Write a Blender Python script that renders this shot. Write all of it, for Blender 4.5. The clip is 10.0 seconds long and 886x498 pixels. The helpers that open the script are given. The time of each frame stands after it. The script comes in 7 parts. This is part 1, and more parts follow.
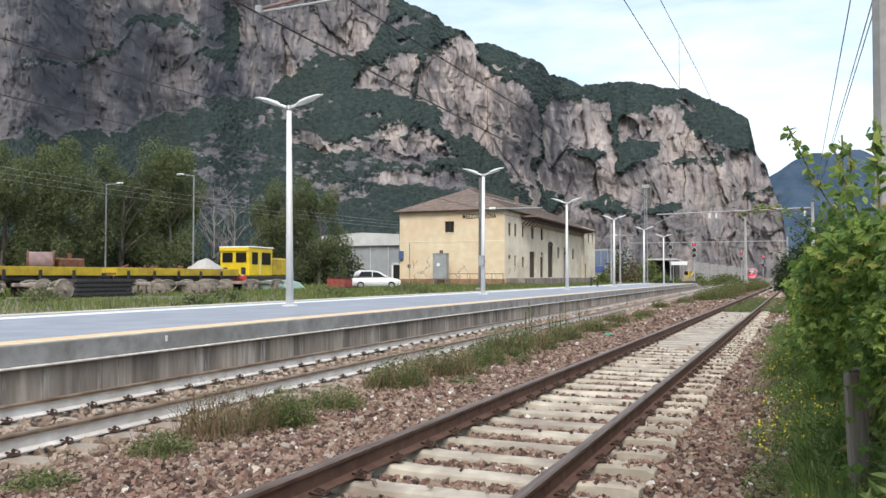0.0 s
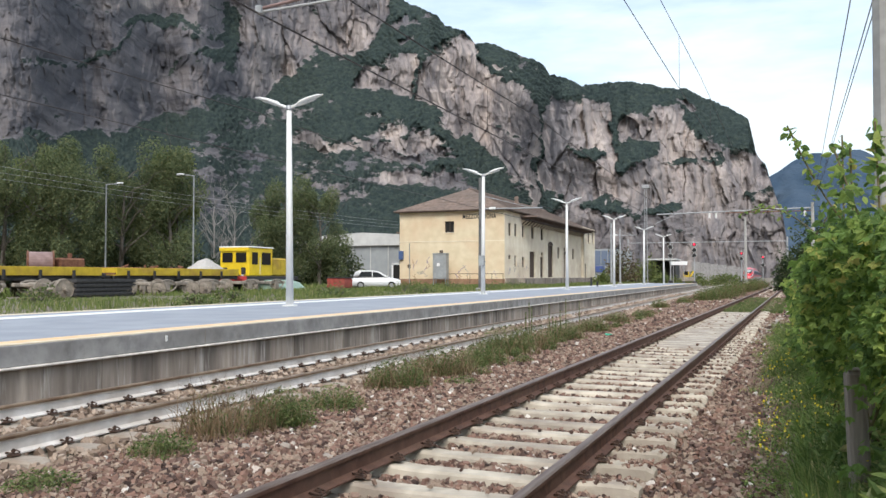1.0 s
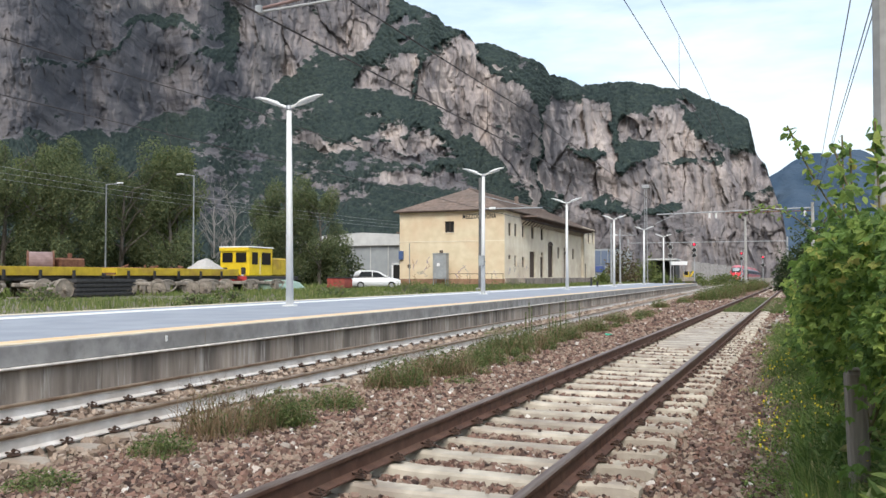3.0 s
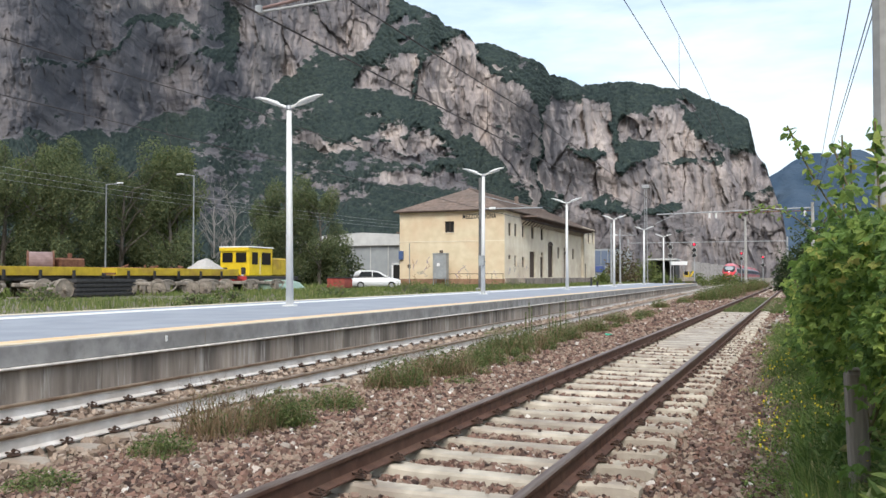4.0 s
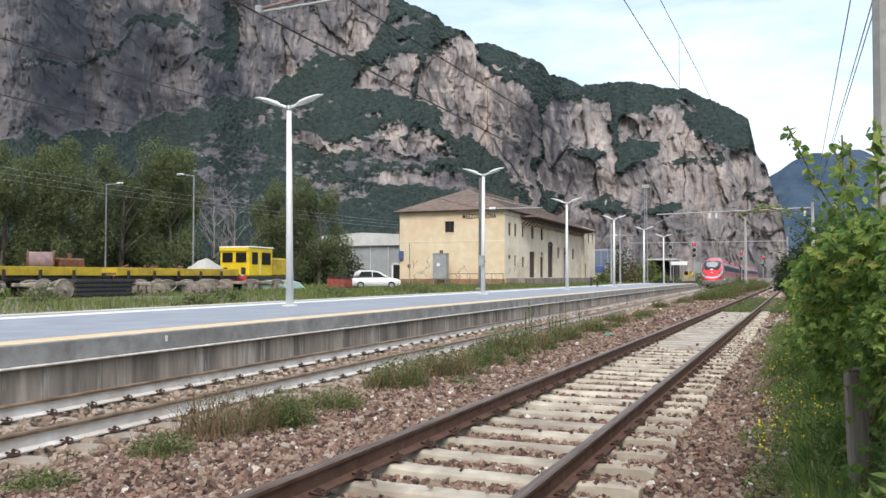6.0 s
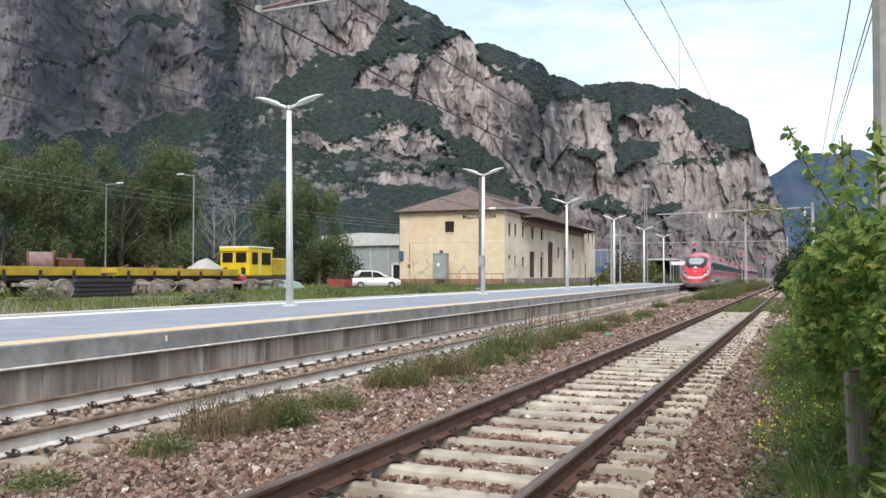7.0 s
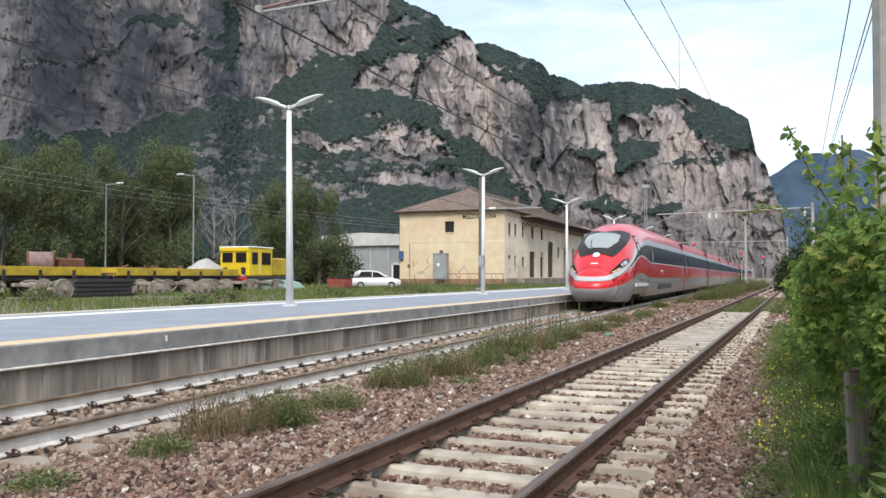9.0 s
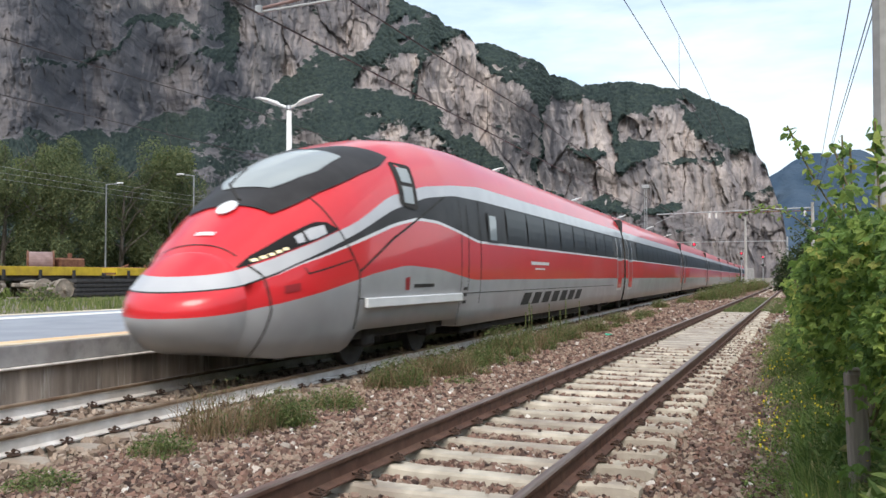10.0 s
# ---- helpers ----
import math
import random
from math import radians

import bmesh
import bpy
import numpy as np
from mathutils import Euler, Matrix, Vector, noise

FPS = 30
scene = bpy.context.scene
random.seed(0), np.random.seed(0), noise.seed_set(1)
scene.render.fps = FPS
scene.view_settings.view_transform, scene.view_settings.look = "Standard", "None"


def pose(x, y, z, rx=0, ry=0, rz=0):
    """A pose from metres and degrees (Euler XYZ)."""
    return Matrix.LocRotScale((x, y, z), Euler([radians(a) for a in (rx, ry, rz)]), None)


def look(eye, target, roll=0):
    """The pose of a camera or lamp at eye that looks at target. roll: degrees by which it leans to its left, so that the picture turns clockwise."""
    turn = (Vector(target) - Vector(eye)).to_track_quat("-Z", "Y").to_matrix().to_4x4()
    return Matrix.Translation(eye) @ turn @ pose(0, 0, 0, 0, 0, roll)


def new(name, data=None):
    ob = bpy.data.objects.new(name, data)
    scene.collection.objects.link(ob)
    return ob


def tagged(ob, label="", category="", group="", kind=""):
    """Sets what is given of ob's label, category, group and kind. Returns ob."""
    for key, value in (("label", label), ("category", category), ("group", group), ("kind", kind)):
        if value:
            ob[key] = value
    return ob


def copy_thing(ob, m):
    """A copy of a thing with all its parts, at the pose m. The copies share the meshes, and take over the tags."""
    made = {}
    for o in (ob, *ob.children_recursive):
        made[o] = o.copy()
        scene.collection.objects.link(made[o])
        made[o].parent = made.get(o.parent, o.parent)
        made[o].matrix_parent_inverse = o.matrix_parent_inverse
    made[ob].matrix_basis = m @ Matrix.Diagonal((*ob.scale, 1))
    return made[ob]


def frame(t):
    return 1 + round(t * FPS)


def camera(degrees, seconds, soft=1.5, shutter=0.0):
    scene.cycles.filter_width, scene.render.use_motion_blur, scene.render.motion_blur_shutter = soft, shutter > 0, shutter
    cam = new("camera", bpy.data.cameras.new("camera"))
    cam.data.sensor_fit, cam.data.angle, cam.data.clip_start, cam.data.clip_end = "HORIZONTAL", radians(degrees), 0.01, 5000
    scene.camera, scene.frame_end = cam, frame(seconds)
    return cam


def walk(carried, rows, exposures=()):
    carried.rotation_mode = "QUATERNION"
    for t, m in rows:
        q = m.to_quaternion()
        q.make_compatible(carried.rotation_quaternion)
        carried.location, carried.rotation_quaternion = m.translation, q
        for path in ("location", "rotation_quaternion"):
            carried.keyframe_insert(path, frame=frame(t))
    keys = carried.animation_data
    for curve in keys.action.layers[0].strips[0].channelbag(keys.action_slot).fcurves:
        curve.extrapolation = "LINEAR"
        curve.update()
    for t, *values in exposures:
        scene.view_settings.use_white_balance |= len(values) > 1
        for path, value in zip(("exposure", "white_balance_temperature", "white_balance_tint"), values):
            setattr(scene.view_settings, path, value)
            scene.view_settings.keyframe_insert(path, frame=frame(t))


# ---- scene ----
CAM_Z = 1.38
cam = camera(56.1, 10.0, soft=1.5, shutter=0.1)
CAM_POSE = pose(0, 0, CAM_Z, 91.91, 0, 21.33)
walk(cam, [(0.0, CAM_POSE), (10.0, CAM_POSE)], exposures=[(0.0, 0.72), (10.0, 0.72)])

# ---- sky and sun: bright, thinly clouded afternoon, soft light ----
SUN_ELEV, SUN_AZ = radians(48), radians(160)
world = bpy.data.worlds.new("sky")
scene.world = world
world.use_nodes = True
wn, wl = world.node_tree.nodes, world.node_tree.links
wn.clear()
sky = wn.new("ShaderNodeTexSky")
sky.sky_type = "NISHITA"
sky.sun_disc = False
sky.sun_elevation, sky.sun_rotation = SUN_ELEV, SUN_AZ
sky.air_density, sky.dust_density = 1.0, 2.0
w_tc = wn.new("ShaderNodeTexCoord")
w_map = wn.new("ShaderNodeMapping")
w_map.inputs["Scale"].default_value = (1.0, 1.0, 4.5)
w_noise = wn.new("ShaderNodeTexNoise")
w_noise.inputs["Scale"].default_value = 2.2
w_noise.inputs["Detail"].default_value = 7
w_noise.inputs["Roughness"].default_value = 0.55
w_ramp = wn.new("ShaderNodeValToRGB")
w_ramp.color_ramp.elements[0].position, w_ramp.color_ramp.elements[0].color = 0.38, (0.12, 0.12, 0.12, 1)
w_ramp.color_ramp.elements[1].position, w_ramp.color_ramp.elements[1].color = 0.63, (1, 1, 1, 1)
w_mix = wn.new("ShaderNodeMix")
w_mix.data_type = "RGBA"
w_mix.inputs["B"].default_value = (4.75, 5.35, 5.75, 1)
w_bg = wn.new("ShaderNodeBackground")
w_bg.inputs["Strength"].default_value = 0.145
w_out = wn.new("ShaderNodeOutputWorld")
wl.new(w_tc.outputs["Generated"], w_map.inputs["Vector"])
wl.new(w_map.outputs["Vector"], w_noise.inputs["Vector"])
wl.new(w_noise.outputs["Fac"], w_ramp.inputs["Fac"])
wl.new(w_ramp.outputs["Color"], w_mix.inputs["Factor"])
wl.new(sky.outputs["Color"], w_mix.inputs["A"])
wl.new(w_mix.outputs["Result"], w_bg.inputs["Color"])
wl.new(w_bg.outputs["Background"], w_out.inputs["Surface"])
sun_data = bpy.data.lights.new("sun", "SUN")
sun_data.energy, sun_data.angle, sun_data.color = 1.7, radians(30), (1.0, 0.95, 0.88)
sun = new("sun", sun_data)
sun_dir = Vector((math.sin(SUN_AZ) * math.cos(SUN_ELEV), math.cos(SUN_AZ) * math.cos(SUN_ELEV), math.sin(SUN_ELEV)))
sun.matrix_world = look(sun_dir * 50, (0, 0, 0))


# ---- materials ----
def material(name, c1, c2, rough=0.8, scale=4.0, metal=0.0, bump=0.2, bump_scale=None, stretch=(1, 1, 1), dirt=None,
             dirt_scale=0.6, dirt_amount=0.5, random_obj=0.0, island=0.0, coat=0.0, detail=6.0, spec=0.5, bump_dist=0.01, place=False):
    """Two base colours mixed by fine noise, broad stains over them, fine relief, all in metres of the thing's own space (or, with place, of the site)."""
    m = bpy.data.materials.new(name)
    m.use_nodes = True
    n, l = m.node_tree.nodes, m.node_tree.links
    bsdf = n["Principled BSDF"]
    tc = n.new("ShaderNodeTexCoord")
    mp = n.new("ShaderNodeMapping")
    mp.inputs["Scale"].default_value = stretch
    l.new(n.new("ShaderNodeNewGeometry").outputs["Position"] if place else tc.outputs["Object"], mp.inputs["Vector"])
    ns = n.new("ShaderNodeTexNoise")
    ns.inputs["Scale"].default_value, ns.inputs["Detail"].default_value = scale, detail
    l.new(mp.outputs["Vector"], ns.inputs["Vector"])
    rp = n.new("ShaderNodeValToRGB")
    rp.color_ramp.elements[0].position, rp.color_ramp.elements[0].color = 0.35, (*c1, 1)
    rp.color_ramp.elements[1].position, rp.color_ramp.elements[1].color = 0.65, (*c2, 1)
    l.new(ns.outputs["Fac"], rp.inputs["Fac"])
    col = rp.outputs["Color"]
    if dirt:
        nd = n.new("ShaderNodeTexNoise")
        nd.inputs["Scale"].default_value, nd.inputs["Detail"].default_value = dirt_scale, 5
        l.new(mp.outputs["Vector"], nd.inputs["Vector"])
        rd = n.new("ShaderNodeMapRange")
        rd.inputs["From Min"].default_value, rd.inputs["From Max"].default_value = 0.42, 0.68
        rd.inputs["To Max"].default_value = dirt_amount
        l.new(nd.outputs["Fac"], rd.inputs["Value"])
        mx = n.new("ShaderNodeMix")
        mx.data_type = "RGBA"
        l.new(rd.outputs["Result"], mx.inputs["Factor"])
        l.new(col, mx.inputs["A"])
        mx.inputs["B"].default_value = (*dirt, 1)
        col = mx.outputs["Result"]
    if random_obj or island:
        if island:
            src = n.new("ShaderNodeNewGeometry").outputs["Random Per Island"]
        else:
            src = n.new("ShaderNodeObjectInfo").outputs["Random"]
        amount = island or random_obj
        mr = n.new("ShaderNodeMapRange")
        mr.inputs["To Min"].default_value, mr.inputs["To Max"].default_value = 1 - amount, 1 + amount
        l.new(src, mr.inputs["Value"])
        hs = n.new("ShaderNodeHueSaturation")
        l.new(mr.outputs["Result"], hs.inputs["Value"])
        l.new(col, hs.inputs["Color"])
        col = hs.outputs["Color"]
    l.new(col, bsdf.inputs["Base Color"])
    bsdf.inputs["Roughness"].default_value, bsdf.inputs["Metallic"].default_value = rough, metal
    bsdf.inputs["Coat Weight"].default_value = coat
    bsdf.inputs["Coat Roughness"].default_value = 0.06
    bsdf.inputs["Specular IOR Level"].default_value = spec
    if bump:
        nb = n.new("ShaderNodeTexNoise")
        nb.inputs["Scale"].default_value, nb.inputs["Detail"].default_value = bump_scale or scale * 4, 6
        l.new(mp.outputs["Vector"], nb.inputs["Vector"])
        bp = n.new("ShaderNodeBump")
        bp.inputs["Strength"].default_value, bp.inputs["Distance"].default_value = bump, bump_dist
        l.new(nb.outputs["Fac"], bp.inputs["Height"])
        l.new(bp.outputs["Normal"], bsdf.inputs["Normal"])
    return m


def plain(name, c, rough=0.5, metal=0.0, emit=0.0):
    m = bpy.data.materials.new(name)
    m.use_nodes = True
    b = m.node_tree.nodes["Principled BSDF"]
    b.inputs["Base Color"].default_value = (*c, 1)
    b.inputs["Roughness"].default_value, b.inputs["Metallic"].default_value = rough, metal
    if emit:
        b.inputs["Emission Color"].default_value = (*c, 1)
        b.inputs["Emission Strength"].default_value = emit
    return m


# ---- mesh helpers ----
def mesh_object(name, bm, mat, parent=None, label="", smooth=False):
    me = bpy.data.meshes.new(name)
    bm.to_mesh(me)
    bm.free()
    for m in (mat if isinstance(mat, (list, tuple)) else [mat]):
        me.materials.append(m)
    if smooth:
        me.shade_smooth()
    ob = new(name, me)
    if parent:
        ob.parent = parent
    return tagged(ob, label)


def part(name, bm, mat, parent, label="", smooth=False):
    return mesh_object(name, bm, mat, parent, label, smooth)


def raw_object(name, verts, faces, mat, parent=None, smooth=False):
    me = bpy.data.meshes.new(name)
    me.from_pydata(verts, [], faces)
    me.update()
    for m in (mat if isinstance(mat, (list, tuple)) else [mat]):
        me.materials.append(m)
    if smooth:
        me.shade_smooth()
    ob = new(name, me)
    if parent:
        ob.parent = parent
    return ob


def empty(name, m, label, category, group="", kind=""):
    ob = new(name)
    ob.matrix_basis = m
    return tagged(ob, label, category, group, kind)


def box(bm, x0, x1, y0, y1, z0, z1, bevel=0.0, m=None):
    """A box, its edges bevelled, added to bm."""
    r = bmesh.ops.create_cube(bm, size=1.0, matrix=Matrix.Translation(((x0 + x1) / 2, (y0 + y1) / 2, (z0 + z1) / 2)) @ Matrix.Diagonal((x1 - x0, y1 - y0, z1 - z0, 1)))
    vs = r["verts"]
    if bevel:
        es = list({e for v in vs for e in v.link_edges})
        out = bmesh.ops.bevel(bm, geom=es, offset=bevel, segments=1, affect="EDGES", profile=0.5)
        vs = list({v for f in out["faces"] for v in f.verts} | {v for v in vs if v.is_valid})
    if m is not None:
        bmesh.ops.transform(bm, matrix=m, verts=vs)
    return bm


def boxed(*a, **k):
    return box(bmesh.new(), *a, **k)


def rod(bm, a, b, r0, r1=None, seg=8, caps=True):
    """A tapered round bar from a to b."""
    a, b = Vector(a), Vector(b)
    d = b - a
    m = Matrix.Translation((a + b) / 2) @ d.to_track_quat("Z", "Y").to_matrix().to_4x4()
    bmesh.ops.create_cone(bm, cap_ends=caps, segments=seg, radius1=r0, radius2=r0 if r1 is None else r1, depth=d.length, matrix=m)
    return bm


def prism(bm, profile, a, b, axis="y"):
    """Extrude a closed (u, w) profile along y from a to b (or along x)."""
    ends = []
    for t in (a, b):
        ends.append([bm.verts.new((u, t, w) if axis == "y" else (t, u, w)) for u, w in profile])
    n = len(profile)
    for i in range(n):
        j = (i + 1) % n
        bm.faces.new((ends[0][i], ends[0][j], ends[1][j], ends[1][i]))
    bm.faces.new(ends[0][::-1])
    bm.faces.new(ends[1])
    bmesh.ops.recalc_face_normals(bm, faces=bm.faces)
    return bm


def tube(bm, pts, r, seg=6):
    """A round bar along a line of points."""
    for a, b in zip(pts[:-1], pts[1:]):
        rod(bm, a, b, r, seg=seg)
    return bm


rng = np.random.default_rng(7)
# ---- large structure ----
MAIN_NEAR, MAIN_FAR = -6.2, -7.65     # the main line's rails
MAIN_C = (MAIN_NEAR + MAIN_FAR) / 2
PLAT_X0, PLAT_X1, PLAT_Z, PLAT_Y1 = -8.55, -15.7, 0.54, 112.0
SIDING = pose(-2.28, 0, 0.095, 0, 0, -1.73)   # the siding's own space: y along it
YARD_Z = 0.42
M_SOIL = material("trodden soil", (0.16, 0.125, 0.1), (0.25, 0.21, 0.17), 0.95, 3.0, bump=0.6, dirt=(0.1, 0.12, 0.06), dirt_scale=0.15)
M_PLATTOP = material("pale asphalt", (0.27, 0.29, 0.33), (0.33, 0.35, 0.39), 0.75, 1.2, bump=0.25, bump_scale=60, dirt=(0.24, 0.26, 0.3), dirt_scale=0.25)
M_CONC = material("stained concrete", (0.275, 0.228, 0.19), (0.46, 0.39, 0.33), 0.85, 5.0, bump=0.35, bump_scale=30, stretch=(1.0, 1.6, 0.22), dirt=(0.085, 0.072, 0.062), dirt_scale=0.9, dirt_amount=0.85, random_obj=0.16, place=True)


def add_stains(m, colour, scale, stretch, low, high, amount):
    """Lay one more layer of stains, of its own shape, over a material's colour."""
    n, l = m.node_tree.nodes, m.node_tree.links
    link = n["Principled BSDF"].inputs["Base Color"].links[0]
    mp = n.new("ShaderNodeMapping")
    mp.inputs["Scale"].default_value, mp.inputs["Location"].default_value = stretch, (3.1, 7.7, 1.9)
    l.new(n.new("ShaderNodeNewGeometry").outputs["Position"], mp.inputs["Vector"])
    t = n.new("ShaderNodeTexNoise")
    t.inputs["Scale"].default_value, t.inputs["Detail"].default_value, t.inputs["Roughness"].default_value = scale, 8, 0.65
    l.new(mp.outputs["Vector"], t.inputs["Vector"])
    r = n.new("ShaderNodeMapRange")
    r.inputs["From Min"].default_value, r.inputs["From Max"].default_value, r.inputs["To Max"].default_value = low, high, amount
    l.new(t.outputs["Fac"], r.inputs["Value"])
    x = n.new("ShaderNodeMix")
    x.data_type = "RGBA"
    l.new(r.outputs["Result"], x.inputs["Factor"])
    l.new(link.from_socket, x.inputs["A"])
    x.inputs["B"].default_value = (*colour, 1)
    l.new(x.outputs["Result"], n["Principled BSDF"].inputs["Base Color"])


add_stains(M_CONC, (0.62, 0.58, 0.54), 4.0, (1, 1.5, 0.16), 0.54, 0.7, 0.8)
M_COPING = material("grey coping concrete", (0.27, 0.265, 0.265), (0.38, 0.37, 0.36), 0.85, 4.0, bump=0.5, dirt=(0.19, 0.175, 0.16), dirt_scale=1.2)
add_stains(M_COPING, (0.15, 0.145, 0.14), 2.2, (1, 1, 1), 0.5, 0.68, 0.65)
M_LEDGE = material("pale mortar", (0.5, 0.47, 0.43), (0.7, 0.66, 0.61), 0.9, 8.0, bump=0.5)
M_YELLOW_LINE = material("worn yellow line", (0.74, 0.48, 0.25), (0.8, 0.58, 0.36), 0.7, 6.0, bump=0.1)
M_EDGE = material("pale sandy edge", (0.62, 0.52, 0.38), (0.78, 0.68, 0.52), 0.8, 5.0, bump=0.3)
M_WHITE_LINE = material("white line", (0.75, 0.75, 0.74), (0.85, 0.85, 0.84), 0.7, 6.0, bump=0.1)

# ground: one sheet to the horizon, a low bed under the tracks and a raised yard behind the platform
def ground_height(x, y):
    u = x - 0.0302 * y
    step = np.clip((-15.0 - x) / 0.4, 0, 1)
    bed = -0.19 - 0.05 * np.clip((-4.9 - x) / 0.8, 0, 1) + 0.1 * np.clip((u + 0.2) / 0.8, 0, 1)
    bumps = 0.02 * np.sin(x * 2.1 + 0.7 * np.sin(y * 0.9)) * np.sin(y * 1.3 + x * 0.6)
    return (bed + bumps) * (1 - step) + YARD_Z * step


gx = np.concatenate([-np.geomspace(2600, 20, 30), np.linspace(-19, 8, 110), np.geomspace(8.5, 2600, 36)])
gy = np.concatenate([-np.geomspace(400, 6, 10), np.linspace(-5, 60, 200), np.linspace(61, 130, 50), np.geomspace(132, 3600, 30)])
GX, GY = np.meshgrid(gx, gy)
GZ = ground_height(GX, GY)
verts = np.stack([GX, GY, GZ], -1).reshape(-1, 3)
nx = len(gx)
faces = [(j * nx + i, j * nx + i + 1, (j + 1) * nx + i + 1, (j + 1) * nx + i) for j in range(len(gy) - 1) for i in range(nx - 1)]
tagged(raw_object("ground", verts.tolist(), faces, M_SOIL), "bare brownish ground with dust and moss", "ground", kind="structure")

# platform
M_BED = material("pale dusty track bed", (0.3, 0.265, 0.23), (0.42, 0.38, 0.33), 0.95, 2.0, bump=0.8, bump_scale=12, dirt=(0.22, 0.18, 0.15), dirt_scale=0.5)
tagged(mesh_object("track_bed", boxed(-8.5, -5.25, 30, 320, -0.4, -0.212), M_BED), "pale dusty gravel bed of the main line", "track bed", kind="structure")
platform = empty("platform", Matrix(), "long low railway platform with grey asphalt top and concrete wall", "platform", kind="structure")
part("deck", boxed(PLAT_X1, PLAT_X0 + 0.02, -25, PLAT_Y1, 0.29, PLAT_Z, 0.01), M_PLATTOP, platform, "pale blue-grey asphalt deck")
part("coping", boxed(PLAT_X0 - 0.42, PLAT_X0 + 0.03, -25, PLAT_Y1 + 0.02, 0.28, PLAT_Z + 0.012, 0.015), M_COPING, platform, "grey concrete edge beam")
part("yellow_line", boxed(PLAT_X0 - 0.5, PLAT_X0 - 0.13, -25, PLAT_Y1 - 0.1, PLAT_Z - 0.01, PLAT_Z + 0.016), M_YELLOW_LINE, platform, "worn yellow safety line")
part("edge_line", boxed(PLAT_X0 - 0.12, PLAT_X0 + 0.02, -25, PLAT_Y1 - 0.1, PLAT_Z - 0.01, PLAT_Z + 0.02), M_EDGE, platform, "pale sandy edge strip")
part("white_line", boxed(-14.6, -14.0, -25, PLAT_Y1 - 0.1, PLAT_Z - 0.01, PLAT_Z + 0.008), M_WHITE_LINE, platform, "bright white line")

part("ledge", boxed(PLAT_X0 - 0.3, PLAT_X0 + 0.08, -25, PLAT_Y1, 0.25, 0.284, 0.012), M_LEDGE, platform, "pale mortar ledge")
part("wall_core", boxed(PLAT_X1 + 0.2, PLAT_X0 - 0.06, -25, PLAT_Y1 - 0.05, -0.5, 0.27), M_CONC, platform)
part("back_wall", boxed(PLAT_X1, PLAT_X1 + 0.25, -25, PLAT_Y1, -0.3, PLAT_Z + 0.01, 0.01), M_EDGE, platform, "pale sandy kerb")
part("end_ramp", prism(bmesh.new(), [(PLAT_Y1, 0.5), (PLAT_Y1 + 9, -0.2), (PLAT_Y1, -0.2)], PLAT_X1, PLAT_X0, axis="x"), M_CONC, platform, "sloping concrete end ramp")
for k in range(26):
    part("joint", boxed(PLAT_X0 + 0.012, PLAT_X0 + 0.034, -20 + 5.2 * k, -19.985 + 5.2 * k, 0.285, PLAT_Z), M_CONC, platform)
part("marker_plate", boxed(PLAT_X0 + 0.03, PLAT_X0 + 0.045, 10.24, 10.285, 0.4, 0.49, 0.003), M_WHITE_LINE, platform, "small white marker plate")
panel_me = bpy.data.meshes.new("wall_panel")
panel_bm = boxed(-0.03, 0.03, -0.497, 0.497, -0.36, 0.26, 0.008)
panel_bm.to_mesh(panel_me)
panel_bm.free()
panel_me.materials.append(M_CONC)
for k in range(136):
    ob = new("wall_panel", panel_me)
    ob.parent = platform
    ob.matrix_basis = pose(PLAT_X0 - 0.03 + rng.uniform(-0.006, 0.006), -23.5 + k * 1.0, 0, 0, rng.uniform(-0.4, 0.4), 0)
# ---- tracks ----
def main_shift(y):
    """How far the main line has bent to the right at y."""
    k = min(1.0, max(0.0, (y - 165.0) / 125.0))
    return 2.4 * k * k * (3 - 2 * k)


M_RAIL = material("rusty rail side", (0.075, 0.034, 0.023), (0.14, 0.068, 0.046), 0.75, 9.0, metal=0.25, bump=0.3, bump_scale=80, dirt=(0.16, 0.1, 0.07), dirt_scale=2.0)
M_RAILTOP = material("run rail head", (0.13, 0.085, 0.065), (0.24, 0.18, 0.15), 0.45, 5.0, metal=0.5, bump=0.05, stretch=(8, 0.4, 1))
M_RAIL_WHITE = material("whitewashed rail", (0.55, 0.52, 0.49), (0.7, 0.67, 0.64), 0.85, 6.0, bump=0.2, dirt=(0.45, 0.38, 0.31), dirt_scale=1.6, dirt_amount=0.45)
M_RAIL_BROWN = material("brown rail head", (0.16, 0.1, 0.06), (0.3, 0.22, 0.15), 0.45, 5.0, metal=0.4, bump=0.1)
M_SLEEPER = material("weathered sleeper concrete", (0.42, 0.37, 0.295), (0.6, 0.535, 0.435), 0.9, 5.0, bump=0.5, bump_scale=40, dirt=(0.26, 0.21, 0.17), dirt_scale=1.6, dirt_amount=0.75, random_obj=0.16, place=True)
M_SLEEPER_MAIN = material("dusty sleeper concrete", (0.3, 0.25, 0.2), (0.42, 0.37, 0.31), 0.9, 5.0, bump=0.5, dirt=(0.2, 0.15, 0.11), dirt_scale=1.6, random_obj=0.14)
M_CLIP = material("rusty clip", (0.05, 0.03, 0.022), (0.12, 0.07, 0.05), 0.7, 20.0, metal=0.4, bump=0.2)
RAIL_HALF = ((0.075, -0.172), (0.075, -0.16), (0.012, -0.138), (0.009, -0.05), (0.033, -0.037), (0.036, -0.012), (0.026, 0.0))


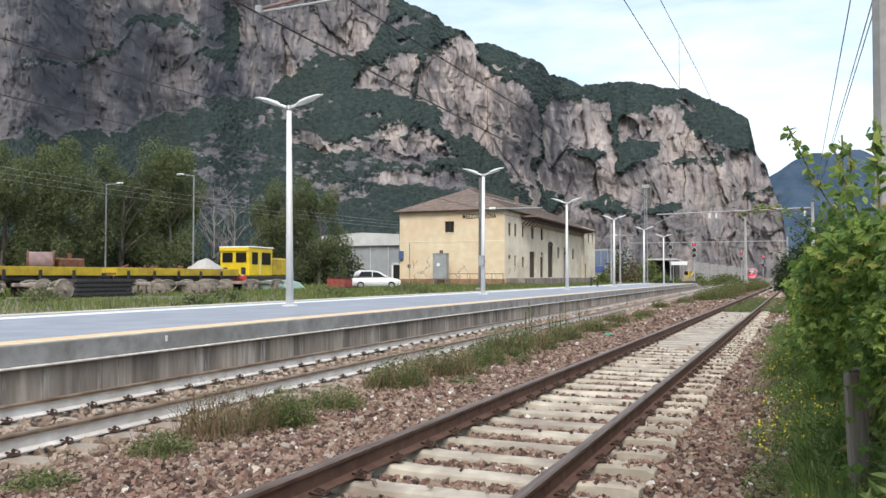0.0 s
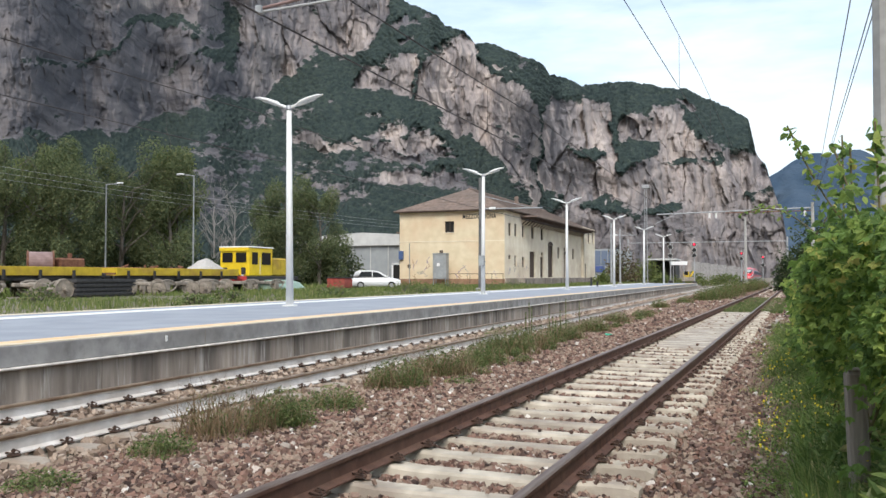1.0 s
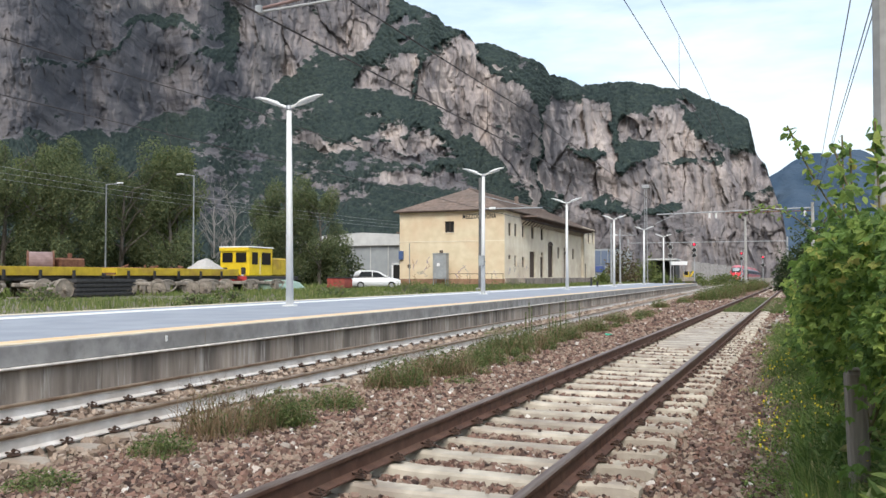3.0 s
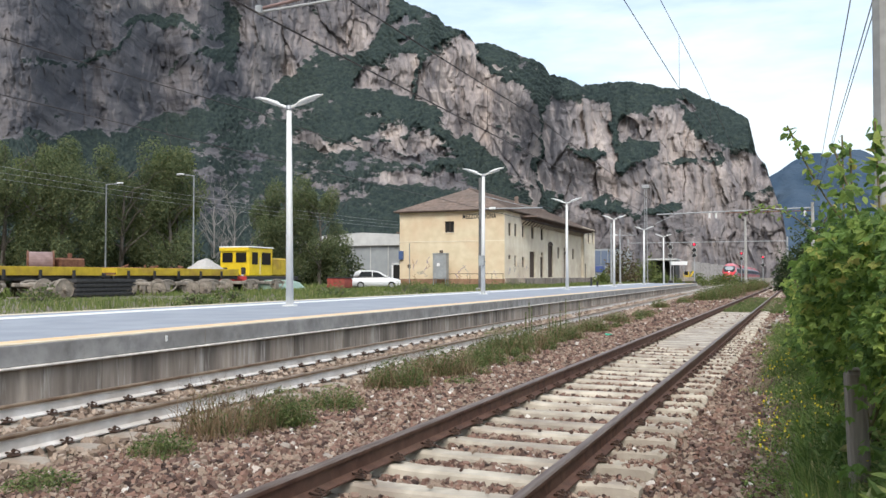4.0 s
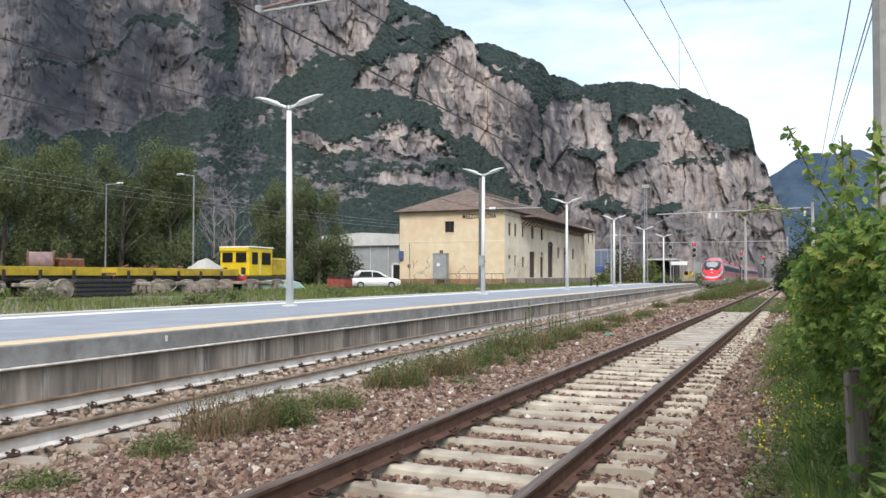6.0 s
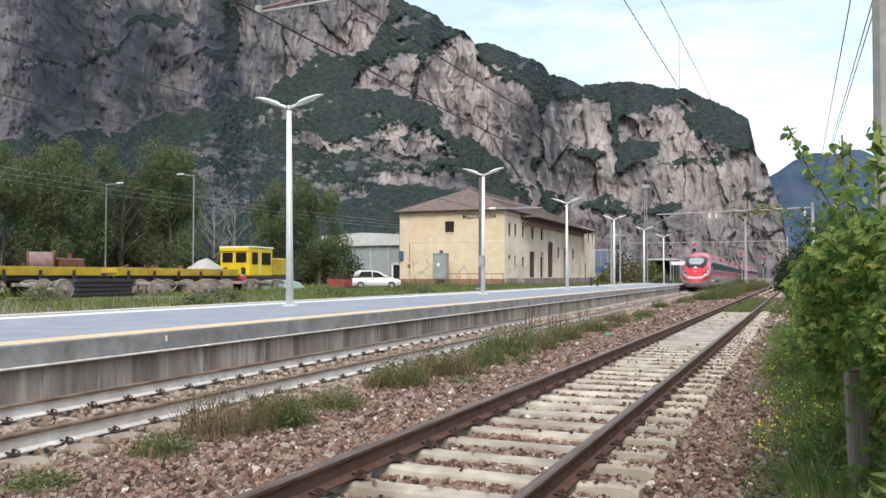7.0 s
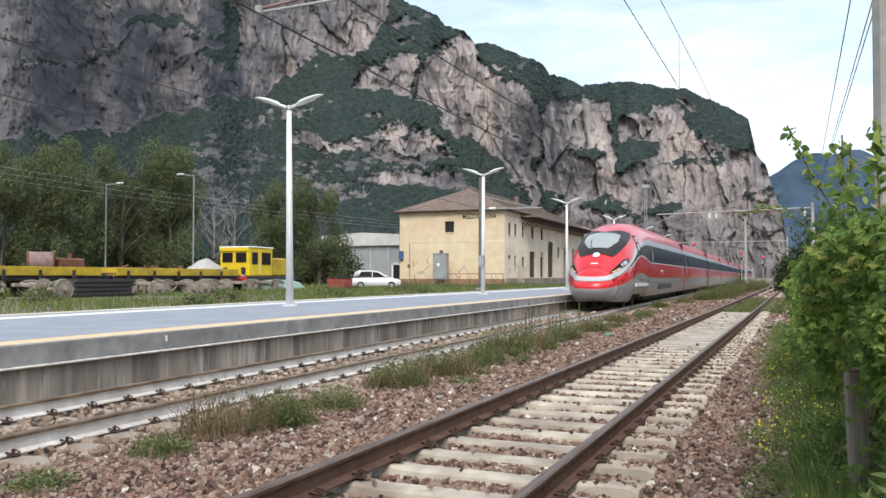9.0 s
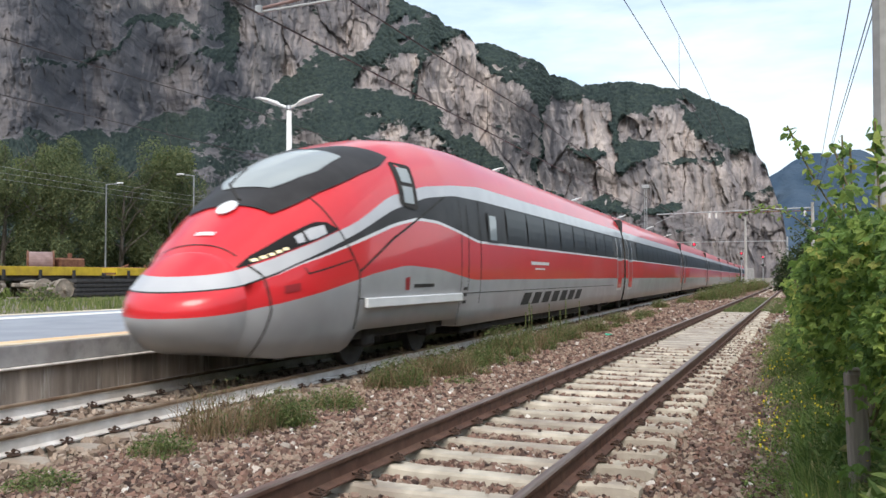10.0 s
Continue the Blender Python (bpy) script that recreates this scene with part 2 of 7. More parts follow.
def rail(name, ys, shift, mats, parent, white_web=False):
    """A rail of real section swept along ys; shift gives its x. Head and side have their own surfaces."""
    prof = list(RAIL_HALF) + [(-u, w) for u, w in reversed(RAIL_HALF)]
    n = len(prof)
    verts, faces, idx = [], [], []
    for y in ys:
        verts += [(shift(y) + u, y, w) for u, w in prof]
    for k in range(len(ys) - 1):
        for i in range(n):
            j = (i + 1) % n
            faces.append((k * n + i, (k + 1) * n + i, (k + 1) * n + j, k * n + j))
            top = i in (5, 6, 7)
            head = i in (3, 4, 8, 9, 10) and not i == 3
            idx.append(1 if top else (2 if white_web and not head else 0))
    ob = raw_object(name, verts, faces, mats, parent)
    ob.data.polygons.foreach_set("material_index", idx)
    return ob


def sleeper_mesh(name, half, mat):
    """A concrete sleeper: tapered sides, lower middle, level rail seats."""
    bm = bmesh.new()
    secs = [(-half, 0.10, 0.0), (-half + 0.06, 0.13, 0.035), (-0.95, 0.13, 0.035), (-0.5, 0.115, 0.0), (0.5, 0.115, 0.0), (0.95, 0.13, 0.035), (half - 0.06, 0.13, 0.035), (half, 0.10, 0.0)]
    rings = []
    for x, w, t in secs:
        z = t - 0.035
        rings.append([bm.verts.new(c) for c in ((x, -w - 0.02, -0.2), (x, -w + 0.015, z - 0.02), (x, -w + 0.035, z), (x, w - 0.035, z), (x, w - 0.015, z - 0.02), (x, w + 0.02, -0.2))])
    for a, b in zip(rings[:-1], rings[1:]):
        for i in range(5):
            bm.faces.new((a[i], b[i], b[i + 1], a[i + 1]))
    bm.faces.new(rings[0])
    bm.faces.new(rings[-1][::-1])
    bmesh.ops.recalc_face_normals(bm, faces=bm.faces)
    me = bpy.data.meshes.new(name)
    bm.to_mesh(me)
    bm.free()
    me.materials.append(mat)
    return me


def clip_mesh():
    """A spring clip with its bolt, one side of one rail seat."""
    bm = bmesh.new()
    box(bm, 0.07, 0.19, -0.07, 0.07, -0.172, -0.15, 0.006)
    rod(bm, (0.13, 0, -0.16), (0.13, 0, -0.085), 0.016, seg=6)
    rod(bm, (0.13, 0, -0.12), (0.13, 0, -0.1), 0.03, seg=6)
    for s in (-1, 1):
        tube(bm, [(0.09, s * 0.02, -0.135), (0.06, s * 0.05, -0.13), (0.1, s * 0.075, -0.115), (0.17, s * 0.06, -0.13), (0.175, s * 0.02, -0.14)], 0.009, seg=5)
    me = bpy.data.meshes.new("rail_clip")
    bm.to_mesh(me)
    bm.free()
    me.materials.append(M_CLIP)
    return me


CLIP = clip_mesh()


def child_mesh(name, me, parent, m):
    ob = new(name, me)
    ob.parent = parent
    ob.matrix_basis = m
    return ob


CLIP_SIZE = 0.72


def track(name, label, m, gauge, ys, shift, y0, count, sleeper_me, mats, white, clips):
    tr = empty(name, m, label, "railway track", kind="structure")
    g = gauge / 2
    for s in (-1, 1):
        rail("rail", ys, lambda y, s=s: shift(y) + s * g, mats, tr, white)
    for k in range(count):
        y = y0 + 0.6 * k
        lean = rng.uniform(-0.8, 0.8)
        child_mesh("sleeper", sleeper_me, tr, pose(shift(y) + rng.uniform(-0.02, 0.02), y, -0.172 + rng.uniform(-0.006, 0.002), 0, 0, lean))
        if k < clips:
            for s in (-1, 1):
                for r in (0, 180):
                    child_mesh("rail_clip", CLIP, tr, pose(shift(y) + s * g, y, -0.172 * (1 - CLIP_SIZE), 0, 0, r + rng.uniform(-6, 6)) @ Matrix.Scale(CLIP_SIZE, 4))
    return tr


siding_ys = [-4 + 2.0 * k for k in range(67)]
track("siding_track", "disused siding with rusty rails on pale concrete sleepers", SIDING, 1.5, siding_ys, lambda y: 0.0, -3.55, 210,
      sleeper_mesh("sleeper", 1.25, M_SLEEPER), [M_RAIL, M_RAILTOP, M_RAIL], False, 70)
main_ys = [-20 + 5.0 * k for k in range(100)]
track("main_track", "main line with whitewashed rails on dusty concrete sleepers", pose(MAIN_C, 0, 0), MAIN_NEAR - MAIN_FAR, main_ys, main_shift, -3.0, 250,
      sleeper_mesh("sleeper", 1.2, M_SLEEPER_MAIN), [M_RAIL_BROWN, M_RAIL_BROWN, M_RAIL_WHITE], True, 70)
# ---- ballast: crushed porphyry, thousands of broken stones ----
def island_colours(name, stops, rough=0.9, bump=0.4, bump_scale=60.0):
    m = bpy.data.materials.new(name)
    m.use_nodes = True
    n, l = m.node_tree.nodes, m.node_tree.links
    bsdf = n["Principled BSDF"]
    bsdf.inputs["Roughness"].default_value = rough
    bsdf.inputs["Specular IOR Level"].default_value = 0.3
    geo = n.new("ShaderNodeNewGeometry")
    r = n.new("ShaderNodeValToRGB")
    while len(r.color_ramp.elements) < len(stops):
        r.color_ramp.elements.new(0.5)
    for e, (p, c) in zip(r.color_ramp.elements, stops):
        e.position, e.color = p, (*c, 1)
    l.new(geo.outputs["Random Per Island"], r.inputs["Fac"])
    tc = n.new("ShaderNodeTexCoord")
    ns = n.new("ShaderNodeTexNoise")
    ns.inputs["Scale"].default_value, ns.inputs["Detail"].default_value = bump_scale, 5
    l.new(tc.outputs["Object"], ns.inputs["Vector"])
    mr = n.new("ShaderNodeMapRange")
    mr.inputs["To Min"].default_value, mr.inputs["To Max"].default_value = 0.7, 1.3
    l.new(ns.outputs["Fac"], mr.inputs["Value"])
    hs = n.new("ShaderNodeHueSaturation")
    l.new(mr.outputs["Result"], hs.inputs["Value"])
    l.new(r.outputs["Color"], hs.inputs["Color"])
    l.new(hs.outputs["Color"], bsdf.inputs["Base Color"])
    if bump:
        bp = n.new("ShaderNodeBump")
        bp.inputs["Strength"].default_value, bp.inputs["Distance"].default_value = bump, 0.006
        l.new(ns.outputs["Fac"], bp.inputs["Height"])
        l.new(bp.outputs["Normal"], bsdf.inputs["Normal"])
    return m


M_STONE = island_colours("porphyry ballast", [(0.0, (0.05, 0.033, 0.028)), (0.28, (0.145, 0.09, 0.071)), (0.52, (0.24, 0.142, 0.108)), (0.74, (0.25, 0.19, 0.145)), (0.97, (0.35, 0.265, 0.205)), (0.99, (0.6, 0.56, 0.51))])
M_STONE_DUST = island_colours("dusty ballast", [(0.0, (0.12, 0.085, 0.065)), (0.5, (0.27, 0.2, 0.15)), (1.0, (0.42, 0.335, 0.265))])
CUBE = np.array([(x, y, z) for x in (-1, 1) for y in (-1, 1) for z in (-1, 1)], float)
CUBE_F = np.array([(0, 1, 3, 2), (4, 6, 7, 5), (0, 4, 5, 1), (2, 3, 7, 6), (0, 2, 6, 4), (1, 5, 7, 3)])


def stones(name, label, px, py, pz, size, mat):
    """Broken stones: skewed, chipped six-sided lumps, each turned its own way."""
    n = len(px)
    v = CUBE[None] * (1 + rng.uniform(-0.42, 0.3, (n, 8, 3)))
    v = v * rng.uniform(0.55, 1.15, (n, 1, 3)) * 0.5 * size[:, None, None]
    q = rng.normal(size=(n, 4))
    q /= np.linalg.norm(q, axis=1, keepdims=True)
    w, x, y, z = q.T
    rot = np.stack([1 - 2 * (y * y + z * z), 2 * (x * y - z * w), 2 * (x * z + y * w), 2 * (x * y + z * w), 1 - 2 * (x * x + z * z), 2 * (y * z - x * w),
                    2 * (x * z - y * w), 2 * (y * z + x * w), 1 - 2 * (x * x + y * y)], -1).reshape(n, 3, 3)
    v = np.einsum("nij,nkj->nki", rot, v) + np.stack([px, py, pz], -1)[:, None, :]
    f = (CUBE_F[None] + 8 * np.arange(n)[:, None, None]).reshape(-1, 4)
    me = bpy.data.meshes.new(name)
    me.vertices.add(n * 8)
    me.vertices.foreach_set("co", v.reshape(-1).astype(np.float32))
    me.loops.add(len(f) * 4)
    me.loops.foreach_set("vertex_index", f.reshape(-1).astype(np.int32))
    me.polygons.add(len(f))
    me.polygons.foreach_set("loop_start", (np.arange(len(f)) * 4).astype(np.int32))
    me.update(calc_edges=True)
    me.validate()
    me.shade_flat()
    me.materials.append(mat)
    return tagged(new(name, me), label, "ballast", kind="stuff")


def scatter(x0, x1, y0, y1, density):
    n = int((x1 - x0) * (y1 - y0) * density)
    return rng.uniform(x0, x1, n), rng.uniform(y0, y1, n)


sx, sy, ss = [], [], []
for y0, y1, dens, size in ((-6.0, 2.8, 140, 0.07), (2.8, 8, 800, 0.044), (8, 14, 560, 0.048), (14, 24, 260, 0.062), (24, 48, 80, 0.1), (48, 100, 18, 0.16)):
    a, b = scatter(-5.6, 3.2, y0, y1, dens)
    sx.append(a), sy.append(b), ss.append(size * rng.uniform(0.55, 1.35, len(a)))
sx, sy, ss = np.concatenate(sx), np.concatenate(sy), np.concatenate(ss)
u_siding = sx - (-2.28 + 0.0302 * sy)
keep = (sx - 0.0302 * sy < 0.75)
near_rail = np.abs(np.abs(u_siding) - 0.75) < 0.085
k_sl = (sy - 2.45) / 0.6
on_sleeper = (np.abs(k_sl - np.round(k_sl)) * 0.6 < 0.125) & (np.abs(u_siding) < 1.22)
keep &= ~near_rail
# sleepers stay mostly clear between the rails; their ends are half buried
bare_part = on_sleeper & ((np.abs(u_siding) < 0.68) & (rng.random(len(sx)) > 0.02) | (np.abs(u_siding) >= 0.68) & (rng.random(len(sx)) > 0.6))
keep &= ~bare_part
dusty = (sy > 18.5) & (sy < 39) & (np.abs(u_siding) < 0.7) | (sy > 21) & (sy < 38) & (u_siding > 0.95) & (u_siding < 1.9)
keep &= ~(dusty & (rng.random(len(sx)) > 0.2 + 0.6 * np.clip((20.5 - sy) / 2, 0, 1)))
sx, sy, ss, on_sleeper = sx[keep], sy[keep], ss[keep], on_sleeper[keep]
sz = ground_height(sx, sy) + rng.uniform(0.0, 0.035, len(sx))
between = (np.abs(sx - (-2.28 + 0.0302 * sy)) < 1.1) & ~on_sleeper
sz = np.where(between, sz - 0.005, sz)
ss = np.where(on_sleeper, np.minimum(ss, 0.05) * 0.75, ss)
sz = np.where(on_sleeper, -0.085 + ss * 0.2, sz)
stones("ballast_siding", "pinkish grey crushed stone ballast", sx, sy, sz, ss, M_STONE)
mx, my, ms = [], [], []
for y0, y1, dens, size in ((-6, 3, 110, 0.07), (3, 16, 230, 0.06), (16, 32, 110, 0.085), (32, 80, 30, 0.14)):
    a, b = scatter(-8.4, -5.0, y0, y1, dens)
    mx.append(a), my.append(b), ms.append(size * rng.uniform(0.5, 1.3, len(a)))
mx, my, ms = np.concatenate(mx), np.concatenate(my), np.concatenate(ms)
ok = (np.abs(mx - MAIN_NEAR) > 0.1) & (np.abs(mx - MAIN_FAR) > 0.1)
k_sl = (my + 3.0) / 0.6
ok &= ~((np.abs(k_sl - np.round(k_sl)) * 0.6 < 0.12) & (np.abs(mx - MAIN_C) < 1.2) & (rng.random(len(mx)) > 0.1))
mx, my, ms = mx[ok], my[ok], ms[ok]
stones("ballast_main", "dusty brown ballast between the main line rails", mx, my, -0.215 + rng.uniform(-0.02, 0.03, len(mx)), ms, M_STONE_DUST)
# pale level crossing strip between the siding's rails
M_SAND = material("pale dusty concrete", (0.29, 0.25, 0.21), (0.42, 0.37, 0.32), 0.95, 7.0, bump=0.9, bump_scale=25, dirt=(0.22, 0.18, 0.145), dirt_scale=1.4, dirt_amount=0.8)
crossing = mesh_object("crossing_slab", boxed(-0.66, 0.66, 18.5, 39, -0.3, -0.215, 0.02), M_SAND)
crossing.matrix_basis = SIDING
tagged(crossing, "pale dusty concrete slab between rusty rails", "slab", kind="structure")
apron = mesh_object("crossing_apron", boxed(0.9, 1.9, 21, 38, -0.4, -0.262, 0.02), M_SAND)
apron.matrix_basis = SIDING
tagged(apron, "pale dusty strip beside the siding", "slab", kind="structure")
# ---- mountains: a limestone wall above wooded slopes, built as terrain by bearing and rise ----
VIEW = radians(21.33)
FWD, RGT = np.array([-math.sin(VIEW), math.cos(VIEW)]), np.array([math.cos(VIEW), math.sin(VIEW)])


def value_noise(x, y, seed):
    """Smooth lattice noise in -1..1 for arrays."""
    xi, yi = np.floor(x).astype(np.int64), np.floor(y).astype(np.int64)
    xf, yf = x - xi, y - yi
    u, v = xf * xf * (3 - 2 * xf), yf * yf * (3 - 2 * yf)

    def h(a, b):
        n = (a * 374761393 + b * 668265263 + seed * 974711) & 0x7FFFFFFF
        n = ((n ^ (n >> 13)) * 1274126177) & 0x7FFFFFFF
        return ((n ^ (n >> 16)) & 0xFFFF) / 32767.5 - 1
    return (h(xi, yi) * (1 - u) + h(xi + 1, yi) * u) * (1 - v) + (h(xi, yi + 1) * (1 - u) + h(xi + 1, yi + 1) * u) * v


def fbm(x, y, seed, octaves=5, gain=0.5):
    total, amp = 0, 1.0
    for k in range(octaves):
        total = total + amp * value_noise(x * 2 ** k, y * 2 ** k, seed + k * 17)
        amp *= gain
    return total


def cells(x, y, seed):
    """Broken-plate noise: for each point the nearest cell's own tilted plane, and how near the cell's edge and middle are."""
    xi, yi = np.floor(x).astype(np.int64), np.floor(y).astype(np.int64)
    f1, f2, plane = np.full(x.shape, 9.0), np.full(x.shape, 9.0), np.zeros(x.shape)

    def h(a, b, k):
        n = (a * 374761393 + b * 668265263 + (seed + k) * 974711) & 0x7FFFFFFF
        n = ((n ^ (n >> 13)) * 1274126177) & 0x7FFFFFFF
        return ((n ^ (n >> 16)) & 0xFFFF) / 65535.0
    for dx in (-1, 0, 1):
        for dy in (-1, 0, 1):
            a, b = xi + dx, yi + dy
            px, py = x - (a + h(a, b, 1)), y - (b + h(a, b, 2))
            d = np.sqrt(px * px + py * py)
            near = d < f1
            f2 = np.where(near, f1, np.minimum(f2, d))
            plane = np.where(near, (h(a, b, 3) - 0.5) + px * (h(a, b, 4) - 0.5) * 1.6 + py * (h(a, b, 5) - 0.5) * 1.0, plane)
            f1 = np.where(near, d, f1)
    return plane, f2 - f1, f1


# outlines in thousandths: bearing (across / ahead), then rise (up / ahead)
SKYLINE = ([-1023, -540, -265, -127, -65, -34, -8, 4, 25, 40, 52, 80, 107, 124, 129, 155, 168, 196, 216, 257, 295, 312, 346, 369, 372, 378, 390, 397, 409, 416, 421],
           [448, 441, 441, 378, 341, 328, 317, 302, 297, 281, 284, 273, 263, 252, 244, 235, 229, 233, 235, 231, 225, 217, 202, 189, 176, 150, 133, 109, 75, 34, 7])
WEST_FOOT = ([-1012, -535, -467, -399, -344, -304, -249, -225, -194, -153, -99, -82, -71, -65], [109, 167, 169, 178, 188, 204, 220, 213, 238, 259, 267, 288, 329, 378])
MID_TOP = ([-118, -99, -64, -34, -22, 4, 23, 40, 58, 83, 110, 122], [222, 250, 269, 264, 262, 289, 300, 278, 246, 233, 217, 188])
MID_FOOT = ([-118, -99, -57, -29, -3, 18, 35, 65, 99, 123], [240, 229, 222, 213, 195, 176, 162, 130, 94, 61])
EAST_TOP = ([117, 124, 141, 189, 200, 205, 219, 278, 292, 311, 332, 356, 376, 386, 419], [157, 195, 205, 209, 198, 171, 190, 201, 179, 169, 158, 152, 156, 136, 75])
# patches: bearing, rise, half width, half height in thousandths, turn, strength
LEDGES = [(-132, 157, 51, 10, -0.12, 0.5), (-40, 165, 41, 14, -0.05, 0.55), (-64, 147, 54, 7, -0.2, 0.3), (1, 152, 34, 11, -0.25, 0.45), (-50, 115, 41, 12, -0.05, 0.45),
          (4, 112, 41, 10, 0.1, 0.35), (-143, 117, 61, 18, 0, 0.12), (-248, 140, 41, 10, 0.3, 0.15), (-275, 109, 34, 27, 0.2, 0.1), (-88, 193, 17, 5, 0, 0.35),
          (-215, 188, 41, 5, 0.3, 0.05), (-47, 284, 10, 4, 0, 0.4), (-44, 309, 20, 4, 0.1, 0.3), (79, 255, 17, 5, -0.4, 0.3), (103, 255, 12, 5, -0.3, 0.3), (288, 208, 15, 4, -0.4, 0.4)]
GROVES_WEST = [(-260, 291, 14, 44, 0.15, 1.2), (-282, 267, 15, 12, 0, 0.8), (-301, 295, 31, 8, -0.1, 0.8), (-358, 307, 34, 7, 0, 0.9), (-404, 278, 42, 4, 0.55, 0.8),
               (-465, 262, 44, 4, -0.08, 0.8), (-318, 257, 41, 3, 0.6, 0.6), (-348, 209, 17, 3, 0.4, 0.5), (-497, 324, 34, 4, 0, 0.4), (-475, 202, 27, 3, -0.6, 0.5),
               (-312, 326, 61, 3, 0, 0.5), (-428, 326, 41, 5, -0.1, 0.5), (-154, 295, 7, 34, 0.2, 0.35), (-27, 240, 4, 27, 0, 0.8)]
GROVES_EAST = [(236, 149, 27, 14, 0.15, 1.05), (210, 135, 10, 12, 0, 1.1), (171, 153, 20, 6, -0.1, 1.1), (120, 130, 5, 65, 0, 0.9), (205, 164, 5, 31, 0, 0.8),
               (284, 132, 23, 4, 0, 0.8), (195, 85, 31, 7, -0.1, 0.9), (137, 85, 15, 18, 0.6, 1.0), (259, 80, 23, 8, 0, 0.9), (326, 143, 14, 5, 0, 0.7),
               (380, 99, 16, 6, 0.3, 0.8), (65, 130, 61, 7, -0.5, 0.55), (83, 167, 27, 5, -0.6, 0.6), (269, 54, 41, 5, 0.1, 0.5), (45, 143, 41, 8, -0.2, 0.5)]
PALE_WEST = [(-201, 253, 37, 37, 0.2, 1), (-109, 284, 31, 34, 0.3, 1), (-154, 274, 41, 27, 0, 0.5), (-64, 246, 37, 24, 0, 0.55), (-132, 157, 54, 12, -0.1, 0.9), (-40, 165, 41, 15, 0, 1.0),
             (-54, 115, 41, 12, 0, 0.8), (-297, 212, 10, 5, 0, 0.9), (-365, 209, 5, 14, -0.3, 0.9), (-367, 333, 41, 8, 0, 0.9), (-312, 323, 27, 7, 0, 0.6)]
PALE_EAST = [(14, 233, 34, 65, -0.1, 1.1), (59, 205, 34, 61, -0.2, 0.9), (100, 109, 27, 48, 0, 0.6), (168, 174, 31, 34, 0, 1), (236, 181, 41, 15, 0, 0.75), (277, 157, 41, 37, 0, 1.1),
             (318, 109, 41, 41, 0, 0.95), (188, 116, 20, 41, 0, 0.8), (263, 109, 41, 27, 0, 0.7), (372, 123, 24, 41, 0, 0.6)]
nb, nr = 1280, 420
B = np.linspace(-0.68, 0.421, nb)[None, :] * np.ones((nr, 1))


def outline(b, pts):
    return np.interp(b * 1000, pts[0], pts[1]) / 1000


top = outline(B[0], SKYLINE) + 0.0016 * fbm(B[0] * 60, B[0] * 0, 5, 4)
V = np.linspace(0, 1, nr)[:, None] * np.ones((1, nb))
R = V * top[None, :]
wx, wy = 0.009 * fbm(B * 30, R * 30, 31, 6, 0.62), 0.008 * fbm(B * 30, R * 30, 47, 6, 0.62)
Bj, Rj = B + wx, R + wy


def patch(b0, r0, hw, hh, turn, grow=1.0):
    """Squared distance from a patch's middle, 1 at its rim."""
    db, dr = Bj - b0 / 1000, Rj - r0 / 1000
    return ((db * math.cos(turn) + dr * math.sin(turn)) * 1000 / (hw * grow)) ** 2 + ((dr * math.cos(turn) - db * math.sin(turn)) * 1000 / (hh * grow)) ** 2


west = np.where(Bj < -0.066, Rj - outline(Bj, WEST_FOOT), -1)
middle = np.where((Bj > -0.12) & (Bj < 0.124), np.minimum(Rj - outline(Bj, MID_FOOT), outline(Bj, MID_TOP) - Rj), -1)
east = np.where(Bj > 0.116, np.minimum(outline(Bj, EAST_TOP) - Rj, 1), -1)
rock = 0.75 * np.clip(np.maximum(np.maximum(west, middle), east) / 0.012, -1, 1)
for b0, r0, hw, hh, turn, s in LEDGES:
    rock = np.maximum(rock, s * (1 - patch(b0, r0, hw, hh, turn)))
for b0, r0, hw, hh, turn, s in GROVES_WEST + GROVES_EAST:
    rock = rock - 1.0 * s * np.clip(1.6 - patch(b0, r0, hw, hh, turn, 1.05), 0, 1.1)
rock = rock + 0.22 * fbm(B * 26, R * 60, 77, 3)
mass = np.clip(rock * 1.3 + 0.45, 0, 1)
rockness = np.clip((rock + 0.12 * fbm(B * 60, R * 110, 79, 3) + 0.22 * fbm(B * 110, R * 190, 78, 4, 0.65) - 0.02) * 1.6 + 0.4, 0, 1)
steep = mass ** 0.8
# how warm and pale the rock is: pale faces among grey ones
pale = 0 * B
for b0, r0, hw, hh, turn, s in PALE_WEST + PALE_EAST:
    pale = np.maximum(pale, s * np.clip(1.3 - patch(b0, r0, hw, hh, turn), 0, 1))
# distance grows slowly over cliffs and fast over wooded benches
base = np.interp(B, [-0.95, -0.5, -0.2, 0.0, 0.42], [430, 560, 800, 880, 1080]) + 60 * fbm(B * 5, B * 0, 3, 3)
run = (2.3 - 2.1 * steep)
kern = np.hanning(61) / np.hanning(61).sum()
run = np.stack([np.convolve(np.pad(row, 30, mode="edge"), kern, mode="valid") for row in run])
dR = np.diff(R, axis=0, prepend=0)
dist = base * np.exp(np.cumsum(run * dR, axis=0))
fx, fy = 0.004 * fbm(B * 40 + R * 7, R * 30, 341, 4), 0.004 * fbm(B * 40, R * 40 - B * 9, 353, 4)
Bw, Rw = B + fx, R + fy
big, _, _ = cells(Bw * 26 + Rw * 3, Rw * 7 - Bw * 2, 601)
mid, _, _ = cells(Bw * 75 - Rw * 9, Rw * 18 + Bw * 7, 631)
fine, _, _ = cells(Bw * 170 + Rw * 20, Rw * 60 - Bw * 30, 661)
columns = np.abs(fbm(Bw * 55, Rw * 8, 711, 4)) + 0.6 * np.abs(fbm(Bw * 120, Rw * 22, 713, 3))
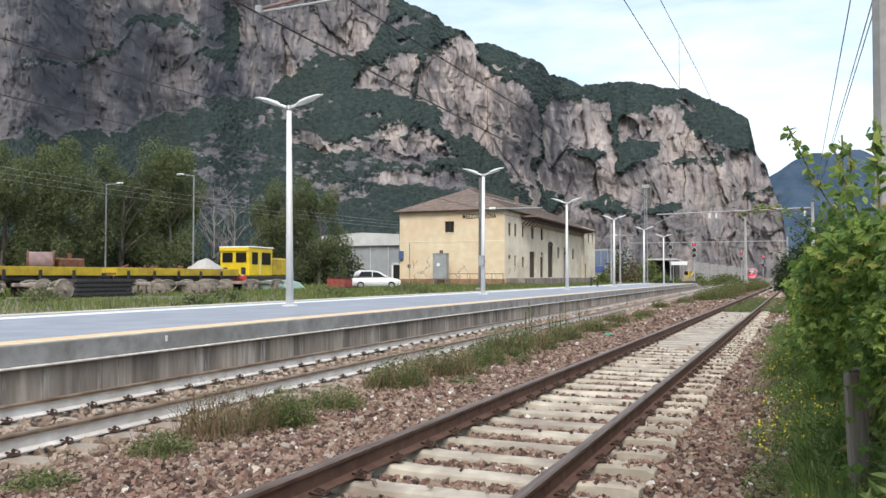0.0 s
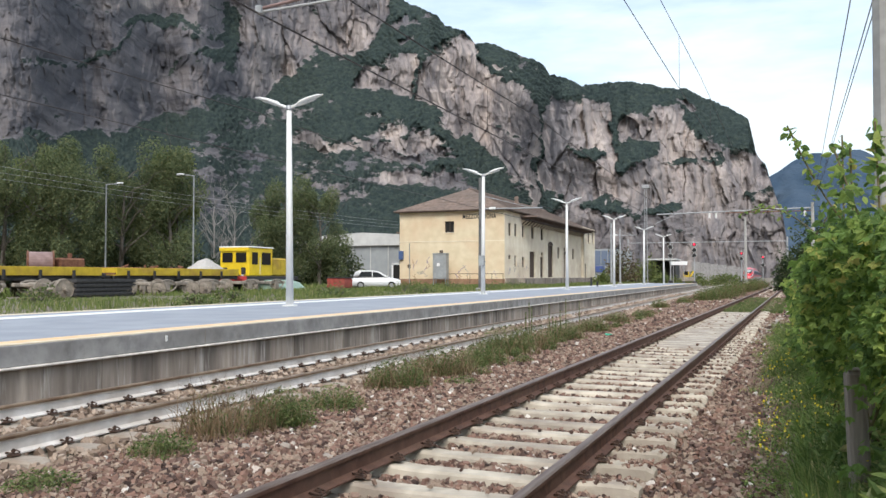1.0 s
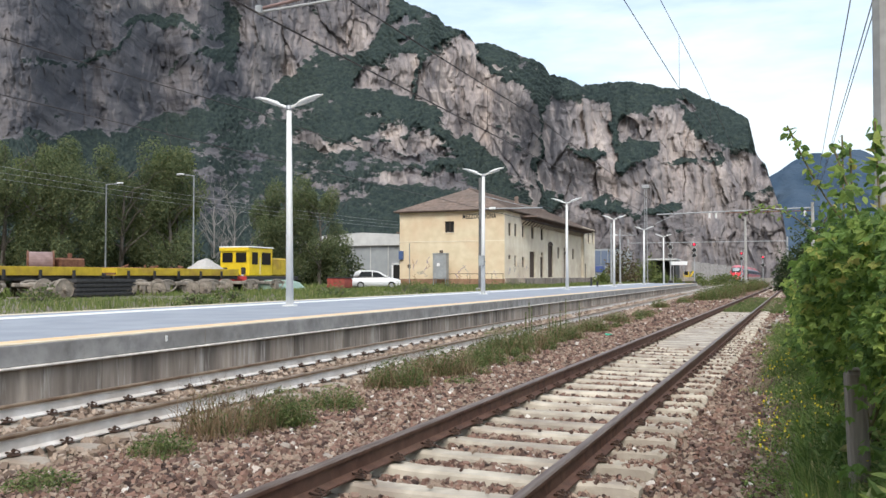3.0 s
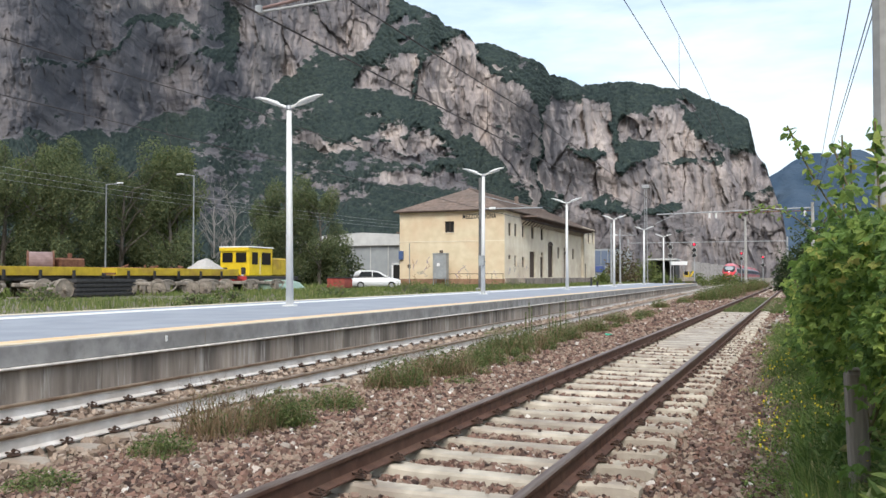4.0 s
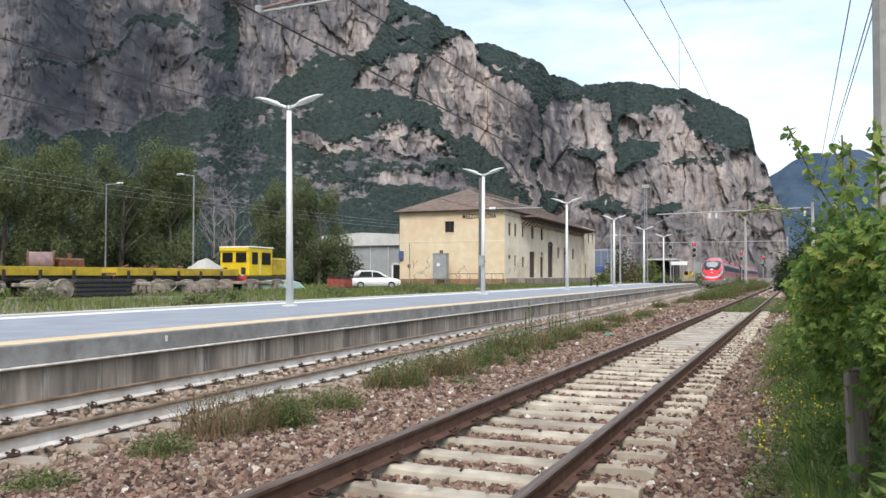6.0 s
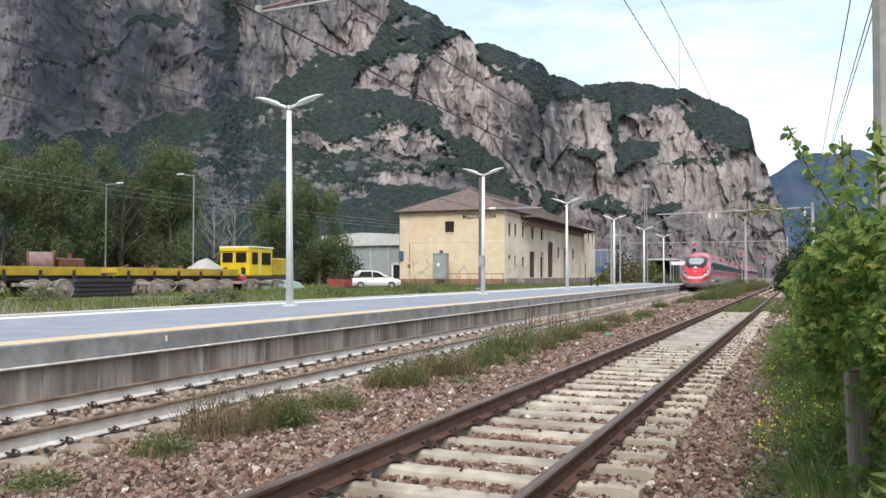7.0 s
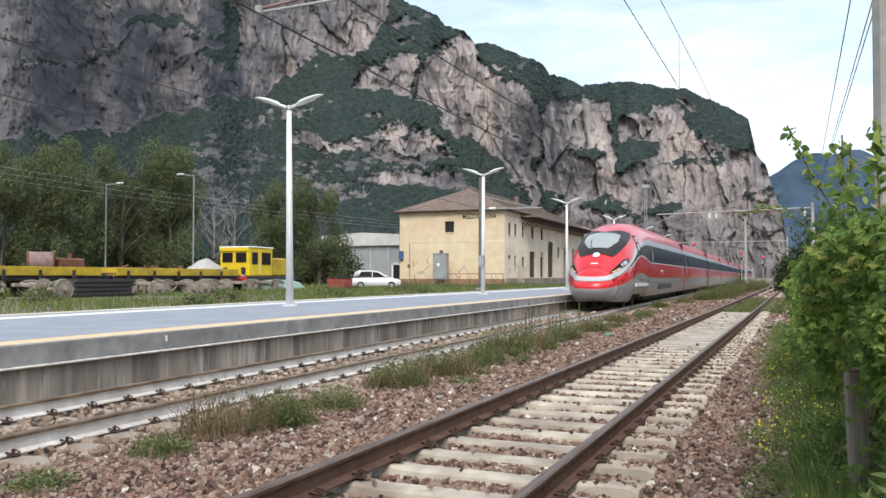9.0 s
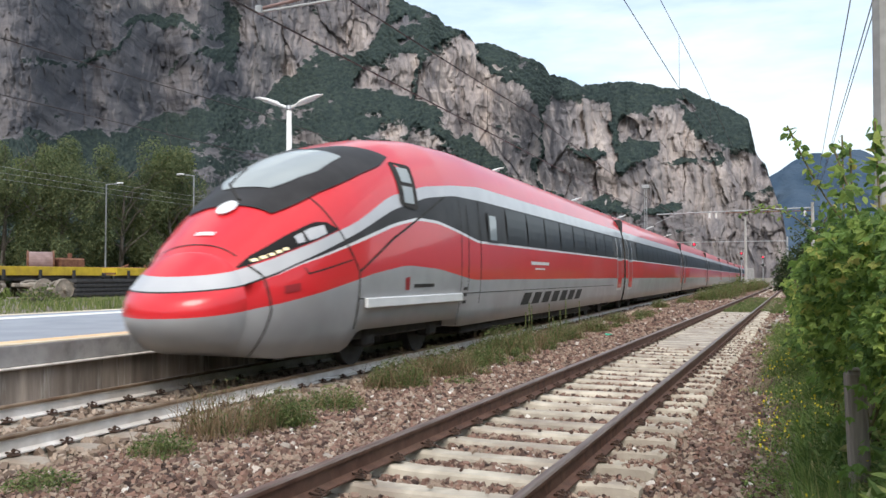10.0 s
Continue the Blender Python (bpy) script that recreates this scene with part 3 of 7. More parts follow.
strata = fbm(Bw * 6, Rw * 120 + Bw * 12, 131, 4)
left = np.interp(B, [-0.27, -0.2], [0.12, 1.0])
relief = left * (0.010 * big + 0.006 * mid + 0.008 * columns) + 0.0036 * fine + (0.0012 - 0.0006 * (1 - left)) * strata + 0.003 * fbm(B * 110 + R * 11, R * 34, 151, 4)
dist = dist * (1 + steep * relief + 0.02 * fbm(B * 9 + R * 3, R * 7, 171, 4))
_, _, near_tree = cells(B * 250 + R * 20, R * 300 - B * 30, 691)
_, _, near_tree2 = cells(B * 140 - R * 30, R * 190 + B * 20, 697)
crowns = np.clip(1 - near_tree, 0, 1) + 0.8 * np.clip(1 - near_tree2, 0, 1)
dist = dist * (1 - (1 - mass) * 0.004 * crowns)
PX = dist * (FWD[0] + RGT[0] * B)
PY = dist * (FWD[1] + RGT[1] * B)
PZ = CAM_Z - 14 * np.clip(1 - V * 12, 0, 1) + dist * R + (1 - mass) * crowns * 2.4
mverts = np.stack([PX, PY, PZ], -1).reshape(-1, 3)
ii = np.arange(nr * nb).reshape(nr, nb)
mfaces = np.stack([ii[:-1, :-1], ii[:-1, 1:], ii[1:, 1:], ii[1:, :-1]], -1).reshape(-1, 4)


def mountain_material():
    m = bpy.data.materials.new("limestone and woods")
    m.use_nodes = True
    n, l = m.node_tree.nodes, m.node_tree.links
    bsdf = n["Principled BSDF"]
    bsdf.inputs["Roughness"].default_value = 0.95
    bsdf.inputs["Specular IOR Level"].default_value = 0.1
    tc = n.new("ShaderNodeTexCoord")

    def noise_at(scale, stretch, detail=8, rough=0.6):
        mp = n.new("ShaderNodeMapping")
        mp.inputs["Scale"].default_value = stretch
        l.new(tc.outputs["Object"], mp.inputs["Vector"])
        t = n.new("ShaderNodeTexNoise")
        t.inputs["Scale"].default_value, t.inputs["Detail"].default_value, t.inputs["Roughness"].default_value = scale, detail, rough
        l.new(mp.outputs["Vector"], t.inputs["Vector"])
        return t.outputs["Fac"]

    def ramp(src, stops):
        r = n.new("ShaderNodeValToRGB")
        while len(r.color_ramp.elements) < len(stops):
            r.color_ramp.elements.new(0.5)
        for e, (p, c) in zip(r.color_ramp.elements, stops):
            e.position, e.color = p, (*c, 1)
        l.new(src, r.inputs["Fac"])
        return r.outputs["Color"]

    def mixed(f, a, b, kind="MIX"):
        x = n.new("ShaderNodeMix")
        x.data_type, x.blend_type = "RGBA", kind
        if isinstance(f, float):
            x.inputs["Factor"].default_value = f
        else:
            l.new(f, x.inputs["Factor"])
        l.new(a, x.inputs["A"])
        l.new(b, x.inputs["B"])
        return x.outputs["Result"]
    broad = ramp(noise_at(0.02, (1, 1, 0.45), 9, 0.64), [(0.34, (0.22, 0.207, 0.214)), (0.5, (0.38, 0.337, 0.32)), (0.66, (0.54, 0.465, 0.42))])
    crack = ramp(noise_at(0.09, (1, 1, 0.22), 13, 0.78), [(0.33, (0.55, 0.56, 0.6)), (0.46, (0.92, 0.92, 0.94)), (0.64, (1.1, 1.08, 1.06))])
    streak = ramp(noise_at(0.05, (1, 1, 0.06), 8, 0.7), [(0.36, (0.55, 0.56, 0.6)), (0.52, (1, 1, 1))])
    rockc = mixed(0.9, mixed(0.7, broad, streak, "MULTIPLY"), crack, "MULTIPLY")
    # grey rock, darkened further: the left cliff's shade is put into this colour
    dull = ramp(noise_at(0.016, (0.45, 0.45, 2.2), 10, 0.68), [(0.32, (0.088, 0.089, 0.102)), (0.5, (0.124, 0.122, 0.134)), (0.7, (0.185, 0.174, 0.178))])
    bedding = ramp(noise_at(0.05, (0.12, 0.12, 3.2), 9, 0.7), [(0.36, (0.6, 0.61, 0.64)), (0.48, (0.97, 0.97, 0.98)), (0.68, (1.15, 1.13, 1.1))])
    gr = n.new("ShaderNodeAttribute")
    gr.attribute_name = "shaded_grey"
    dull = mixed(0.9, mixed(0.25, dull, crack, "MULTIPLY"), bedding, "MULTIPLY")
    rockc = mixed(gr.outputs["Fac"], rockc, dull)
    # dark green woods tinted bluish: aerial haze put into their colour
    wood = ramp(noise_at(0.12, (1, 1, 1), 8, 0.7), [(0.3, (0.02, 0.031, 0.033)), (0.5, (0.036, 0.051, 0.048)), (0.72, (0.07, 0.087, 0.07))])
    at = n.new("ShaderNodeAttribute")
    at.attribute_name = "bare"
    jit = n.new("ShaderNodeMath")
    jit.operation = "ADD"
    l.new(at.outputs["Fac"], jit.inputs[0])
    jn = n.new("ShaderNodeMapRange")
    jn.inputs["To Min"].default_value, jn.inputs["To Max"].default_value = -1.15, 1.15
    l.new(noise_at(0.05, (1, 1, 1.9), 12, 0.78), jn.inputs["Value"])
    l.new(jn.outputs["Result"], jit.inputs[1])
    st = n.new("ShaderNodeMapRange")
    st.inputs["From Min"].default_value, st.inputs["From Max"].default_value = 0.36, 0.56
    l.new(jit.outputs["Value"], st.inputs["Value"])
    l.new(mixed(st.outputs["Result"], wood, rockc), bsdf.inputs["Base Color"])
    bp = n.new("ShaderNodeBump")
    bp.inputs["Strength"].default_value, bp.inputs["Distance"].default_value = 0.85, 2.6
    l.new(noise_at(0.17, (1, 1, 0.4), 13, 0.78), bp.inputs["Height"])
    l.new(bp.outputs["Normal"], bsdf.inputs["Normal"])
    return m


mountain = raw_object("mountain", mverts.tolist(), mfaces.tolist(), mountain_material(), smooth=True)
bare = mountain.data.attributes.new("bare", "FLOAT", "POINT")
bare.data.foreach_set("value", rockness.reshape(-1).astype(np.float32))
# share of the darkened grey: full on the left cliff, painted as its shaded side
shaded_grey = np.clip(np.interp(B + 0.02 * fbm(B * 10, R * 10, 303, 4), [-0.26, -0.22, 0.0, 0.15], [1.0, 0.85, 0.7, 0.56]) - np.interp(B, [-0.1, -0.05], [0.68, 0.9]) * pale + 0.26 * fbm(B * 30, R * 30, 305, 4), 0, 1)
grey = mountain.data.attributes.new("shaded_grey", "FLOAT", "POINT")
grey.data.foreach_set("value", shaded_grey.reshape(-1).astype(np.float32))
tagged(mountain, "steep grey limestone mountain wall with dark wooded ledges", "mountain", kind="structure")

# the next ridge, the blue haze of distance put into its base colour
M_FAR = material("ridge with painted blue haze", (0.035, 0.062, 0.1), (0.075, 0.105, 0.145), 1.0, 0.004, bump=0.8, bump_scale=0.02, bump_dist=20, spec=0.0)
fb = np.linspace(0.3, 1.6, 160)
ftop = 0.07 + 0.075 * np.exp(-((fb - 0.48) / 0.14) ** 2) + 0.05 * np.exp(-((fb - 0.75) / 0.2) ** 2) + 0.004 * fbm(fb * 30, fb * 0, 61, 4)
fv = np.linspace(0, 1, 24)
FBm, FV = np.meshgrid(fb, fv)
fd = 2600 + 900 * FV + 120 * fbm(FBm * 14, FV * 3, 63, 4)
FZ = FV * ftop[None, :] * 3500
fverts = np.stack([fd * (FWD[0] + RGT[0] * FBm), fd * (FWD[1] + RGT[1] * FBm), FZ], -1).reshape(-1, 3)
fi = np.arange(24 * 160).reshape(24, 160)
ffaces = np.stack([fi[:-1, :-1], fi[:-1, 1:], fi[1:, 1:], fi[1:, :-1]], -1).reshape(-1, 4)
tagged(raw_object("far_ridge", fverts.tolist(), ffaces.tolist(), M_FAR, smooth=True), "distant mountain ridge with blue haze painted in, under pale sky", "mountain", kind="structure")

# an unseen mountainside added behind the camera, to darken reflections and shape the light
oa = np.radians(np.linspace(30, 285, 200))
otop = 0.26 + 0.06 * fbm(oa * 4, oa * 0, 71, 4)
ov = np.linspace(0, 1, 16)
OA, OV = np.meshgrid(oa, ov)
od = 900 + 900 * OV + 90 * fbm(OA * 9, OV * 4, 73, 3)
overts = np.stack([od * np.sin(OA), od * np.cos(OA), OV * otop[None, :] * 1800], -1).reshape(-1, 3)
oi = np.arange(16 * 200).reshape(16, 200)
ofaces = np.stack([oi[:-1, :-1], oi[:-1, 1:], oi[1:, 1:], oi[1:, :-1]], -1).reshape(-1, 4)
M_OTHER = material("dark unseen hills", (0.035, 0.055, 0.035), (0.08, 0.1, 0.06), 1.0, 0.02, bump=0.6, bump_scale=0.05, bump_dist=8, spec=0.0)
tagged(raw_object("reflection_hills", overts.tolist(), ofaces.tolist(), M_OTHER, smooth=True), "unseen dark mountainside added behind the camera to darken reflections", "mountain", kind="structure")
# ---- the station's goods house ----
M_PLASTER = material("cream plaster", (0.68, 0.57, 0.385), (0.77, 0.66, 0.475), 0.92, 1.1, bump=0.3, bump_scale=12, dirt=(0.66, 0.46, 0.29), dirt_scale=0.35, dirt_amount=0.55)
M_PLASTER_PALE = material("pale weathered plaster", (0.78, 0.69, 0.53), (0.88, 0.8, 0.65), 0.92, 1.1, bump=0.3, bump_scale=12, dirt=(0.5, 0.37, 0.26), dirt_scale=0.3, dirt_amount=0.5)
M_PLINTH = material("reddish brown plinth", (0.24, 0.14, 0.085), (0.36, 0.22, 0.14), 0.95, 2.0, bump=0.4)
M_ROOF = material("old roof tiles", (0.17, 0.125, 0.1), (0.27, 0.2, 0.165), 0.95, 2.5, bump=1.0, bump_scale=5.0, bump_dist=0.05, dirt=(0.13, 0.11, 0.1), dirt_scale=0.4, island=0.12)
M_WOOD_DARK = material("dark stained wood", (0.05, 0.032, 0.024), (0.1, 0.065, 0.048), 0.8, 5.0, bump=0.4)
M_DARK_PANE = plain("dark dusty window and doorway shade", (0.03, 0.028, 0.027), 0.25)
M_STEEL = material("galvanised steel", (0.3, 0.31, 0.32), (0.4, 0.41, 0.42), 0.5, 6.0, metal=0.6, bump=0.1)
M_INK = plain("black sign paint", (0.03, 0.028, 0.028), 0.7)


def wall_sheet(name, parent, m, length, z0, z1, openings, mat, depth=0.28, label=""):
    """A wall in the local x-z plane facing -y, cut open at (x0, x1, z0, z1), with deep reveals."""
    xs = sorted({0.0, length, *[v for o in openings for v in o[:2]]})
    zs = sorted({z0, z1, *[v for o in openings for v in o[2:]]})
    bm = bmesh.new()

    def quad(*c):
        bm.faces.new([bm.verts.new(p) for p in c])
    for a, b in zip(xs[:-1], xs[1:]):
        for c, d in zip(zs[:-1], zs[1:]):
            if not any(o[0] <= a and b <= o[1] and o[2] <= c and d <= o[3] for o in openings):
                quad((a, 0, c), (b, 0, c), (b, 0, d), (a, 0, d))
                quad((a, depth, c), (a, depth, d), (b, depth, d), (b, depth, c))
    for a, b, c, d in openings:
        quad((a, 0, c), (a, depth, c), (b, depth, c), (b, 0, c))
        quad((a, 0, d), (b, 0, d), (b, depth, d), (a, depth, d))
        quad((a, 0, c), (a, 0, d), (a, depth, d), (a, depth, c))
        quad((b, 0, c), (b, depth, c), (b, depth, d), (b, 0, d))
    quad((0, 0, z1), (length, 0, z1), (length, depth, z1), (0, depth, z1))
    bmesh.ops.remove_doubles(bm, verts=bm.verts, dist=0.0005)
    ob = part(name, bm, mat, parent, label)
    ob.matrix_basis = m
    return ob


def fill_opening(wall, o, door=False):
    """Frame, pane and sill set into an opening of the wall."""
    a, b, c, d = o
    w = part("door" if door else "window", boxed(a, b, 0.2, 0.24, c, d), M_WOOD_DARK if door else M_DARK_PANE, wall, "dark weathered door" if door else "")
    t = 0.07
    fr = bmesh.new()
    for q in ((a, a + t, c, d), (b - t, b, c, d), (a, b, c, c + t), (a, b, d - t, d)):
        box(fr, q[0], q[1], 0.15, 0.2, q[2], q[3], 0.008)
    if not door and b - a > 0.9:
        box(fr, (a + b) / 2 - 0.03, (a + b) / 2 + 0.03, 0.15, 0.2, c, d)
    part("frame", fr, M_WOOD_DARK, w)
    if not door:
        part("sill", boxed(a - 0.1, b + 0.1, -0.08, 0.15, c - 0.09, c - 0.002, 0.01), M_PLASTER_PALE, w)


def goods_house():
    h = empty("goods_house", Matrix(), "two-storey cream plastered railway goods house with brown tiled hip roof", "building")
    X0, X1, Y0, Y1, Z0, Z1 = -39.0, -26.55, 86.33, 126.2, 0.3, 8.75
    gable_open = [(5.5, 6.6, 6.3, 7.55), (0.95, 1.35, 2.35, 2.75)]
    g = wall_sheet("wall_gable", h, pose(X0, Y0, 0), X1 - X0, Z0, Z1, gable_open, M_PLASTER, label="warm cream plaster with stains")
    fill_opening(g, gable_open[0])
    fill_opening(g, gable_open[1], door=True)
    wins = [(1.5, 2.55, 5.9, 7.35), (3.8, 4.9, 5.95, 7.4), (6.9, 8.0, 5.95, 7.4), (11.0, 12.2, 6.0, 7.43), (15.5, 16.7, 6.0, 7.43), (1.5, 2.4, 3.3, 3.8), (3.8, 4.7, 2.5, 3.8), (6.9, 8.0, 2.5, 3.7),
            (15.6, 16.6, 4.1, 4.45), (24.4, 25.6, 3.9, 5.42), (28.1, 29.3, 5.0, 5.5), (33.6, 34.9, 3.95, 5.44)]
    doors = [(10.2, 12.7, 1.3, 4.42), (15.2, 16.8, 1.3, 3.87), (19.1, 21.8, 1.3, 5.5), (28.1, 29.3, 1.3, 4.5)]
    s = wall_sheet("wall_side", h, pose(X1, Y0, 0, 0, 0, 90), Y1 - Y0, Z0, Z1, wins + doors, M_PLASTER_PALE, label="pale weathered plaster with graffiti stains")
    for o in wins:
        fill_opening(s, o)
    for o in doors:
        fill_opening(s, o, door=True)
    wing_open = [(3.2, 4.8, 6.7, 8.4), (1.0, 2.2, 0.8, 3.4), (6.6, 7.8, 6.7, 8.4)]
    wing = wall_sheet("wall_wing", h, pose(X1 + 0.35, Y1, 0, 0, 0, 90), 9.0, Z0, 9.0, wing_open, M_PLASTER_PALE)
    for o in wing_open:
        fill_opening(wing, o)
    part("wing_end", boxed(X1 - 0.5, X1 + 0.35, Y1 - 0.02, Y1 + 0.28, Z0, 9.0), M_PLASTER_PALE, h)
    part("wall_back", boxed(X0, X0 + 0.3, Y0 + 0.29, Y1 + 9, Z0, Z1), M_PLASTER, h)
    part("wall_far", boxed(X0 + 0.31, X1 + 0.34, Y1 + 8.7, Y1 + 9, Z0, Z1), M_PLASTER, h)
    part("plinth", boxed(X0 - 0.03, X1 + 0.03, Y0 - 0.05, Y0 - 0.004, 0.3, 1.15, 0.01), M_PLINTH, h, "reddish brown plinth")
    part("string_course", boxed(X0, X1, Y0 - 0.03, Y0 - 0.003, 5.28, 5.36), M_PLASTER_PALE, h)
    # hip roof: tile courses as stepped strips
    o = 0.55
    ex0, ex1, ey0, ey1, ez, rz = X0 - o, X1 + o, Y0 - o, Y1 + 9 + o, 8.72, 11.75
    mid = (ex0 + ex1) / 2
    half = (ex1 - ex0) / 2
    slopes = []
    for name in ("front", "side", "back", "end"):
        bm = bmesh.new()
        n = 26
        for k in range(n):
            t0, t1 = k / n, (k + 1) / n
            za, zb = ez + (rz - ez) * t0 + 0.07, ez + (rz - ez) * t1 + 0.035
            i0, i1 = half * t0, half * t1
            if name == "front":
                c = ((ex0 + i0, ey0 + i0, za), (ex1 - i0, ey0 + i0, za), (ex1 - i1, ey0 + i1, zb), (ex0 + i1, ey0 + i1, zb))
            elif name == "side":
                c = ((ex1 - i0, ey0 + i0, za), (ex1 - i0, ey1 - i0, za), (ex1 - i1, ey1 - i1, zb), (ex1 - i1, ey0 + i1, zb))
            elif name == "back":
                c = ((ex0 + i0, ey1 - i0, za), (ex0 + i0, ey0 + i0, za), (ex0 + i1, ey0 + i1, zb), (ex0 + i1, ey1 - i1, zb))
            else:
                c = ((ex1 - i0, ey1 - i0, za), (ex0 + i0, ey1 - i0, za), (ex0 + i1, ey1 - i1, zb), (ex1 - i1, ey1 - i1, zb))
            up = [bm.verts.new(p) for p in c]
            lo = [bm.verts.new((p[0], p[1], p[2] - 0.06)) for p in c[:2]]
            bm.faces.new(up)
            bm.faces.new((lo[0], lo[1], up[1], up[0]))
        slopes.append(tagged(part("roof_slope", bm, M_ROOF, h, "weathered brown roof tiles"), kind="stuff"))
    part("eaves", boxed(ex0 + 0.03, ex1 - 0.03, ey0 + 0.03, ey1 - 0.03, 8.62, 8.74, 0.02), M_WOOD_DARK, h, "dark wooden eaves")
    part("ridge", rod(bmesh.new(), (mid, ey0 + half, rz + 0.04), (mid, ey1 - half, rz + 0.04), 0.14, seg=8), M_ROOF, h)
    # deep loading canopy with wooden brackets along the side
    part("canopy", boxed(X1 + 0.02, X1 + 2.0, Y0 + 6.2, Y1 + 0.0, 8.25, 8.42, 0.02), M_ROOF, h, "brown canopy over the loading side")
    part("soffit", boxed(X1 + 0.02, X1 + 1.9, Y0 + 6.3, Y1 - 0.1, 8.18, 8.245), M_WOOD_DARK, h)
    for k in range(25):
        y = Y0 + 6.7 + k * 1.36
        bm = bmesh.new()
        box(bm, X1 + 0.02, X1 + 1.8, y - 0.07, y + 0.07, 7.98, 8.18, 0.01)
        rod(bm, (X1 + 0.05, y, 7.45), (X1 + 0.75, y, 8.0), 0.06, seg=6)
        part("bracket", bm, M_WOOD_DARK, h)
    part("loading_dock", boxed(X1 + 0.02, X1 + 2.2, Y0 + 0.2, Y1 - 3, 0.3, 1.22, 0.03), M_CONC, h, "grey concrete loading dock")
    for x, y in ((-31.5, 108.0), (-33.9, 121.0)):
        part("chimney", boxed(x - 0.24, x + 0.24, y - 0.24, y + 0.24, 10.8, 12.2, 0.03), M_ROOF, h)
    part("drainpipe", rod(bmesh.new(), (X0 + 1.25, Y0 - 0.08, 0.5), (X0 + 1.25, Y0 - 0.08, 5.2), 0.05), M_STEEL, h)
    part("meter_box", boxed(X0 - 0.02, X0 + 0.5, Y0 - 0.3, Y0 - 0.008, 3.3, 4.3, 0.03), plain("blue box paint", (0.07, 0.12, 0.26), 0.5), h, "small blue wall box")
    for yy in (19.1, 28.1):
        arch = bmesh.new()
        w_ = 2.7 if yy < 20 else 1.2
        prism(arch, [(Y0 + yy + w_ / 2 + w_ / 2 * math.cos(a), (5.5 if yy < 20 else 4.5) + 0.5 * math.sin(a)) for a in [math.pi * i / 10 for i in range(11)]], X1 + 0.004, X1 + 0.02, axis="x")
        part("arch_head", arch, M_WOOD_DARK, h, "dark arched door head")
    # painted name on the gable
    font = bpy.data.curves.new("sign_text", "FONT")
    font.body, font.size, font.align_x, font.extrude = "MEZZOCORONA", 0.72, "CENTER", 0.006
    font.space_character, font.offset = 1.18, 0.018
    tmp = new("sign_text", font)
    dg = bpy.context.evaluated_depsgraph_get()
    me = bpy.data.meshes.new_from_object(tmp.evaluated_get(dg))
    bpy.data.objects.remove(tmp)
    me.materials.append(M_INK)
    sign = new("name_sign", me)
    sign.parent = h
    sign.matrix_basis = pose(-29.45, Y0 - 0.012, 7.78, 90, 0, 0) @ Matrix.Diagonal((0.62, 1, 1, 1))
    tagged(sign, "black painted station name")
    # faded scrawls low on the plaster
    for k in range(30):
        bm = bmesh.new()
        on_gable = k < 16
        c = rng.uniform(3.3, 11.8) if on_gable and k > 5 else (rng.uniform(1.5, 3.2) if on_gable else rng.uniform(1.0, 9.5))
        z = rng.uniform(1.5, 3.0)
        p = Vector((0, 0, 0))
        pts = [p]
        for j in range(7):
            p = p + Vector((rng.uniform(-0.16, 0.3), 0, rng.uniform(-0.32, 0.32)))
            pts.append(p)
        for a, b in zip(pts[:-1], pts[1:]):
            rod(bm, a, b, 0.025, seg=4)
        bmesh.ops.scale(bm, vec=(1, 0.12, 1), verts=bm.verts)
        sc = part("scrawl", bm, SCRAWL[k % 3], h)
        sc.matrix_basis = pose(X0 + c, Y0 - 0.008, z) if on_gable else pose(X1 + 0.008, Y0 + c, z, 0, 0, 90)
    return h


SCRAWL = [plain("faded violet scrawl", (0.3, 0.22, 0.3), 0.9), plain("faded grey scrawl", (0.3, 0.29, 0.27), 0.9), plain("faded brown scrawl", (0.36, 0.2, 0.12), 0.9)]
goods_house()
# yard cabinet on its frame before the gable
M_CABGREY = material("grey cabinet paint", (0.3, 0.32, 0.33), (0.36, 0.38, 0.39), 0.55, 3.0, bump=0.05, dirt=(0.22, 0.22, 0.2), dirt_scale=1.0)
cabinet = empty("electric_cabinet", pose(-33.3, 84.6, YARD_Z), "tall grey steel electric cabinet on a raised frame", "cabinet")
part("body", boxed(-0.78, 0.78, -0.4, 0.4, 0.7, 3.45, 0.03), M_CABGREY, cabinet)
for sx_ in (-0.38, 0.38):
    d_ = part("door", boxed(sx_ - 0.36, sx_ + 0.36, -0.425, -0.405, 0.8, 3.35, 0.006), M_CABGREY, cabinet)
    part("handle", boxed(sx_ * 0.2 - 0.02, sx_ * 0.2 + 0.02, -0.46, -0.428, 1.9, 2.15, 0.005), M_STEEL, d_)
part("cap", boxed(-0.84, 0.84, -0.46, 0.46, 3.455, 3.53, 0.02), M_CABGREY, cabinet)
part("bell", boxed(-0.12, 0.22, -0.1, 0.14, 3.535, 3.85, 0.04), M_WOOD_DARK, cabinet)
for a_ in (-0.7, 0.7):
    for b_ in (-0.34, 0.34):
        part("leg", boxed(a_ - 0.05, a_ + 0.05, b_ - 0.05, b_ + 0.05, 0.0, 0.698), M_STEEL, cabinet)
part("plate", boxed(-0.3, 0.06, -0.432, -0.427, 2.1, 2.45), M_WHITE_LINE, cabinet, "small white notice")
fence = empty("pipe_fence", pose(-30, 84.8, YARD_Z), "low rusty pipe railing before the gable", "railing")
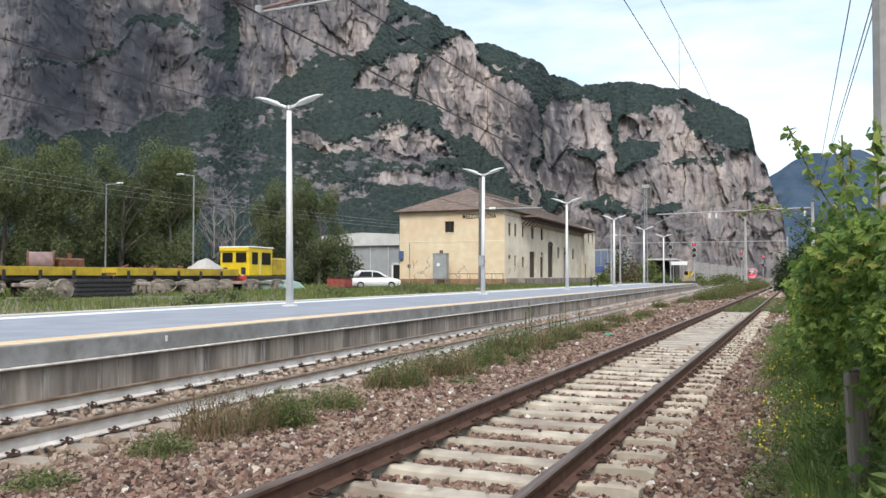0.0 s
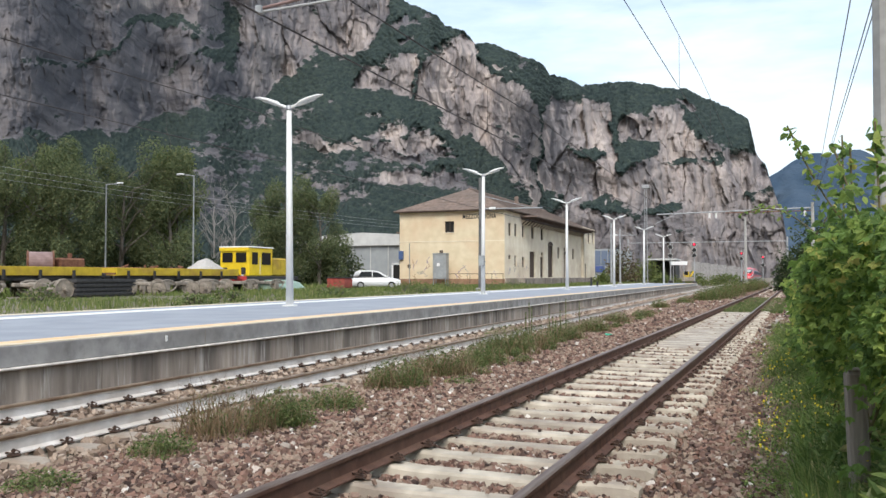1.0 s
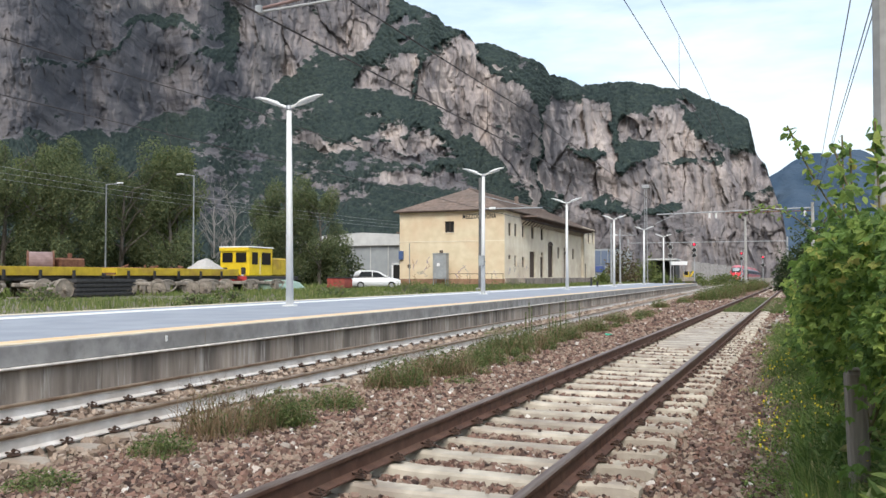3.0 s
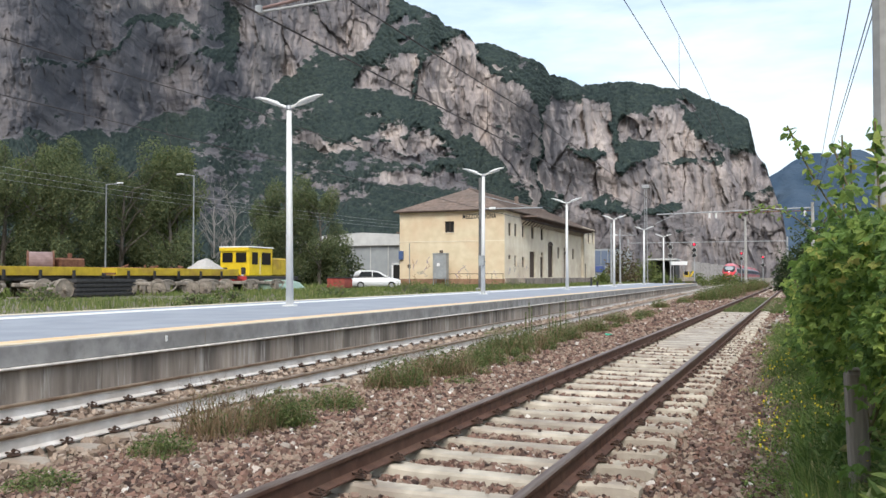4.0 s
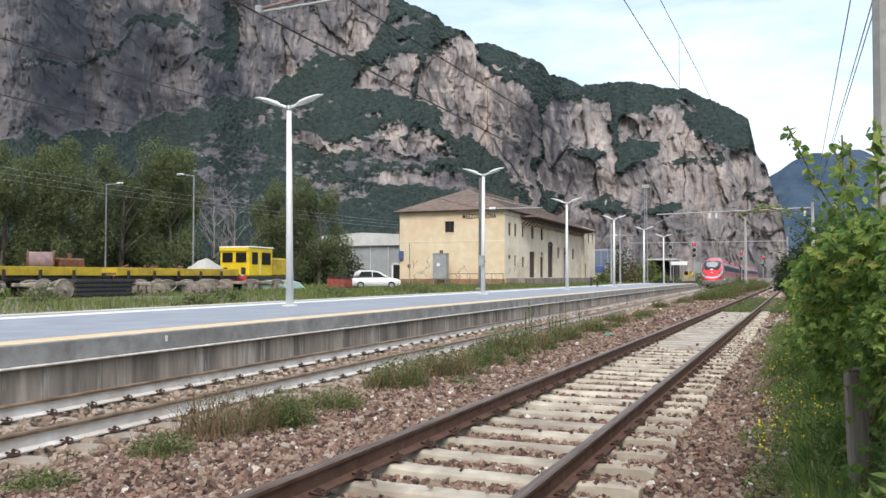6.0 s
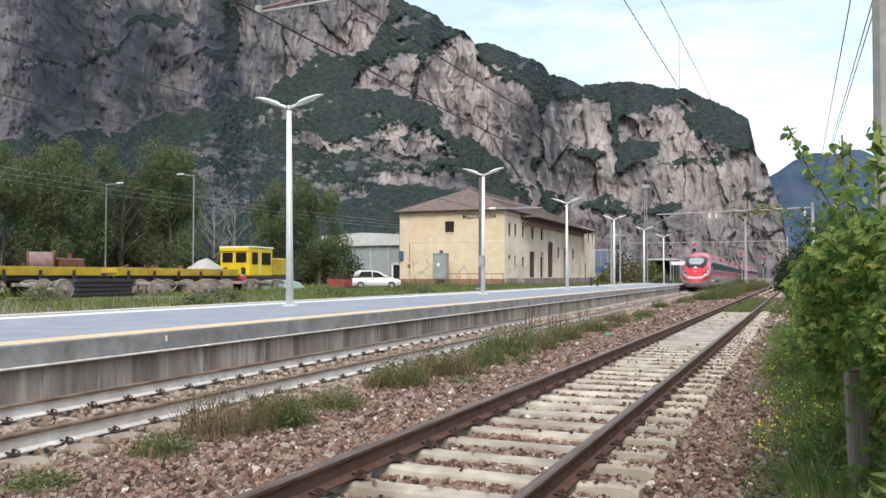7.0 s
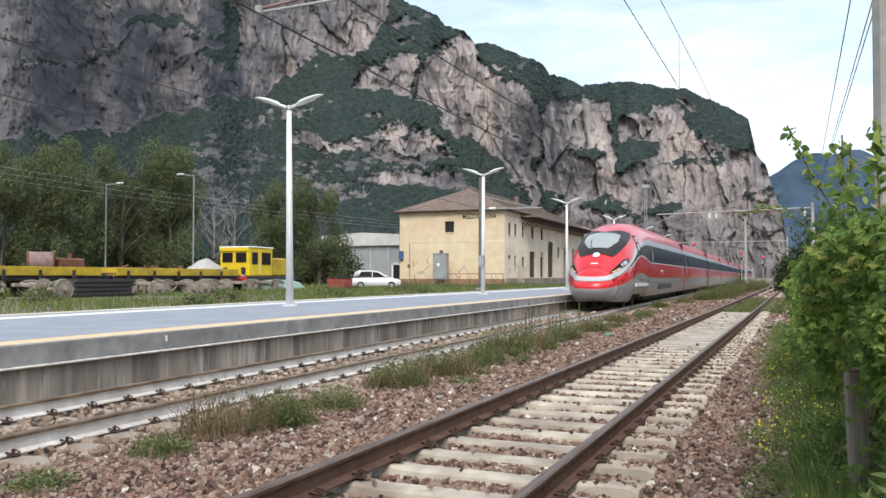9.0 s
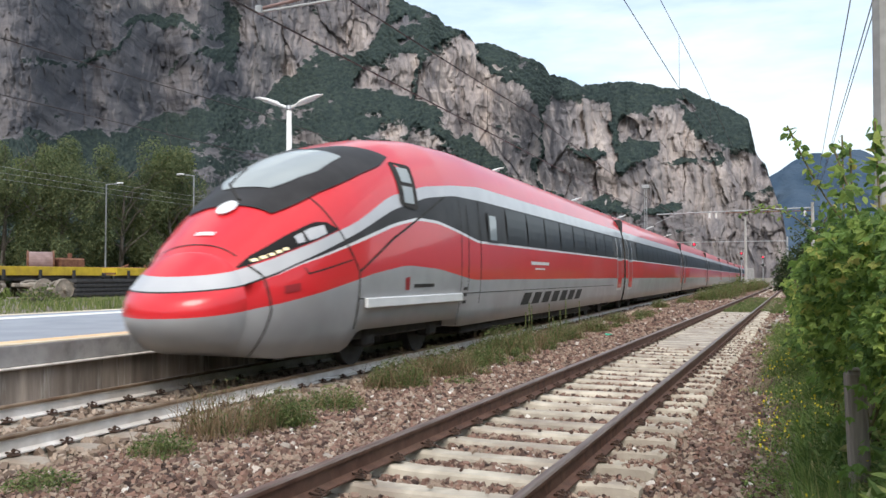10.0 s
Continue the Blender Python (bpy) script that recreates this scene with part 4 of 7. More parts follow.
for k in range(4):
    part("post", rod(bmesh.new(), (k * 1.25, 0, 0), (k * 1.25, 0, 1.3), 0.03), M_WOOD_DARK, fence)
part("rail", rod(bmesh.new(), (-2.4, 0, 1.28), (3.8, 0, 1.28), 0.03), M_WOOD_DARK, fence)

# ---- platform lamps ----
M_LAMPWHITE = material("white lamp paint", (0.78, 0.78, 0.77), (0.85, 0.85, 0.84), 0.45, 2.0, bump=0.03, dirt=(0.55, 0.55, 0.52), dirt_scale=0.8, dirt_amount=0.4)
M_DIFFUSER = plain("frosted lamp diffuser", (0.6, 0.62, 0.62), 0.3)


def platform_lamp():
    lp = empty("platform_lamp", Matrix(), "white steel platform lamp with two wing-shaped heads", "lamp", "lamps along the platform")
    part("pole", rod(bmesh.new(), (0, 0, 0), (0, 0, 5.7), 0.11, 0.07, seg=16), M_LAMPWHITE, lp, smooth=True)
    part("base_plate", rod(bmesh.new(), (0, 0, 0), (0, 0, 0.04), 0.22, seg=16), M_LAMPWHITE, lp)
    part("hub", rod(bmesh.new(), (0, 0, 5.66), (0, 0, 5.78), 0.1, 0.07, seg=12), M_STEEL, lp)
    for s in (-1, 1):
        part("arm", rod(bmesh.new(), (0, 0, 5.7), (s * 0.32, 0, 5.82), 0.045, 0.04, seg=8), M_LAMPWHITE, lp)
        bm = bmesh.new()
        secs = [(0.25, 0.09, 0.05, 5.79), (0.34, 0.15, 0.075, 5.84), (0.6, 0.17, 0.065, 5.94), (0.86, 0.12, 0.04, 6.02), (1.02, 0.03, 0.015, 6.05)]
        rings = []
        for x, w, t, z in secs:
            rings.append([bm.verts.new((s * x, w * math.cos(a), z + t * math.sin(a))) for a in [2 * math.pi * i / 12 for i in range(12)]])
        for a, b in zip(rings[:-1], rings[1:]):
            for i in range(12):
                bm.faces.new((a[i], a[(i + 1) % 12], b[(i + 1) % 12], b[i]))
        bm.faces.new(rings[0])
        bm.faces.new(rings[-1])
        bmesh.ops.recalc_face_normals(bm, faces=bm.faces)
        head = part("head", bm, M_LAMPWHITE, lp, smooth=True)
        part("diffuser", boxed(-0.2, 0.2, -0.1, 0.1, -0.008, 0.008, 0.004, m=pose(s * 0.6, 0, 5.872, 0, -s * 20, 0)), M_DIFFUSER, head)
    return lp


first = platform_lamp()
LAMP_SPOTS = [(-12.75, 20.6), (-12.7, 37.8), (-12.36, 54.2), (-12.15, 71.0), (-11.94, 87.8), (-11.84, 104.5)]
first.matrix_basis = pose(*LAMP_SPOTS[0], PLAT_Z, 0, -0.6, 12)
for x, y in LAMP_SPOTS[1:]:
    copy_thing(first, pose(x, y, PLAT_Z, rng.uniform(-0.3, 0.3), rng.uniform(-0.3, 0.3), rng.uniform(0, 8)))
box_on = empty("junction_box", pose(-12.7, 37.65, PLAT_Z), "small grey junction box strapped to a lamp pole", "box")
part("body", boxed(-0.13, 0.13, -0.15, 0.02, 1.35, 1.85, 0.02), M_CABGREY, box_on)
part("strap", boxed(-0.14, 0.14, -0.13, 0.13, 1.55, 1.6), M_STEEL, box_on)
# ---- the red high-speed train ----
M_RED = material("glossy red paint", (0.68, 0.022, 0.03), (0.72, 0.026, 0.034), 0.3, 2.0, bump=0.01, coat=0.5, spec=0.4, dirt=(0.5, 0.03, 0.035), dirt_scale=0.5, dirt_amount=0.3)
M_TGREY = material("satin light grey paint", (0.33, 0.335, 0.345), (0.385, 0.39, 0.4), 0.4, 2.0, bump=0.03, dirt=(0.27, 0.26, 0.25), dirt_scale=0.7, dirt_amount=0.5, coat=0.5)
M_TDARK = material("dark grey band", (0.032, 0.03, 0.03), (0.048, 0.045, 0.045), 0.4, 2.0, bump=0.02, spec=0.12)
M_TSILVER = material("silver grey band", (0.46, 0.46, 0.475), (0.52, 0.52, 0.53), 0.3, 2.0, bump=0.02, coat=0.4)
M_TWHITE = material("white stripe", (0.7, 0.7, 0.7), (0.78, 0.78, 0.78), 0.35, 2.0, bump=0.02, coat=0.3)
M_TGLASS = plain("train window glass", (0.02, 0.018, 0.017), 0.28)
M_TGLASS.node_tree.nodes["Principled BSDF"].inputs["Specular IOR Level"].default_value = 0.12
# the sky's reflection in these panes is put into a pale base colour
M_SCREEN = plain("glass with painted sky reflection", (0.34, 0.37, 0.37), 0.04)
M_UNDER = material("sooty running gear", (0.018, 0.016, 0.015), (0.04, 0.035, 0.03), 0.8, 6.0, bump=0.3)
M_LAMP_ON = plain("lit headlamp", (1.0, 0.85, 0.5), 0.2, emit=0.2)
M_RED_DARK = plain("dark red paint", (0.3, 0.02, 0.025), 0.4)
CAR, LEAD = 25.2, 27.5     # pitch of the cars, length of the leading one
Y_T = [1.0, 1.03, 1.1, 1.22, 1.42, 1.7, 2.1, 2.5, 3.05, 3.75, 4.55, 5.65, 7.0, 9.0]
Z_T = [0.98, 1.2, 1.34, 1.5, 1.72, 1.95, 2.26, 2.56, 2.93, 3.26, 3.53, 3.8, 3.98, 4.08]
Y_W = [1.0, 1.02, 1.06, 1.12, 1.22, 1.4, 1.8, 2.4, 3.4, 5.0]
X_W = [0.03, 0.3, 0.45, 0.6, 0.72, 0.86, 1.11, 1.31, 1.43, 1.46]
Y_G = [1.0, 1.5, 3.75, 5.0, 6.4, 8.3]
Z_G = [0.86, 0.98, 1.42, 1.57, 1.52, 1.32]
Y_R = [1.0, 1.4, 2.2, 3.5, 4.6, 5.5, 6.4, 7.4, 8.6]
Z_R = [1.13, 1.26, 1.56, 1.9, 2.18, 2.33, 2.33, 2.22, 2.06]
Y_D = [1.0, 1.4, 2.2, 3.5, 4.6, 6.0, 7.4, 9.0]
Z_D = [1.15, 1.28, 1.6, 2.05, 2.44, 2.76, 2.92, 2.95]
Y_S = [1.0, 1.4, 2.2, 3.5, 4.6, 6.0, 7.4, 9.0]
Z_S = [1.34, 1.46, 1.76, 2.2, 2.66, 2.96, 3.12, 3.25]


def smooth_interp(y, ys, zs):
    """Interpolation with rounded corners."""
    h = 0.2
    return sum(float(np.interp(y + d * h, ys, zs)) * w for d, w in ((-1, 0.25), (0, 0.5), (1, 0.25))) if y > 2.0 else float(np.interp(y, ys, zs))


def body_w(y):
    return smooth_interp(y, Y_W, X_W)


def body_t(y):
    return smooth_interp(y, Y_T, Z_T)


def roundness(y):
    """How boxy the section is at length y: rounder at the nose, straighter sides behind."""
    return float(np.interp(y, [2.0, 4.5, 7.0], [2.3, 2.65, 2.9]))


def body_x(y, z):
    """Half width of the train body at length y and height z."""
    w, t = body_w(y), body_t(y)
    zs = float(np.interp(y, [1.0, 1.6, 2.6, 4, 7], [0.9, 1.02, 1.25, 1.45, 1.6]))
    b = 0.3
    if z <= zs:
        k = (zs - z) / (zs - b)
        return w * (1 - float(np.interp(y, [1.4, 3.6], [0.34, 0.13])) * k ** 2.0)
    k = min(1.0, (z - zs) / max(0.01, t - zs))
    p = roundness(y)
    return w * max(0.0, 1 - k ** p) ** (1 / p)


def body_z(y, x):
    """Height of the train's upper surface at length y, offset x from the middle."""
    w, t = body_w(y), body_t(y)
    zs = float(np.interp(y, [1.0, 1.6, 2.6, 4, 7], [0.9, 1.02, 1.25, 1.45, 1.6]))
    p = roundness(y)
    return zs + (t - zs) * max(0.0, 1 - min(1.0, abs(x) / w) ** p) ** (1 / p)


def car_body(name, parent, y0, y1, front):
    """Lofted shell with its paint bands as rows of faces. Ends are closed."""
    if front:
        ys = [1.4, 1.46] + [1.53 + 0.13 * k for k in range(60)] + [9.5, 12, 16, 20, y1]
    else:
        ys = [y0, y0 + 0.15, y0 + 6, y0 + 12.5, y0 + 19, y1 - 0.15, y1]
    verts, faces, idx = [], [], []
    rows = None
    bands = []
    for y in ys:
        ye = y if front else 30.0
        t = body_t(ye)
        bot = float(np.interp(y, [1.4, 1.6, 2.0, 3.3, 3.5, 7.5, 7.7, 9.0], [0.44, 0.37, 0.3, 0.3, 0.6, 0.58, 0.42, 0.42])) if front else 0.42
        g, r, d, s = (smooth_interp(ye, a, b) for a, b in ((Y_G, Z_G), (Y_R, Z_R), (Y_D, Z_D), (Y_S, Z_S)))
        zs = [bot, (bot * 2 + g) / 3, (bot + g * 2) / 3, g, (g + r) / 2, r, r + 0.05 * min(1, max(0, ye - 1.6) / 2), max(d, r + 0.02), s]
        bands = [1, 1, 1, 0, 0, 4, 2, 3]
        zs += [s + (t - s) * math.sin(math.pi / 2 * k / 9) for k in range(1, 10)]
        bands += [0] * 9
        zs = [min(z, t) for z in zs]
        shrink = 0.99 if (not front and y in (y0, y1)) else 1.0
        ring = [(body_x(ye, z) * shrink, y, z) for z in zs]
        ring[-1] = (0.0, y, t)
        ring = [(0.0, y, bot)] + ring + [(-x, yy, z) for x, yy, z in reversed(ring[:-1])]
        rows = len(ring)
        verts += ring
    nb_ = [1] + bands + bands[::-1] + [1]
    for k in range(len(ys) - 1):
        for i in range(rows):
            j = (i + 1) % rows
            faces.append((k * rows + i, k * rows + j, (k + 1) * rows + j, (k + 1) * rows + i))
            idx.append(nb_[i])
    if front:
        # rounded nose: every height keeps its level across the front
        first = verts[1:1 + len(bands) + 1]
        cols = 16
        o = len(verts)
        for x, y, z in first:
            d = float(np.interp(z, [0.34, 0.45, 0.65, 0.95, 1.2, 1.4, 1.58, 1.72], [0.12, 0.36, 0.64, 0.78, 0.7, 0.52, 0.24, 0.0]))
            for j in range(cols + 1):
                a = math.pi / 2 * (2 * j / cols - 1)
                dip = 0.085 * math.cos(a) * float(np.interp(z, [0.5, 0.85, 1.45, 1.72], [0, 1, 1, 0]))
                verts.append((x * math.sin(a), y - d * math.cos(a), z - dip))
        for i in range(len(first) - 1):
            for j in range(cols):
                q = o + i * (cols + 1) + j
                faces.append((q, q + 1, q + cols + 2, q + cols + 1))
                idx.append(bands[i])
        faces.append(tuple(o + j for j in range(cols + 1))[::-1])
        idx.append(1)
    else:
        o = len(verts)
        verts += verts[:rows]
        faces.append(tuple(range(o, o + rows))[::-1])
        idx.append(5)
    n0, o = (len(ys) - 1) * rows, len(verts)
    verts += verts[n0:n0 + rows]
    faces.append(tuple(range(o, o + rows)))
    idx.append(5)
    ob = raw_object(name, verts, faces, [M_RED, M_TGREY, M_TDARK, M_TSILVER, M_TWHITE, M_UNDER], parent, smooth=True)
    ob.data.polygons.foreach_set("material_index", idx)
    return ob


def patch_top(name, parent, y0, y1, half, mat, lift=0.012, n=28, m=12, label=""):
    """A sheet that follows the upper surface between y0 and y1, its half width given by half(y)."""
    verts, faces = [], []
    for i in range(n + 1):
        y = y0 + (y1 - y0) * i / n
        h = half(y)
        for j in range(m + 1):
            x = h * (2 * j / m - 1)
            e = 0.02
            nrm = Vector((-(body_z(y, x + e) - body_z(y, x - e)) / (2 * e), -(body_z(y + e, x) - body_z(y - e, x)) / (2 * e), 1)).normalized()
            p = Vector((x, y, body_z(y, x))) + nrm * lift
            verts.append(tuple(p))
    for i in range(n):
        for j in range(m):
            a = i * (m + 1) + j
            faces.append((a, a + 1, a + m + 2, a + m + 1))
    ob = raw_object(name, verts, faces, mat, parent, smooth=True)
    return tagged(ob, label)


def side_quad(name, parent, side, outline, mat, lift=0.01, label="", skew=0.0):
    """A sheet on the train's flank: outline gives (y, z low, z high) along it; skew leans it backwards as it rises."""
    verts, faces = [], []
    m = 4
    for y, lo, hi in outline:
        ye = y if y < 25 else 30.0
        for j in range(m + 1):
            z = lo + (hi - lo) * j / m
            back = skew * (z - outline[0][1])
            verts.append((side * (body_x(ye + back, z) + lift), y + back, z))
    for i in range(len(outline) - 1):
        for j in range(m):
            a = i * (m + 1) + j
            q = (a, a + 1, a + m + 2, a + m + 1)
            faces.append(q if side < 0 else q[::-1])
    return tagged(raw_object(name, verts, faces, mat, parent), label)


def bogie(parent, y):
    """Two wheelsets in a frame, under a car."""
    bm = bmesh.new()
    for s in (-1, 1):
        box(bm, s * 1.0 - 0.09, s * 1.0 + 0.09, y - 1.9, y + 1.9, 0.42, 0.62, 0.03)
        for e in (-1.3, 1.3):
            rod(bm, (s * 0.68, y + e, 0.46), (s * 0.82, y + e, 0.46), 0.46, seg=24)
            box(bm, s * 1.0 - 0.14, s * 1.0 + 0.14, y + e - 0.2, y + e + 0.2, 0.3, 0.66, 0.05)
            rod(bm, (s * 1.05, y + e * 0.7, 0.6), (s * 1.05, y + e * 0.7, 0.95), 0.1, seg=10)
    for e in (-1.3, 1.3):
        rod(bm, (-0.7, y + e, 0.46), (0.7, y + e, 0.46), 0.09, seg=10)
    box(bm, -0.95, 0.95, y - 0.35, y + 0.35, 0.45, 0.85, 0.04)
    return part("bogie", bm, M_UNDER, parent)


def build_train():
    train = empty("train", pose(MAIN_C, 7.4, 0), "red and grey high-speed train with dark window band", "train")
    cars = []
    for k in range(8):
        y0 = LEAD + (k - 1) * CAR if k else 0.0
        y1 = LEAD + k * CAR - 0.5
        front = k == 0
        body = car_body("car_body", train, y0, y1, front)
        cars.append((body, y0))
        part("gangway", boxed(-1.3, 1.3, y1 - 0.05, y1 + 0.55, 0.7, 3.72, 0.05), M_UNDER, body, "black rubber gangway")
        for b in ((5.6 if front else y0 + 3.4), y1 - 3.4):
            bogie(body, b)
        part("underframe", boxed(-1.1, 1.1, (8.5 if front else y0 + 5.5), y1 - 5.5, 0.22, 0.4, 0.04), M_UNDER, body)
        for s in (-1, 1):
            w0 = 10.6 if front else y0 + 3.1
            n = 8 if front else 10
            step = (y1 - 2.4 - w0) / n
            for i in range(n):
                a = w0 + i * step
                side_quad("window", body, s, [(a + 0.06, 2.125, 2.9), (a + step - 0.06, 2.125, 2.9)], M_TGLASS, 0.006)
            ends = [(y1 - 1.7, y1 - 0.55)] if front else [(y0 + 0.55, y0 + 1.7), (y1 - 1.7, y1 - 0.55)]
            for a, b in ends:
                door = side_quad("door", body, s, [(a, 0.85, 3.15), (b, 0.85, 3.15)], M_TSILVER, 0.008, "silver-framed passenger door")
                side_quad("door_leaf", door, s, [(a + 0.12, 0.95, 2.0), (b - 0.12, 0.95, 2.0)], M_RED, 0.014)
                side_quad("door_glass", door, s, [(a + 0.18, 2.1, 2.9), (b - 0.18, 2.1, 2.9)], M_TGLASS, 0.014)
        if front:
            front_details(body)
    return train, cars


def seam(parent, side, pts, width=0.025, name="seam", mat=None, lift=0.004):
    """A thin groove line on the flank along (y, z) points."""
    verts, faces = [], []
    for (ya, za), (yb, zb) in zip(pts[:-1], pts[1:]):
        d = Vector((yb - ya, zb - za)).normalized() * width / 2
        n = 6
        o = len(verts)
        for i in range(n + 1):
            y, z = ya + (yb - ya) * i / n, za + (zb - za) * i / n
            for k in (-1, 1):
                yy, zz = y - k * d.y, z + k * d.x
                verts.append((side * (body_x(yy, zz) + lift), yy, zz))
        for i in range(n):
            faces.append((o + 2 * i, o + 2 * i + 1, o + 2 * i + 3, o + 2 * i + 2))
    return raw_object(name, verts, faces, mat or M_UNDER, parent)


def front_details(body):
    def edge_z(y):
        return float(np.interp(y, [2.22, 3.0, 4.0, 4.7, 5.3], [2.22, 2.58, 2.94, 3.16, 3.42]))

    def mask_half(y):
        return max(0.3, body_x(y, edge_z(y)))

    def glass_half(y):
        return min(0.74, max(0.3, body_x(y, edge_z(y) + 0.2)) * 0.95)
    patch_top("windscreen_surround", body, 2.22, 4.2, mask_half, M_TDARK, 0.02, n=36, m=40, label="dark windscreen surround")
    # the surround ends in swept points on both sides
    for s in (-1, 1):
        verts, faces = [], []
        for i in range(13):
            y = 4.18 + 1.0 * i / 12
            out, inn = mask_half(y), mask_half(5.18) * (i / 12) ** 0.8
            for j in range(25):
                x, e = inn + (out - inn) * j / 24, 0.02
                nrm = Vector((-(body_z(y, x + e) - body_z(y, x - e)) / (2 * e), -(body_z(y + e, x) - body_z(y - e, x)) / (2 * e), 1)).normalized()
                p = Vector((x, y, body_z(y, x))) + nrm * 0.021
                verts.append((s * p.x, p.y, p.z))
        for i in range(12):
            for j in range(24):
                a = i * 25 + j
                faces.append((a, a + 1, a + 26, a + 25))
        raw_object("surround_point", verts, faces, M_TDARK, body, smooth=True)
    patch_top("windscreen", body, 2.62, 4.05, glass_half, M_SCREEN, 0.03, m=24, label="windscreen with sky reflection painted pale")
    patch_top("badge", body, 2.04, 2.3, lambda y: 0.15 * math.sqrt(max(0.02, 1 - ((y - 2.17) / 0.135) ** 2)), M_TWHITE, 0.034, n=10, label="pale round nose emblem")
    patch_top("emblem", body, 1.66, 1.72, lambda y: 0.15, M_TWHITE, 0.012, n=3, label="small pale stripe emblem")
    patch_top("hood_seam", body, 1.5, 1.515, lambda y: 0.62, M_UNDER, 0.008, n=2)
    wiper = tube(bmesh.new(), [(0.1, 2.3, body_z(2.3, 0.1) + 0.04), (-0.35, 2.7, body_z(2.7, 0.35) + 0.05), (-0.4, 3.2, body_z(3.2, 0.4) + 0.04)], 0.018, 6)
    part("wiper", wiper, M_UNDER, body)
    for s in (-1, 1):
        low = [(y, smooth_interp(y, Y_S, Z_S) + 0.02) for y in (1.42, 1.6, 1.85, 2.1, 2.35, 2.6, 2.8, 2.95)]
        lamp = side_quad("headlight", body, s, [(y, z, z + h) for (y, z), h in zip(low, (0.02, 0.09, 0.14, 0.18, 0.21, 0.22, 0.16, 0.03))], M_TGLASS, 0.012, "slanted dark headlight glass")
        for y, z in [(y, smooth_interp(y, Y_S, Z_S) + 0.04) for y in (1.58, 1.68, 1.78, 1.88, 1.98)]:
            side_quad("led", lamp, s, [(y, z, z + 0.035), (y + 0.07, z + 0.02, z + 0.055)], M_LAMP_ON, 0.018, "lit pale yellow light")
        side_quad("reflector", lamp, s, [(2.2, 1.82, 1.92), (2.5, 1.9, 2.05), (2.72, 1.98, 2.1)], M_TSILVER, 0.017)
        win = side_quad("cab_window", body, s, [(4.92, 2.6, 3.26), (4.98, 2.54, 3.3), (5.5, 2.5, 3.3), (5.58, 2.54, 3.27)], M_UNDER, 0.012, "dark-framed cab side window", skew=0.22)
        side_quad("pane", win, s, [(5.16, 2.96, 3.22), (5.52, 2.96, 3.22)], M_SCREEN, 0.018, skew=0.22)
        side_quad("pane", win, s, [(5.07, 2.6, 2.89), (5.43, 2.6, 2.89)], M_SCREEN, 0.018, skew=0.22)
        seam(body, s, [(3.38, 0.62), (3.38, 1.45), (4.5, 1.98), (6.9, 2.86)], 0.035)
        seam(body, s, [(3.38, 1.45), (3.1, 1.85), (2.9, 2.2), (2.8, 2.5)], 0.03)
        seam(body, s, [(1.62, 0.36), (1.68, 0.95), (1.62, 1.4), (1.5, 1.56)], 0.025)
        seam(body, s, [(2.2, 1.5), (2.25, 1.42), (3.2, 1.62)], 0.02)
        seam(body, s, [(7.6, 0.45), (7.6, 2.85)], 0.03)
        seam(body, s, [(8.75, 0.85), (8.75, 2.95)], 0.04)
        seam(body, s, [(8.0, 1.1), (8.0, 2.8)], 0.04)
        seam(body, s, [(3.4, 1.06), (24.6, 1.06)], 0.015)
        part("step_fairing", boxed(s * 1.47 - 0.03, s * 1.47 + 0.03, 3.5, 7.55, 0.92, 1.07, 0.012), M_TWHITE, body, "pale step fairing")
        pane = side_quad("small_window", body, s, [(9.25, 2.1, 2.74), (9.95, 2.1, 2.74)], M_TDARK, 0.008)
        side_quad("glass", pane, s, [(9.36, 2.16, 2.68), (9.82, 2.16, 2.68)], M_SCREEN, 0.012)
        for k in range(7):
            side_quad("vent", body, s, [(11.9 + 1.0 * k, 0.7, 0.99), (12.6 + 1.0 * k, 0.7, 0.99)], M_UNDER, 0.004, skew=0.9)
        side_quad("lettering_bar", body, s, [(12.6, 1.68, 1.76), (14.4, 1.68, 1.76)], M_TWHITE, 0.005)
        side_quad("lettering_bar", body, s, [(13.0, 1.56, 1.6), (14.0, 1.56, 1.6)], M_TWHITE, 0.005)
        side_quad("mark", body, s, [(4.95, 1.16, 1.36), (5.12, 1.16, 1.38)], M_RED_DARK, 0.004)
        side_quad("mark", body, s, [(5.3, 1.2, 1.26), (6.2, 1.2, 1.26)], M_TDARK, 0.004)
        side_quad("number_bar", body, s, [(1.85, 1.16, 1.26), (2.1, 1.2, 1.3)], M_RED_DARK, 0.006)
        for z in (1.12, 1.0, 0.86):
            side_quad("foothold", body, s, [(7.75, z, z + 0.06), (7.95, z, z + 0.06)], M_UNDER, 0.005)


train, train_cars = build_train()
# ---- plants ----
def leaf_material(name, stops, trans=0.35, rough=0.55):
    m = island_colours(name, stops, rough, bump=0)
    n, l = m.node_tree.nodes, m.node_tree.links
    bsdf = n["Principled BSDF"]
    tr = n.new("ShaderNodeBsdfTranslucent")
    src = bsdf.inputs["Base Color"].links[0].from_socket
    l.new(src, tr.inputs["Color"])
    mx = n.new("ShaderNodeMixShader")
    mx.inputs["Fac"].default_value = trans
    l.new(bsdf.outputs["BSDF"], mx.inputs[1])
    l.new(tr.outputs["BSDF"], mx.inputs[2])
    l.new(mx.outputs["Shader"], n["Material Output"].inputs["Surface"])
    return m


